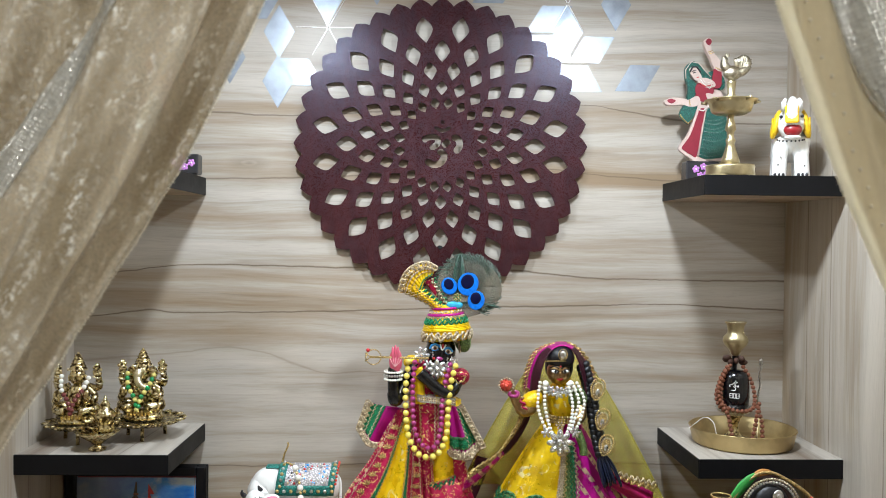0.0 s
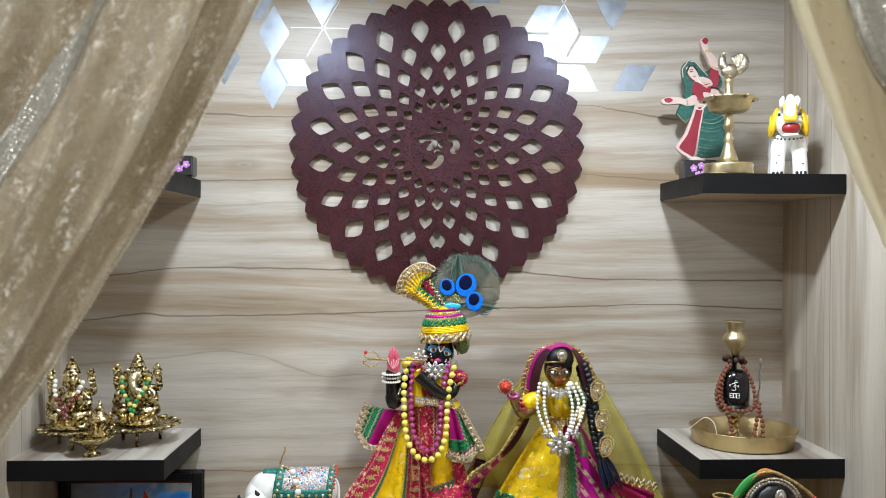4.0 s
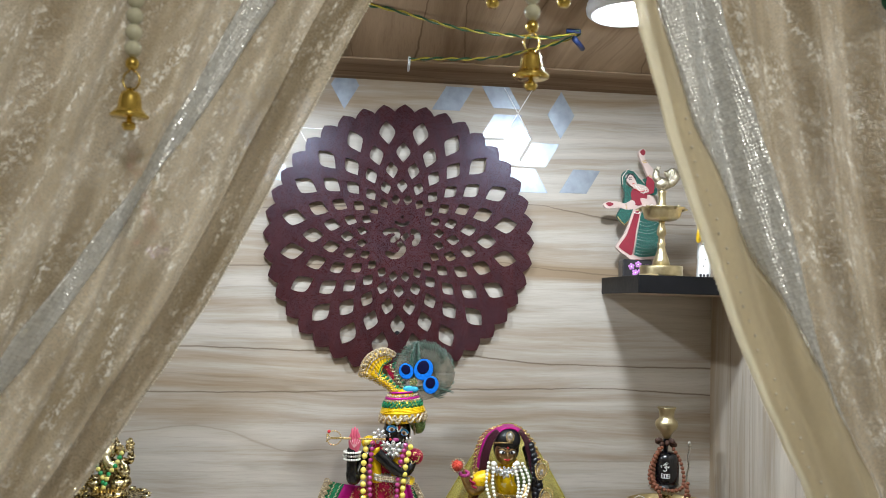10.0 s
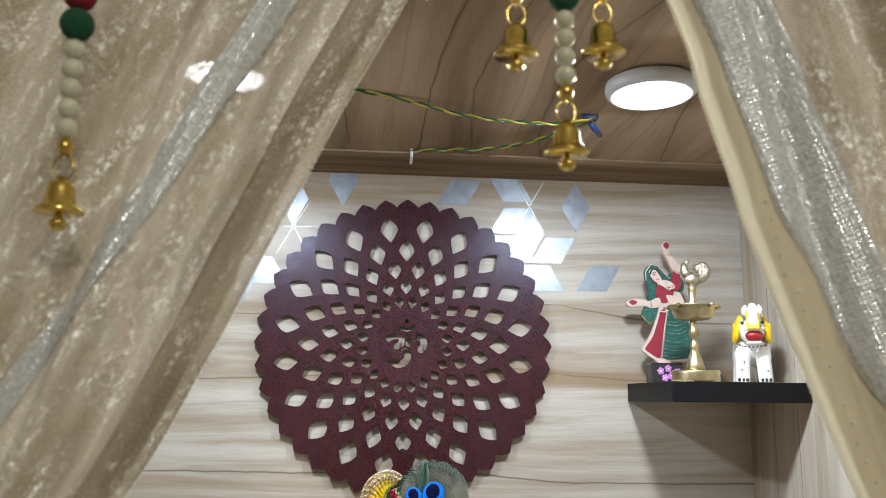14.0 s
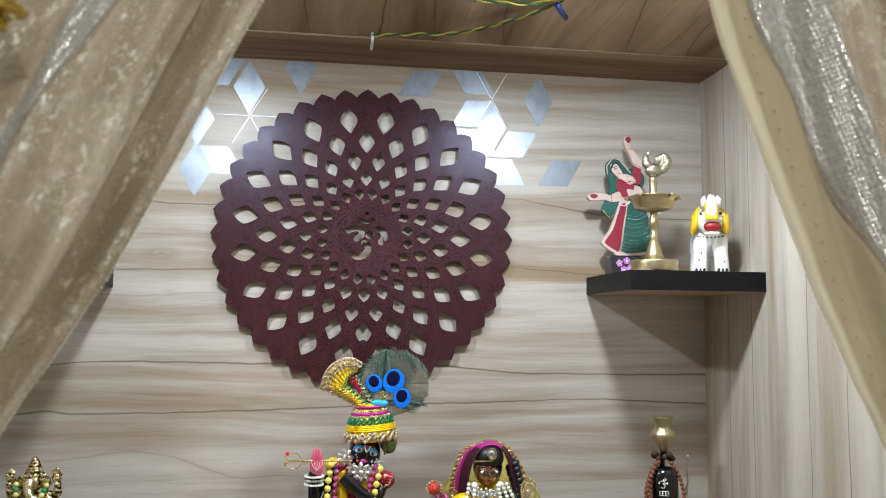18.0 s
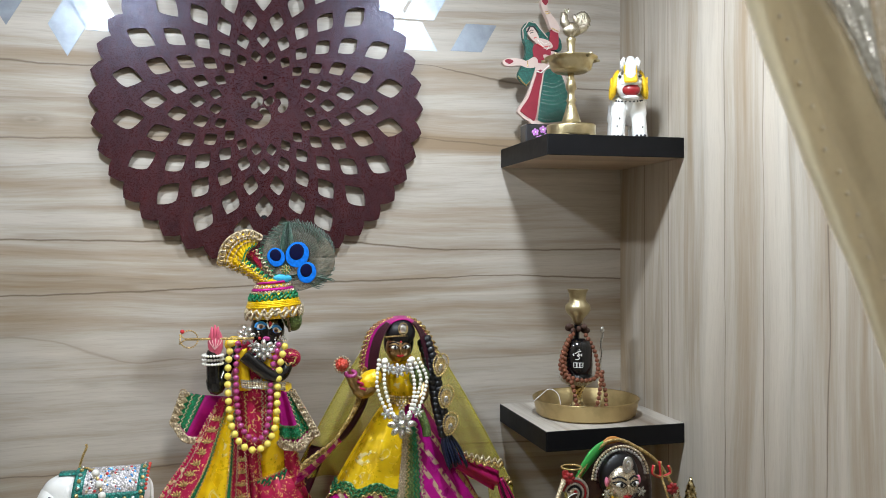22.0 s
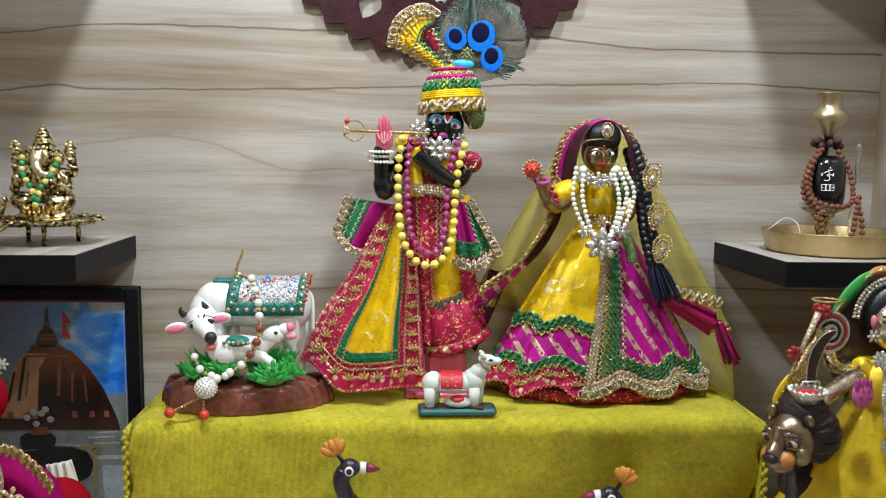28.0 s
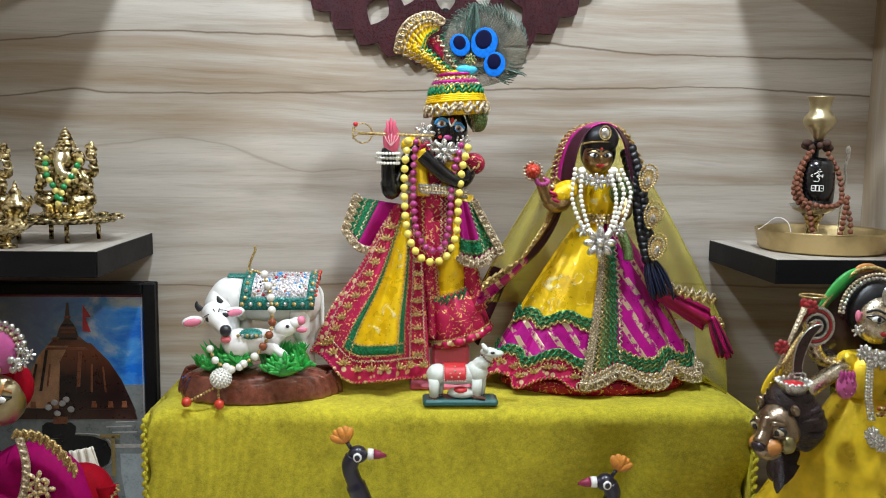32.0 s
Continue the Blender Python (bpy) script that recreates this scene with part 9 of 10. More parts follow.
# ---- framed temple photograph ----
def photo():
    sky, t, p = nodes_of("printed_sky")
    g = t.nodes.new("ShaderNodeNewGeometry")
    sp = t.nodes.new("ShaderNodeSeparateXYZ")
    link(t, g.outputs["Position"], sp.inputs[0])
    n = noise_at(t, stretched(t, (1, 1, 1.4)), 16, 5, 0.6, 0.4)
    col = ramp(t, n, [(0.40, (0.010, 0.17, 0.74)), (0.52, (0.06, 0.33, 0.82)), (0.66, (0.55, 0.66, 0.74))])
    low = ramp(t, mathn(t, "MULTIPLY_ADD", sp.outputs[0], 4.0, 2.0), [(0.0, (1, 1, 1)), (0.5, (0, 0, 0))])
    col = mix(t, mathn(t, "MULTIPLY", low, 0.80), col, (0.19, 0.19, 0.18))
    link(t, col, p.inputs["Base Color"])
    p.inputs["Roughness"].default_value, p.inputs["Coat Weight"].default_value = 0.25, 0.5
    BRICK = plain("printed_orange_brick", (0.46, 0.25, 0.13), 0.3, vary=0.35, scale=90, relief=0.0)
    DOME = plain("printed_dark_brick", (0.105, 0.032, 0.018), 0.3, vary=0.5, scale=60, relief=0.0)
    dt = DOME.node_tree
    dg, ds = dt.nodes.new("ShaderNodeNewGeometry"), dt.nodes.new("ShaderNodeSeparateXYZ")
    link(dt, dg.outputs["Position"], ds.inputs[0])
    worn = mathn(dt, "MULTIPLY_ADD", noise_at(dt, stretched(dt, (1, 1, 0.3)), 90, 3), 0.03, -0.015)
    tone = ramp(dt, mathn(dt, "MULTIPLY_ADD", mathn(dt, "ADD", ds.outputs[2], worn), 8.0, -5.65), [(0.0, (0.060, 0.028, 0.020)), (0.28, (0.016, 0.009, 0.008)), (0.50, (0.045, 0.016, 0.010)), (0.78, (0.20, 0.058, 0.022)), (0.92, (0.075, 0.050, 0.034))])
    link(dt, tone, DOME.node_tree.nodes["Principled BSDF"].inputs["Base Color"])
    DUSK = plain("printed_grey_ground", (0.20, 0.23, 0.23), 0.3, vary=0.35, scale=40, relief=0.0)
    BLK = plain("printed_black", (0.012, 0.014, 0.015), 0.3, vary=0.3, relief=0.0)
    LILY = plain("printed_white", (0.42, 0.41, 0.40), 0.4, vary=0.3, scale=300, relief=0.0)
    P = Y1 - 0.036
    fr = rest("picture_frame", (-0.44, P, DECK), "black framed colour photograph of a domed brick temple", "picture frame")
    x0, x1, z0, z1, w = -0.549, -0.329, DECK + 0.0, 0.8895, 0.0155
    under("backing", Shape().box(((x0 + x1) / 2, P + 0.009, (z0 + z1) / 2), (x1 - x0, 0.006, z1 - z0), BLACK_LAM, 0.001), fr)
    for nm, c, sz in (("frame_side", (x1 - w / 2, P, (z0 + z1) / 2), (w, 0.012, z1 - z0)), ("frame_side", (x0 + w / 2, P, (z0 + z1) / 2), (w, 0.012, z1 - z0)), ("frame_top", ((x0 + x1) / 2, P, z1 - w / 2), (x1 - x0 - 2 * w, 0.012, w)), ("frame_bottom", ((x0 + x1) / 2, P, z0 + w / 2), (x1 - x0 - 2 * w, 0.012, w))):
        under(nm, Shape().box(c, sz, BLACK_LAM, 0.002), fr)
    pic = Shape().box(((x0 + x1) / 2, P + 0.0045, (z0 + z1) / 2), (x1 - x0 - 2 * w, 0.002, z1 - z0 - 2 * w), sky, 0.0002)
    under("print", pic, fr, "printed photograph of a temple under blue sky")
    m = Matrix.Translation((0, P + 0.0034, 0))
    def flat(name, pts, mat, lift):
        under(name, Shape().slab(pts, 0.0003 + lift * 0.0003, mat, m), fr)
    rx0, rx1, rz0 = x0 + w, x1 - w, z0 + w
    flat("printed_ground", [(rx0, rz0), (rx1, rz0), (rx1, 0.7555), (rx0, 0.7555)], DUSK, 0)
    flat("printed_temple", [(-0.5158, 0.7158), (-0.5033, 0.7419), (-0.4799, 0.7923), (-0.4637, 0.8115), (-0.4270, 0.8130), (-0.4235, 0.7154)][::-1], BRICK, 1)
    flat("printed_temple", [(-0.4563, 0.7156), (-0.4520, 0.7864), (-0.4383, 0.8115), (-0.4130, 0.8101), (-0.3911, 0.7864), (-0.3762, 0.7626), (-0.3656, 0.7378), (-0.3589, 0.7205), (-0.3606, 0.7129)][::-1], DOME, 2)
    flat("printed_tower", [(-0.4667, 0.8071), (-0.4549, 0.8189), (-0.4502, 0.8321), (-0.4442, 0.8409), (-0.4413, 0.8628), (-0.4392, 0.8628), (-0.4386, 0.8409), (-0.4320, 0.8306), (-0.4282, 0.8189), (-0.4131, 0.8071)][::-1], DOME, 3)
    flat("printed_flag", [(-0.4210, 0.8599), (-0.4118, 0.8439), (-0.4188, 0.8439), (-0.4124, 0.8248), (-0.4223, 0.8263)][::-1], RED_PT, 3)
    flat("printed_terrace", [(-0.5245, 0.7106), (-0.3571, 0.7099), (-0.3603, 0.7220), (-0.5238, 0.7255)], DOME, 4)
    PALE_W = plain("printed_pale_water", (0.36, 0.42, 0.45), 0.3, vary=0.2, scale=60, relief=0.0)
    flat("printed_water", [(-0.3805, 0.6630), (rx1, 0.6629), (rx1, rz0), (-0.3748, rz0), (-0.3801, 0.6363)], PALE_W, 1)
    flat("printed_kerb", [(-0.3926, 0.6763), (rx1, 0.6762), (rx1, 0.6715), (-0.3910, 0.6710)], LILY, 1)
    for xa, xb, zz in ((-0.3969, -0.3643, 0.6985), (-0.3897, -0.3580, 0.6908), (-0.3850, -0.3600, 0.7050)):
        flat("printed_ripple", [(xa, zz), (xb, zz + 0.0010), (xb, zz + 0.0026), (xa, zz + 0.0018)], LILY, 1)
    flat("printed_vase", [(-0.4775, 0.7018), (-0.4724, 0.7057), (-0.4414, 0.7056), (-0.4354, 0.7003), (-0.4366, 0.6898), (-0.4422, 0.6851), (-0.4745, 0.6852), (-0.4779, 0.6926)], BLK, 5)
    flat("printed_vase_rim", [(-0.4622, 0.7136), (-0.4448, 0.7135), (-0.4460, 0.7040), (-0.4639, 0.7041)], plain("printed_rust", (0.20, 0.07, 0.03), 0.3, vary=0.3, relief=0.0), 6)
    flat("printed_boat", [(-0.4500, 0.6850), (-0.4371, 0.6885), (-0.4148, 0.6870), (-0.3975, 0.6803), (-0.3905, 0.6657), (-0.3960, 0.6498), (-0.4163, 0.6380), (-0.4900, 0.6400), (-0.4900, 0.6800)], BLK, 2)
    rim = smooth_path([(-0.4400, 0, 0.6905), (-0.4098, 0, 0.6885), (-0.3950, 0, 0.6800), (-0.3885, 0, 0.6657), (-0.3960, 0, 0.6480), (-0.4160, 0, 0.6390)], 5)
    for q0, q1 in zip(rim, rim[1:]):
        flat("printed_boat_rim", [(q0.x, q0.z), (q1.x, q1.z), (q1.x + 0.0022, q1.z + 0.0010), (q0.x + 0.0022, q0.z + 0.0010)], LILY, 3)
    hitp = lambda px, pz: (-0.4429 + (px - 100) * 0.000696 + (pz - 612) * -0.000030, 0.8034 + (pz - 612) * -0.000737 + (px - 100) * 0.000001)
    SHADE = plain("printed_shadow", (0.020, 0.010, 0.008), 0.3, vary=0.4, scale=120, relief=0.0)
    LIT = plain("printed_lit_edge", (0.24, 0.085, 0.040), 0.3, vary=0.4, scale=120, relief=0.0)
    for a, b, wd, mt in (((-0.4901, 0.7461), (-0.4815, 0.7829), 0.0014, SHADE), ((-0.4775, 0.7476), (-0.4681, 0.8012), 0.0016, SHADE), ((-0.4688, 0.7535), (-0.4647, 0.7829), 0.0010, LIT), ((-0.4302, 0.7534), (-0.4263, 0.7991), 0.0022, LIT), ((-0.4136, 0.7460), (-0.4122, 0.7829), 0.0012, LIT), ((-0.3960, 0.7460), (-0.3983, 0.7792), 0.0010, LIT)):
        flat("printed_pillar", [(a[0] - wd, a[1]), (a[0] + wd, a[1]), (b[0] + wd, b[1]), (b[0] - wd, b[1])], mt, 5)
    flat("printed_doorway", [(-0.4537, 0.7461), (-0.4326, 0.7460), (-0.4318, 0.7667), (-0.4528, 0.7682)], SHADE, 5)
    for zz, xa, xb in ((612, 62, 138), (594, 72, 128), (576, 84, 118)):
        p0, p1 = Vector(hitp(xa, zz)), Vector(hitp(xb, zz))
        flat("printed_tier", [(p0.x, p0.y - 0.0016), (p1.x, p1.y - 0.0016), (p1.x - 0.003, p1.y + 0.0012), (p0.x + 0.003, p0.y + 0.0012)], LIT, 5)
    for xa in (40, 70, 150, 180, 205):
        p0 = Vector(hitp(xa, 712))
        flat("printed_niche", [(p0.x - 0.0035, p0.y - 0.004), (p0.x + 0.0035, p0.y - 0.004), (p0.x + 0.0025, p0.y + 0.004), (p0.x - 0.0025, p0.y + 0.004)], LIT, 6)
    fl = Shape()
    for lx, lz in ((-0.4678, 0.7267), (-0.4570, 0.7188), (-0.4395, 0.7240), (-0.4601, 0.7332), (-0.4503, 0.7318), (-0.4451, 0.7370)):
        fl.ball((lx, 1.3112, lz), (0.0046, 0.0004, 0.0042), LILY, 10, 5)
    under("printed_flowers", fl, fr)
    OLD_GOLD = plain("printed_gold", (0.26, 0.20, 0.08), 0.3, vary=0.3, relief=0.0)
    under("printed_post", Shape().box((-0.3880, 1.3112, 0.6610), (0.0048, 0.0006, 0.054), OLD_GOLD, 0.0002), fr)
    under("printed_crossbar", Shape().box((-0.3915, 1.3112, 0.6880), (0.0260, 0.0006, 0.0052), OLD_GOLD, 0.0002), fr)
    WINE_RULE = plain("printed_wine_rule", (0.16, 0.02, 0.03), 0.3, relief=0.0)
    under("printed_rule", Shape().box(((x0 + x1) / 2, P + 0.0030, z1 - w - 0.0022), (x1 - x0 - 2 * w - 0.004, 0.0006, 0.0034), WINE_RULE, 0.0002), fr)
    under("printed_rule", Shape().box((x1 - w - 0.0040, P + 0.0030, (z0 + z1) / 2), (0.0010, 0.0006, z1 - z0 - 2 * w - 0.008), LILY, 0.0002), fr)
    for k, (wd, zz) in enumerate(((0.0120, 0.8150), (0.0098, 0.8235), (0.0072, 0.8330), (0.0040, 0.8425))):
        flat("printed_tier", [(-0.4405 - wd, zz), (-0.4405 + wd, zz), (-0.4405 + wd * 0.86, zz + 0.0030), (-0.4405 - wd * 0.86, zz + 0.0030)], LIT if k % 2 else SHADE, 6)
    under("printed_rule", Shape().box((x1 - w - 0.0015, P + 0.0030, (z0 + z1) / 2), (0.0012, 0.0006, z1 - z0 - 2 * w - 0.004), RED_PT, 0.0002), fr)


photo()


# ---- the armed goddess with her lion ----
LION_BROWN = metal("bronze_lion", (0.36, 0.28, 0.20), 0.26, (0.07, 0.04, 0.03), 60, 0.25)
MANE_SHADE = plain("dark_mane_and_shade", (0.022, 0.010, 0.013), 0.4, vary=0.4, scale=90, relief=0.8, dist=0.003)
ORANGE_PT = gloss("orange_paint", (0.50, 0.20, 0.04), 0.35)
NAVY_TASSEL = plain("navy_tassel", (0.010, 0.022, 0.075), 0.4, vary=0.5, scale=300, relief=0.6)
SATIN_Y = silk("plain_yellow_satin", (0.84, 0.59, 0.025), 0.30, vary=0.2)
SILVER_FACE = metal("silvered_face", (0.70, 0.62, 0.48), 0.22, (0.30, 0.24, 0.16), 60, 0.15)
PINK_LILAC = gloss("lilac_pink_paint", (0.55, 0.10, 0.30), 0.35)
LOTUS_RED = gloss("lotus_red", (0.55, 0.025, 0.02), 0.3)
LEAF_GREEN = gloss("leaf_green", (0.03, 0.30, 0.05), 0.35)


def armed_goddess():
    s = Shape()
    f = Vector((0.4676, 1.062, 0.8960))
    # robe down to the deck
    R = skirt_fn(f.x + 0.004, 1.075, f.z - 0.075, DECK + 0.004, (0.026, 0.022), (0.139, 0.074), -0.029, 11, 0.09, 180)
    s.sheet(R, SATIN_Y, 80, 24, thick=0.0015)
    for v in (0.58, 0.62):
        s.lace([R(0.28 + 0.44 * k / 30, v, 0.004) for k in range(31)], 0.0035, SILVER, 1.3)
    s.lathe([(0.028, -0.080), (0.030, -0.060), (0.029, -0.045), (0.020, -0.036)], SATIN_Y, (f.x, 1.072, f.z), 24, wave=0.04, waves=11)
    # head with ear and brow jewels
    face(s, f, (0.0215, 0.020, 0.0255), SILVER_FACE, HAIR)
    s.ball(f + Vector((0, 0.008, 0.008)), (0.0265, 0.017, 0.0315), HAIR, 20, 14)
    for a0, r, mt, w in ((0, 0.0345, SILVER, 0.0022), (0, 0.0385, PALE_GOLD, 0.0018)):
        s.beads([f + Vector((r * math.sin(a), 0.002, 0.006 + r * 1.05 * math.cos(a))) for a in [radians(-88 + 8 * k) for k in range(23)]], w, mt, 1.0, 7, 5)
    s.ball(f + Vector((0.001, -0.0165, 0.0275)), (0.0075, 0.003, 0.0105), SILVER, 12, 8)
    s.ball(f + Vector((0.001, -0.0195, 0.0275)), (0.0042, 0.0022, 0.0062), GEM, 10, 8)
    for sx in (-1, 1):
        s.ball(f + Vector((sx * 0.022, -0.004, 0.004)), (0.0026, 0.0034, 0.0064), PINK_EAR, 10, 8)
        flower(s, f + Vector((sx * 0.0235, -0.008, -0.010)), 0.0068, SILVER, GEM, 6)
        s.ball(f + Vector((sx * 0.010, -0.020, -0.003)), (0.0012, 0.0012, 0.0012), SILVER, 6, 5)
    # collar and long jewelled chains
    for dx, dz, r in ((-0.022, -0.030, 0.009), (-0.011, -0.036, 0.0105), (0.002, -0.038, 0.0115), (0.015, -0.035, 0.010), (0.025, -0.030, 0.008)):
        flower(s, f + Vector((dx, -0.020, dz)), r, SILVER, GEM, 9)
    for sx, xe in ((-1, -0.016), (1, 0.018)):
        for o in (-0.0028, 0.0, 0.0028):
            s.beads([f + Vector((xe + o, -0.021, -0.042)), f + Vector((xe + o + sx * 0.002, -0.026, -0.075)), f + Vector((xe + o, -0.032, -0.098))], 0.0016, SILVER if o else GEM, 1.0, 6, 5)
    for k in range(7):
        a = radians(-80 + 26.6 * k)
        flower(s, f + Vector((0.001 + 0.020 * math.sin(a), -0.038, -0.106 - 0.014 * math.cos(a))), 0.0088, SILVER, GEM, 9)
    for k in range(8):
        for j in range(2):
            s.ball(f + Vector((-0.010 + 0.003 * k, -0.032, -0.084 - 0.006 * j)), 0.0024, GOLD_TRIM if (k + j) % 2 else AMBER, 7, 5)
    # shoulders and arms
    for sx in (-1, 1):
        s.ball(f + Vector((sx * 0.026, 0.004, -0.046)), (0.011, 0.011, 0.013), SATIN_Y, 12, 8)
        s.lace([f + Vector((sx * 0.036, -0.004, -0.040)), f + Vector((sx * 0.038, -0.004, -0.050)), f + Vector((sx * 0.034, -0.004, -0.058))], 0.003, GOLD_TRIM, 1.3, out=(1, 0, 0))
    s.tube(smooth_path([f + Vector((-0.030, 0.0, -0.050)), (0.4082, 1.05, 0.8364), (0.3819, 1.035, 0.8272)], 6), 0.0085, SILVER_FACE, 10)
    s.tube(smooth_path([f + Vector((-0.028, 0.012, -0.046)), (0.4134, 1.07, 0.8546), (0.3991, 1.06, 0.8820), (0.3941, 1.055, 0.8981)], 6), 0.0075, SILVER_FACE, 10)
    s.tube(smooth_path([f + Vector((0.030, 0.010, -0.050)), (0.5440, 1.07, 0.8456), (0.5395, 1.06, 0.8850)], 6), 0.0075, SILVER_FACE, 10)
    s.tube(smooth_path([f + Vector((0.030, 0.014, -0.056)), (0.5580, 1.07, 0.8139), (0.5669, 1.06, 0.8379)], 6), 0.0075, SILVER_FACE, 10)
    # hands, lotus, weapons
    s.ball((0.4227, 1.03, 0.8355), (0.0105, 0.006, 0.0135), PINK_LILAC, 12, 8)
    for k in range(4):
        s.ball(Vector((0.4215, 1.028, 0.8437)) + Vector((-0.006 + 0.004 * k, 0, 0.001)), (0.0022, 0.003, 0.007), MAGENTA_BEAD, 8, 6)
    for k in range(6):
        s.ball(Vector((0.4227, 1.0245, 0.8345)) + Vector((0.0055 * math.cos(1.05 * k), 0, 0.0070 * math.sin(1.05 * k))), (0.0014, 0.0008, 0.0018), MAGENTA_BEAD, 6, 5)
    for k in range(7):
        a = radians(-75 + 25 * k)
        s.ball(Vector((0.4964, 1.024, 0.8221)) + Vector((0.011 * math.sin(a), -0.001 * (k % 2), 0.009 * math.cos(a))), (0.0046, 0.0024, 0.0115), LOTUS_RED, 10, 8, Matrix.Rotation(a, 3, "Y"))
    for dx, a in ((-0.010, 50), (0.004, 95), (-0.002, 20)):
        s.ball(Vector((0.4960, 1.025, 0.8137)) + Vector((dx, 0, -0.003)), (0.0115, 0.002, 0.0045), LEAF_GREEN, 10, 6, Matrix.Rotation(radians(a), 3, "Y"))
    for r, mt in ((0.0180, SILVER), (0.0150, MOUTH_RED), (0.0118, SILVER), (0.0088, HAIR), (0.0060, SILVER), (0.0032, RED_PT)):
        q = Vector((0.3988, 1.052, 0.8911))
        s.tube([q + Vector((r * math.cos(a), -0.001, r * 1.05 * math.sin(a))) for a in [radians(-115 + 14 * k) for k in range(21)]], 0.0017, mt, 6)
    s.tube([(0.3600, 1.05, 0.8440), (0.3720, 1.048, 0.8790), (0.3832, 1.046, 0.9110)], [0.0016, 0.0024, 0.0030], PALE_GOLD, 8)
    edge = curve_outline([(0.3990, 0.8945), (0.3866, 0.8910), (0.3762, 0.8769), (0.3726, 0.8598), (0.3735, 0.8440), (0.3809, 0.8440), (0.3821, 0.8598), (0.3892, 0.8807)], 4)
    s.slab(edge, 0.0026, WINE_METAL, Matrix.Translation((0, 1.0420, 0)))
    s.tube([(x, 1.0400, z) for x, z in edge], 0.0008, SILVER, 5, True)
    s.tube(smooth_path([(0.3690, 1.040, 0.8450), (0.3710, 1.040, 0.8385), (0.3775, 1.040, 0.8365), (0.3840, 1.040, 0.8390), (0.3855, 1.040, 0.8450), (0.3775, 1.040, 0.8458)], 4), 0.0011, SILVER, 6, True)
    s.ball((0.3575, 1.052, 0.8360), (0.0062, 0.0020, 0.0185), SATIN_Y, 14, 10, Matrix.Rotation(radians(32), 3, "Y"))
    s.lace([(0.3690, 1.050, 0.8530), (0.3600, 1.050, 0.8420), (0.3480, 1.050, 0.8170)], 0.0014, GOLD_TRIM)
    for q, mt in (((0.3612, 1.045, 0.8713), RED_PT), ((0.5322, 1.05, 0.8880), RED_PT), ((0.3910, 1.05, 0.9110), RED_PT)):
        for k in range(7):
            s.ball(Vector(q) + Vector((0.004 * math.cos(0.9 * k), -0.001, 0.004 * math.sin(0.9 * k))), (0.0030, 0.0030, 0.0042), MOUTH_RED, 8, 6, Matrix.Rotation(math.pi / 2 - 0.9 * k, 3, "Y"))
    bw = Vector((0.3690, 1.03, 0.8344))
    s.lathe([(0.004, -0.008), (0.011, -0.005), (0.0155, 0.003), (0.0165, 0.006), (0.013, 0.0045)], SILVER, bw, 24)
    s.ball(bw + Vector((0, 0, 0.003)), (0.0115, 0.0115, 0.003), RED_PT, 14, 6)
    for k in range(18):
        a = 2 * math.pi * k / 18
        s.ball(bw + Vector((0.0165 * math.cos(a), 0.0165 * math.sin(a), 0.006)), 0.0017, PEARL, 6, 5)
    # trident and mace
    tp = Vector((0.5166, 1.05, 0.9054))
    s.tube([tp, (0.5388, 1.05, 0.8399)], 0.0018, GOLD_TRIM, 8)
    for pts in ([(-0.010, 0.014), (-0.012, 0.004), (-0.004, -0.001), (0, 0)], [(0.010, 0.012), (0.013, 0.003), (0.005, -0.001), (0, 0)], [(-0.002, 0.018), (-0.001, 0.008), (0, 0)]):
        s.tube(smooth_path([tp + Vector((a, 0, b)) for a, b in pts], 5), 0.0019, RED_PT, 7)
        s.tube(smooth_path([tp + Vector((a + 0.001, -0.0016, b)) for a, b in pts], 5), 0.0009, GOLD_TRIM, 5)
    mp = Vector((0.5616, 1.055, 0.8337))
    s.lathe([(0.0035, 0.0), (0.0038, 0.022), (0.0062, 0.027), (0.0085, 0.036), (0.007, 0.042), (0.0075, 0.045), (0.0055, 0.049), (0.006, 0.052), (0.0035, 0.057), (0.001, 0.065)], ANTIQUE, mp, 18)
    # crescent shield and arch of the halo
    s.tube([Vector((0.5574, 1.045, 0.8132)) + Vector((0.011 * math.cos(a), 0, 0.011 * math.sin(a))) for a in [radians(150 + 12 * k) for k in range(20)]], [0.001 + 0.004 * math.sin(math.pi * k / 19) for k in range(20)], SILVER, 8)
    arc = smooth_path([(0.3564, 1.075, 0.7961), (0.3862, 1.078, 0.8541), (0.4219, 1.08, 0.9099), (0.4465, 1.08, 0.9384), (0.4653, 1.08, 0.9469), (0.4896, 1.08, 0.9398), (0.5289, 1.08, 0.9123), (0.5619, 1.078, 0.8606), (0.6016, 1.075, 0.8089), (0.6294, 1.07, 0.7802)], 8)
    n = len(arc)
    s.tube(arc, 0.0026, GOLD_TRIM, 8)
    s.tube(arc[12:30], [0.001 + 0.006 * math.sin(math.pi * k / 17) for k in range(18)], LEAF_GREEN, 8, flat=0.4)
    s.tube(arc[24:38], [0.001 + 0.004 * math.sin(math.pi * k / 13) for k in range(14)], ORANGE_PT, 8, flat=0.4)
    s.tube([p + Vector((0.004, 0, -0.003)) for p in arc[2:16]], [0.001 + 0.008 * math.sin(math.pi * k / 13) for k in range(14)], GOLD_TRIM, 8, flat=0.25)
    s.tube([p + Vector((-0.004, 0, -0.003)) for p in arc[-16:-2]], [0.001 + 0.008 * math.sin(math.pi * k / 13) for k in range(14)], GOLD_TRIM, 8, flat=0.25)
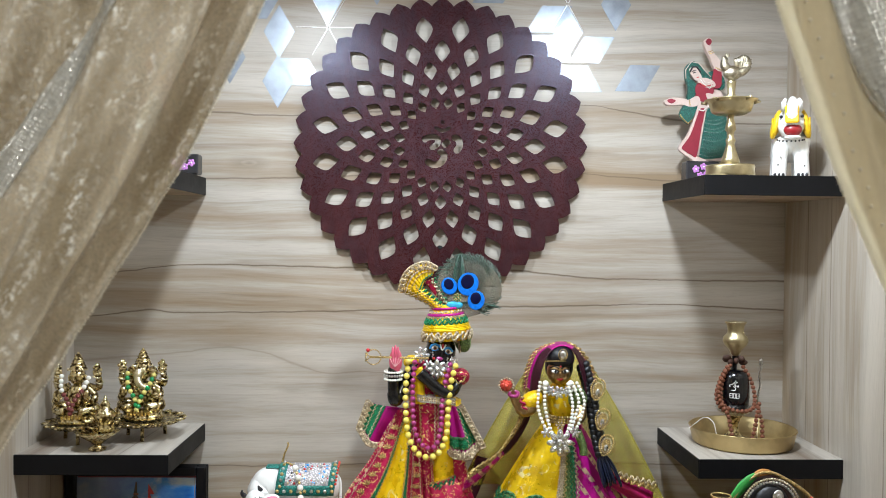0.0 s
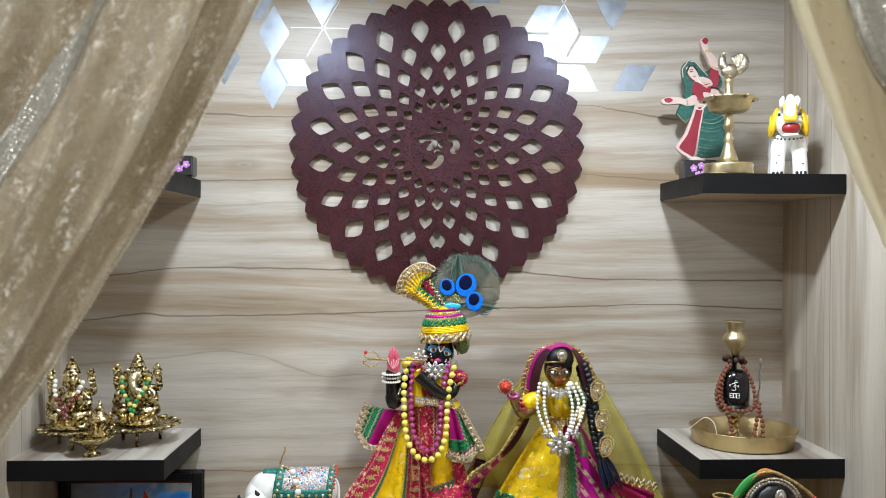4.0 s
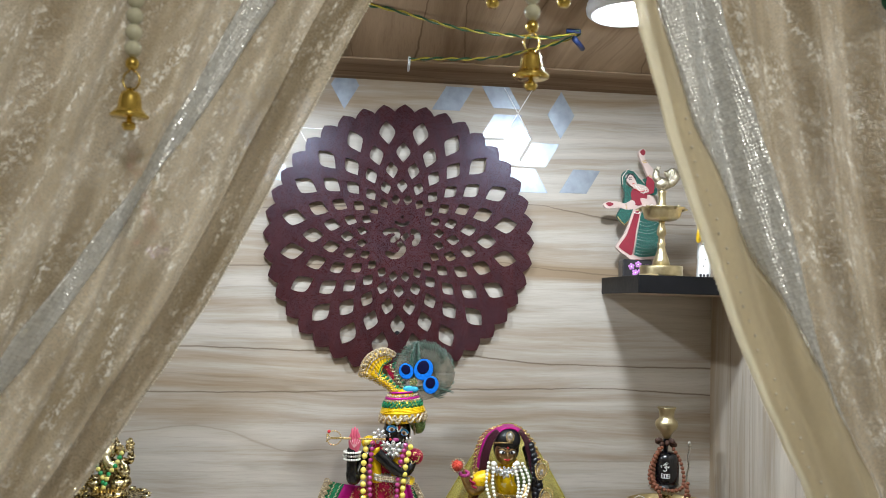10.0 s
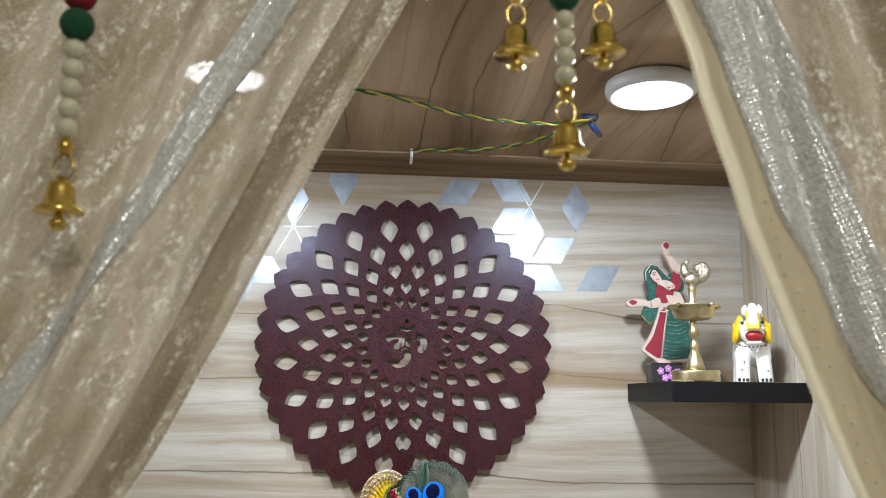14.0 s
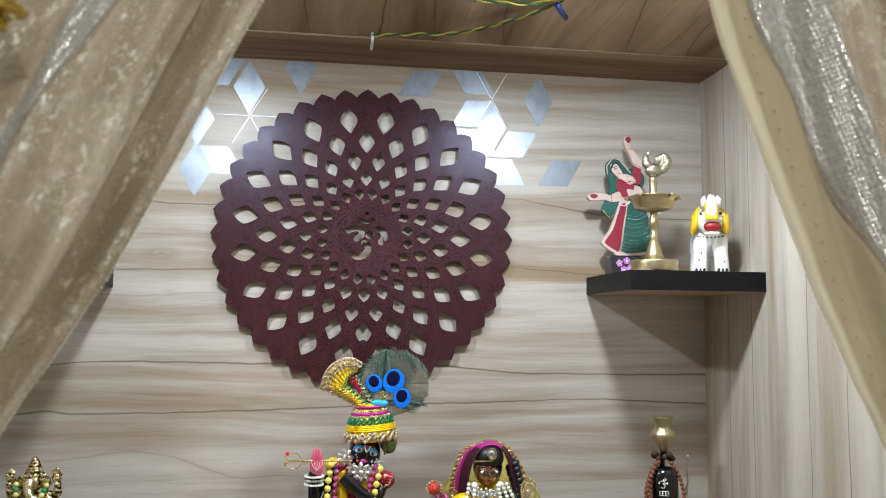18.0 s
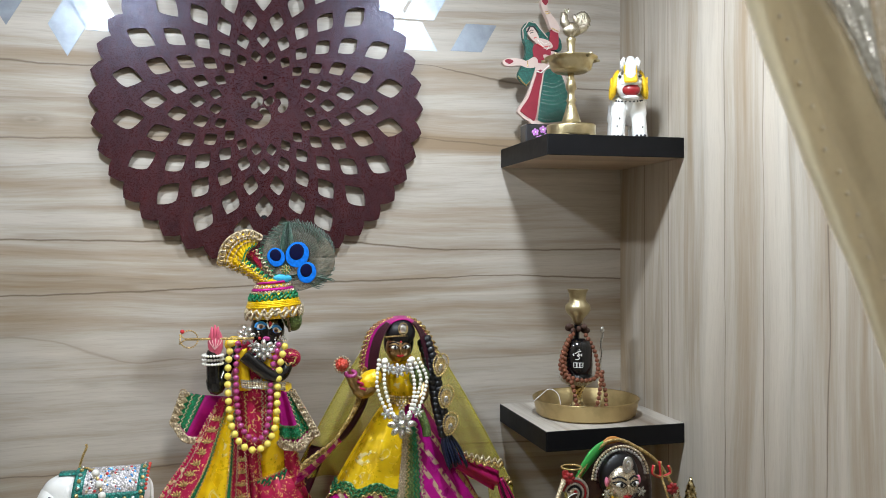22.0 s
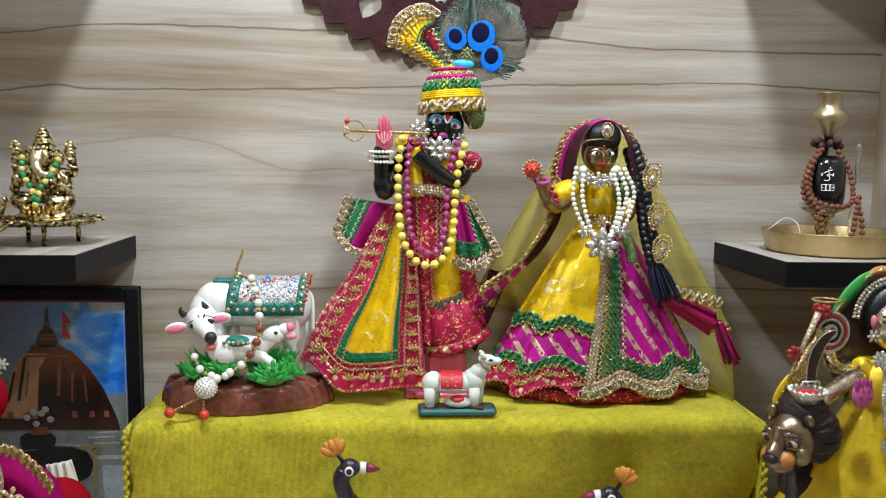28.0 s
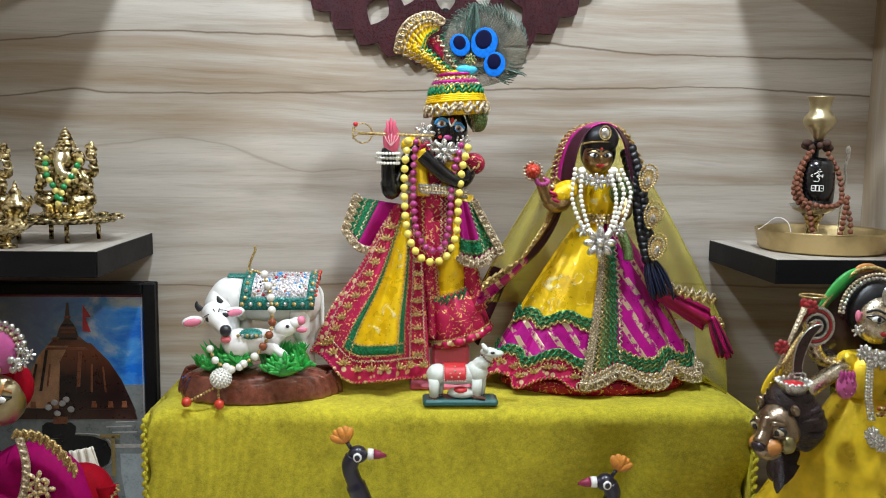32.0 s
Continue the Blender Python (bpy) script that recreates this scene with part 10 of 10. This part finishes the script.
    for q in ((0.6200, 1.068, 0.7911), (0.3980, 1.074, 0.9067)):
        s.ball(q, (0.0055, 0.003, 0.0095), MOUTH_RED, 10, 8, Matrix.Rotation(radians(-22), 3, "Y"))
    s.tube([Vector((0.4034, 1.07, 0.9185)) + Vector((0.0125 * math.cos(a), 0.012 * math.sin(a), 0)) for a in [k * math.pi / 12 for k in range(24)]], 0.0012, GOLD_TRIM, 6, True)
    # dark backing inside the arch
    s.ball((f.x + 0.002, 1.088, f.z - 0.02), (0.055, 0.008, 0.070), WINE_METAL, 24, 16)
    s.box((f.x + 0.004, 1.085, (DECK + f.z - 0.05) / 2 + 0.0005), (0.06, 0.03, f.z - 0.05 - DECK), WINE_METAL, 0.006)
    solid("statue", s, "many-armed goddess statue in yellow satin with silver jewels", "statue", "dressed deity statues")
    # navy tassel of hair
    t = Shape()
    rnd = random.Random(12)
    a, b = f + Vector((0.030, -0.006, -0.022)), Vector((0.5267, 1.035, 0.7696))
    for k in range(170):
        o = Vector((rnd.gauss(0, 0.0085), rnd.gauss(0, 0.004), 0))
        w = Vector((rnd.gauss(0, 0.003), 0, rnd.gauss(0, 0.004)))
        z = Vector((rnd.uniform(-0.0012, 0.0012), -0.001, 0))
        t.tube(smooth_path([a + o * 0.5, a + (b - a) * 0.2 + o * 0.8 + z, a + (b - a) * 0.4 + o * 0.9 + Vector((0.002, -0.006, 0)) - z, a + (b - a) * 0.6 + o * 0.9 + z * 1.5, a + (b - a) * 0.8 + o * 0.95 - z * 1.5, b + o + w], 3), 0.0009, NAVY_TASSEL, 4)
    solid("hair_tassel", t, "thick navy hair tassel hanging from the goddess statue", "tassel")


WINE_METAL = plain("dark_red_lacquer", (0.030, 0.010, 0.008), 0.3, vary=0.4, scale=60, relief=0.15, coat=0.4)
armed_goddess()


def lion():
    s = Shape()
    h = Vector((0.3592, 1.035, 0.7923))
    m = Matrix.Rotation(radians(-58), 3, "Z") @ Matrix.Rotation(radians(16), 3, "X")
    P = lambda a, b, c: h + m @ Vector((a, b, c))
    rnd = random.Random(21)
    s.ball(P(0.0, 0.020, 0.006), (0.029, 0.024, 0.034), MANE_SHADE, 22, 16, m)
    for k in range(110):
        a, e = rnd.uniform(0, 2 * math.pi), rnd.uniform(0.70, 0.96)
        q0 = P(0.024 * math.cos(a) * e, 0.004 + rnd.uniform(0, 0.008), 0.004 + 0.028 * math.sin(a) * e)
        q1 = P(0.032 * math.cos(a) * e, 0.018 + rnd.uniform(0, 0.010), 0.002 + 0.037 * math.sin(a) * e)
        q2 = P(0.027 * math.cos(a + 0.25) * e, 0.034 + rnd.uniform(0, 0.006), -0.006 + 0.030 * math.sin(a + 0.25) * e)
        q3 = P(0.016 * math.cos(a + 0.40) * e, 0.046 + rnd.uniform(0, 0.006), -0.014 + 0.020 * math.sin(a + 0.40) * e)
        s.tube(smooth_path([q0, q1, q2, q3], 3), [0.0030, 0.0036, 0.0040, 0.0042, 0.0042, 0.0040, 0.0036, 0.0032, 0.0026, 0.0016], MANE_SHADE, 6)
    s.ball(P(0, 0, 0.001), (0.0215, 0.021, 0.024), LION_BROWN, 24, 16, m)
    s.ball(P(0, -0.020, -0.009), (0.0150, 0.0175, 0.0118), LION_BROWN, 20, 14, m)
    s.tube(smooth_path([P(0, -0.013, 0.017), P(0, -0.022, 0.006), P(0, -0.0335, -0.002)], 6), [0.0082] * 6 + [0.0074] * 6 + [0.0066], LION_BROWN, 12)
    s.ball(P(0, -0.0365, -0.0035), (0.0078, 0.0040, 0.0052), MANE_SHADE, 12, 8, m)
    s.tube(smooth_path([P(-0.011, -0.024, -0.013), P(0, -0.0345, -0.0135), P(0.011, -0.024, -0.013)], 6), 0.0010, DARK_PAINT, 6)
    s.ball(P(0, -0.018, -0.020), (0.0100, 0.0115, 0.0055), LION_BROWN, 14, 10, m)
    for sx in (-1, 1):
        s.ball(P(sx * 0.0078, -0.0240, -0.0080), (0.0090, 0.0100, 0.0082), ORANGE_PT, 14, 10, m)
        s.ball(P(sx * 0.0150, -0.0105, -0.0095), (0.0078, 0.0090, 0.0098), LION_GREEN, 12, 10, m)
        s.ball(P(sx * 0.0122, -0.0166, 0.0072), (0.0082, 0.0042, 0.0058), DARK_PAINT, 14, 10, m)
        s.ball(P(sx * 0.0122, -0.0176, 0.0072), (0.0070, 0.0040, 0.0046), LION_EYE, 14, 10, m)
        s.ball(P(sx * 0.0122, -0.0208, 0.0071), (0.0030, 0.0016, 0.0031), DARK_PAINT, 10, 8, m)
        for dz, r in ((0.0062, 0.0015), (-0.0050, 0.0012), (0.0105, 0.0022)):
            s.tube(smooth_path([P(sx * 0.0045, -0.0195, 0.0058 + dz * 0.5), P(sx * 0.0095, -0.0200, 0.0062 + dz), P(sx * 0.0160, -0.0135, 0.0065 + dz * 0.6)], 5), r, LION_BROWN, 6)
        for k in range(5):
            s.tube([P(sx * 0.004, -0.033, -0.006 - 0.0016 * k), P(sx * 0.0125, -0.025, -0.0055 - 0.0022 * k), P(sx * 0.018, -0.016, -0.006 - 0.0028 * k)], 0.00035, DARK_PAINT, 4)
        s.ball(P(sx * 0.0190, 0.002, 0.0225), (0.0050, 0.0030, 0.0062), LION_BROWN, 12, 8, m)
    # body and legs get the mane's near-black, painting in the shade that hides them
    s.ball(h + Vector((0.062, 0.046, -0.062)), (0.050, 0.020, 0.032), MANE_SHADE, 22, 14)
    for dx, dy in ((0.030, 0.036), (0.036, 0.056), (0.088, 0.036), (0.094, 0.056)):
        s.tube([h + Vector((dx, dy, -0.050)), (h.x + dx, h.y + dy, DECK + 0.001)], [0.014, 0.011], MANE_SHADE, 12)
        s.ball((h.x + dx - 0.004, h.y + dy - 0.006, DECK + 0.006), (0.014, 0.016, 0.007), LION_BROWN, 12, 8)
    solid("statue", s, "bronze lion statue with a dark mane beside the goddess", "statue")


LION_GREEN, LION_EYE = metal("green_gold_cheek", (0.38, 0.35, 0.18), 0.3, (0.10, 0.08, 0.03), 80, 0.3), gloss("pale_gold_eye", (0.50, 0.40, 0.24), 0.2)
lion()


# ---- the goddess in red before the photograph ----
def red_goddess():
    s = Shape()
    f = Vector((-0.4227, 1.1, 0.8037))
    s.lathe([(0.062, 0), (0.058, 0.03), (0.050, 0.08), (0.036, 0.118), (0.018, 0.134)], DEEP_MAGENTA, (f.x - 0.004, 1.115, DECK + 0.001), 32, wave=0.04, waves=10)
    s.ball((-0.4066, 1.105, 0.7235), (0.034, 0.026, 0.030), DEEP_MAGENTA, 18, 12)
    s.ball((-0.4527, 1.105, 0.7147), (0.040, 0.026, 0.034), DEEP_MAGENTA, 18, 12)
    s.tube(smooth_path([(-0.4120, 1.105, 0.7330), (-0.3880, 1.100, 0.7330), (-0.3690, 1.098, 0.7200), (-0.3560, 1.096, 0.6960), (-0.3480, 1.096, 0.6500), (-0.3480, 1.096, 0.6080)], 6), 0.0220, DEEP_MAGENTA, 18)
    s.tube(smooth_path([(-0.3640, 1.112, 0.7060), (-0.3480, 1.112, 0.7080), (-0.3390, 1.112, 0.6950), (-0.3320, 1.112, 0.6600), (-0.3320, 1.112, 0.6060)], 6), 0.0205, RED_VELVET, 18)
    face(s, f, (0.0225, 0.021, 0.0285), POLISHED, ORANGE_PT, -12)
    s.ball(f + Vector((0, 0.008, 0.010)), (0.027, 0.018, 0.030), RED_VELVET, 18, 12)
    for k in range(4):
        s.tube([f + Vector((0.004 - 0.003 * k, -0.0215, 0.002)), f + Vector((0.010 - 0.006 * k, -0.020, 0.020))], 0.0013, ORANGE_PT, 5)
    c = Vector((-0.4201, 1.095, 0.8563))
    s.ball(c, (0.023, 0.012, 0.026), PINK_LILAC, 16, 12)
    for r, w in ((0.026, 0.0034), (0.0205, 0.0028)):
        s.beads([c + Vector((r * math.cos(a), -0.006, r * 1.1 * math.sin(a))) for a in [radians(-40 + 11 * k) for k in range(21)]], w, SILVER if w > 0.003 else PALE_GOLD, 1.0, 8, 6)
    for k in range(9):
        s.ball(c + Vector((0.022 * math.cos(0.8 * k), -0.013, -0.014 + 0.006 * math.sin(1.7 * k))), 0.0042, SILVER if k % 2 else GEM, 8, 6)
    for q in ((-0.3951, 1.085, 0.8449), (-0.3882, 1.085, 0.8530), (-0.3967, 1.085, 0.8587)):
        flower(s, q, 0.0065, SILVER, GEM, 6)
    for k in range(3):
        o = Vector((0.0018 * k, -0.0015 * k, 0.0034 * k))
        s.lace([Vector(q) + o for q in ((-0.4050, 1.078, 0.7690), (-0.3845, 1.075, 0.7690), (-0.3695, 1.073, 0.7625), (-0.3566, 1.072, 0.7505), (-0.3493, 1.072, 0.7405), (-0.3438, 1.072, 0.7330))], 0.0030, GOLD_TRIM, 1.3)
    s.tube(smooth_path([(-0.3974, 1.075, 0.7707), (-0.3906, 1.072, 0.7455), (-0.3928, 1.072, 0.7219), (-0.3967, 1.072, 0.7072)], 6), 0.0042, PALE_GOLD, 8)
    s.lace([(-0.3942, 1.068, 0.7732), (-0.3879, 1.066, 0.7478), (-0.3900, 1.066, 0.7244), (-0.3940, 1.066, 0.7098)], 0.0030, PALE_GOLD, 1.2, out=(1, 0, 0))
    for q in ((-0.3777, 1.066, 0.7302), (-0.3705, 1.066, 0.7208), (-0.3805, 1.066, 0.7173)):
        flower(s, q, 0.0105, PALE_GOLD, GOLD_TRIM, 5)
    s.sheet(patch((-0.3290, 0.7125), (-0.3070, 0.7170), (-0.3230, 0.6950), (-0.3130, 0.6960), 1.088, 0.004, 1, 0.001), RED_VELVET, 8, 8, thick=0.002)
    s.lace([(-0.3070, 1.084, 0.7175), (-0.3060, 1.084, 0.7115), (-0.3130, 1.084, 0.7030), (-0.3200, 1.084, 0.6980)], 0.0020, GOLD_TRIM, 1.3, 1.0, (1, 0, 0))
    solid("statue", s, "brass-faced goddess statue wrapped in magenta cloth with silver flowers", "statue", "dressed deity statues")
    w = Shape()
    o = Vector((-0.3870, 1.16, 0.6992))
    fold = patch((-0.3840, 0.7240), (-0.3590, 0.7290), (-0.3780, 0.6930), (-0.3530, 0.7010), 1.162, 0.004, 3.2, 0.0045)
    w.sheet(fold, SHELL, 48, 10, thick=0.0022)
    for u in (0.02, 0.36, 0.68, 0.98):
        w.tube(line_on(fold, (u, u), (0.0, 1.0), 0.001, 8), 0.0016, SHELL, 6)
    w.tube([o + Vector((0.016, 0, 0.0)), (o.x + 0.016, o.y, DECK + 0.001)], [0.008, 0.02], SHELL, 10)
    solid("pleated_ornament", w, "ivory pleated cloth ornament standing behind the goddess", "ornament")


RED_VELVET = plain("crimson_velvet", (0.26, 0.002, 0.010), 0.75, vary=0.25, scale=120, relief=0.4)
DEEP_MAGENTA = plain("deep_magenta_velvet", (0.25, 0.001, 0.078), 0.7, vary=0.2, scale=120, relief=0.3)
for _m in (RED_VELVET, DEEP_MAGENTA):
    _m.node_tree.nodes["Principled BSDF"].inputs["Specular IOR Level"].default_value = 0.08
SHELL = plain("ivory_shell", (0.70, 0.66, 0.56), 0.4, vary=0.08, scale=80, relief=0.2)
red_goddess()


# ---- strings of bells in the opening ----
POM_RED, POM_GREEN = plain("red_pom_wool", (0.36, 0.006, 0.012), 0.95, vary=0.3, scale=500, relief=1.0, sheen=0.05, dist=0.003), plain("green_pom_wool", (0.002, 0.10, 0.045), 0.95, vary=0.3, scale=500, relief=1.0, sheen=0.05, dist=0.003)
PEARL_OLD = gloss("yellowed_pearl", (0.60, 0.60, 0.46), 0.02, coat=1.0)
BELL_GOLD = metal("bright_gold_bell", (0.80, 0.60, 0.16), 0.12, (0.35, 0.22, 0.04), 40, 0.05)


def hang_bell(t, p, k=1.0):
    """A little bell on a ring; p: its crown."""
    q = Vector(p)
    under("ring", Shape().tube([q + Vector((0.0052 * k * math.cos(a), 0, 0.0055 * k + 0.0062 * k * math.sin(a))) for a in [j * math.pi / 12 for j in range(24)]], 0.0006, BELL_GOLD, 6, True), t, "thin gold ring")
    b = Shape().lathe([(0.0118 * k, -0.0185 * k), (0.0122 * k, -0.0175 * k), (0.0105 * k, -0.0160 * k), (0.0078 * k, -0.0130 * k), (0.0068 * k, -0.006 * k), (0.0056 * k, -0.0025 * k), (0.0026 * k, -0.0012 * k), (0.0022 * k, 0.0004 * k)], BELL_GOLD, q, 28)
    bell = under("bell", b, t, "small shiny gold bell")
    c = Shape().lathe([(0.003 * k, -0.027 * k), (0.0046 * k, -0.0245 * k), (0.004 * k, -0.0225 * k), (0.0016 * k, -0.021 * k), (0.0014 * k, -0.014 * k)], BELL_GOLD, q - t.location, 14)
    part("clapper", c, bell, "gold clapper")


def strand(p, label, pearls_low=4):
    """A hanging string; p: the crown of its bell."""
    q = Vector(p)
    t = rest("bell_strand", (q.x, q.y, 1.738), label, "bell string", "bell strings in the opening")
    z = q.z + 0.0118
    seq = [("gold_bead", 0.0046, BELL_GOLD)]
    if pearls_low:
        seq += [("pearl_bead", 0.0056, PEARL_OLD)] * pearls_low + [("pom_pom", 0.0088, POM_GREEN), ("pom_pom", 0.0088, POM_RED), ("pearl_bead", 0.0056, PEARL), ("pearl_bead", 0.0056, PEARL), ("gold_bead", 0.0046, BELL_GOLD)]
    for nm, r, mt in seq:
        z += r
        under(nm, Shape().ball((q.x, q.y, z), r, mt, 16 if nm != "gold_bead" else 8, 10 if nm != "gold_bead" else 6), t)
        z += r * 0.93
    under("cord", Shape().tube([(q.x, q.y, q.z + 0.010), (q.x, q.y, 1.72), (q.x, 0.4555, 1.744)], 0.0007, WHITE_LINE, 6), t)
    hang_bell(t, q)
    return t


strand((0.0798, 0.43, 1.4659), "hanging string of wool balls, pearls and a gold bell")
strand((0.0526, 0.43, 1.5207), "short hanging string with a gold bell", 0)
strand((0.1012, 0.43, 1.5243), "short hanging string with a gold bell", 0)
strand((-0.1808, 0.436, 1.4269), "hanging string of wool balls, pearls and a gold bell", 5)
end = rest("bell_strand", (0.318, 0.398, 1.738), "hanging string of red and green wool balls", "bell string", "bell strings in the opening")
for zz, mt in ((1.5056, POM_GREEN), (1.522, POM_RED)):
    under("pom_pom", Shape().ball((0.318, 0.398, zz), 0.0088, mt, 16, 10), end)
under("cord", Shape().tube([(0.318, 0.398, 1.505), (0.318, 0.398, 1.72), (0.318, 0.4555, 1.744)], 0.0007, WHITE_LINE, 6), end)

# ---- twisted wire under the ceiling and its hook ----
WIRE_A, WIRE_B = plain("green_wire", (0.012, 0.06, 0.025), 0.35, relief=0.05), plain("yellow_wire", (0.32, 0.26, 0.03), 0.35, relief=0.05)
TAPE = plain("blue_tape", (0.006, 0.018, 0.075), 0.4, vary=0.2, relief=0.2)
wire = rest("wire", (0.10, 1.05, CEIL_Z), "twisted green and yellow wire with taped blue ends on the ceiling", "wire")
run1 = smooth_path([(-0.20, 0.955, CEIL_Z - 0.003), (-0.029, 0.975, CEIL_Z - 0.003), (0.10, 1.020, CEIL_Z - 0.012), (0.22, 1.035, CEIL_Z - 0.012), (0.262, 1.018, CEIL_Z - 0.006), (0.268, 1.035, CEIL_Z - 0.005), (0.235, 1.075, CEIL_Z - 0.010), (0.16, 1.155, CEIL_Z - 0.010), (0.07, 1.190, CEIL_Z - 0.006), (0.036, 1.205, CEIL_Z - 0.005)], 12)
n = 260
Q = spread(run1, n)
for ph, mt, nm in ((0, WIRE_A, "strand"), (math.pi, WIRE_B, "strand")):
    pts = [q + Vector((0.0016 * math.cos(ph + i * 0.42) * 0.6, 0.0016 * math.cos(ph + i * 0.42), 0.0016 * math.sin(ph + i * 0.42))) for i, q in enumerate(Q)]
    under(nm, Shape().tube(pts, 0.0014, mt, 6), wire)
under("tape_end", Shape().tube([(0.262, 1.030, CEIL_Z - 0.012), (0.283, 1.062, CEIL_Z - 0.016)], 0.0040, TAPE, 10), wire, "blue taped end")
under("tape_end", Shape().tube([(0.248, 1.018, CEIL_Z - 0.006), (0.268, 1.020, CEIL_Z - 0.005)], 0.0032, TAPE, 10), wire, "blue taped end")
hk = Shape().tube(smooth_path([(0.0355, 1.207, CEIL_Z - 0.0005), (0.0355, 1.205, CEIL_Z - 0.010), (0.0355, 1.212, CEIL_Z - 0.013), (0.0360, 1.240, CEIL_Z - 0.013)], 6), 0.0022, RIM_WHITE, 8)
solid("hook", hk, "small pale hook that holds the wire at the ceiling", "hook")
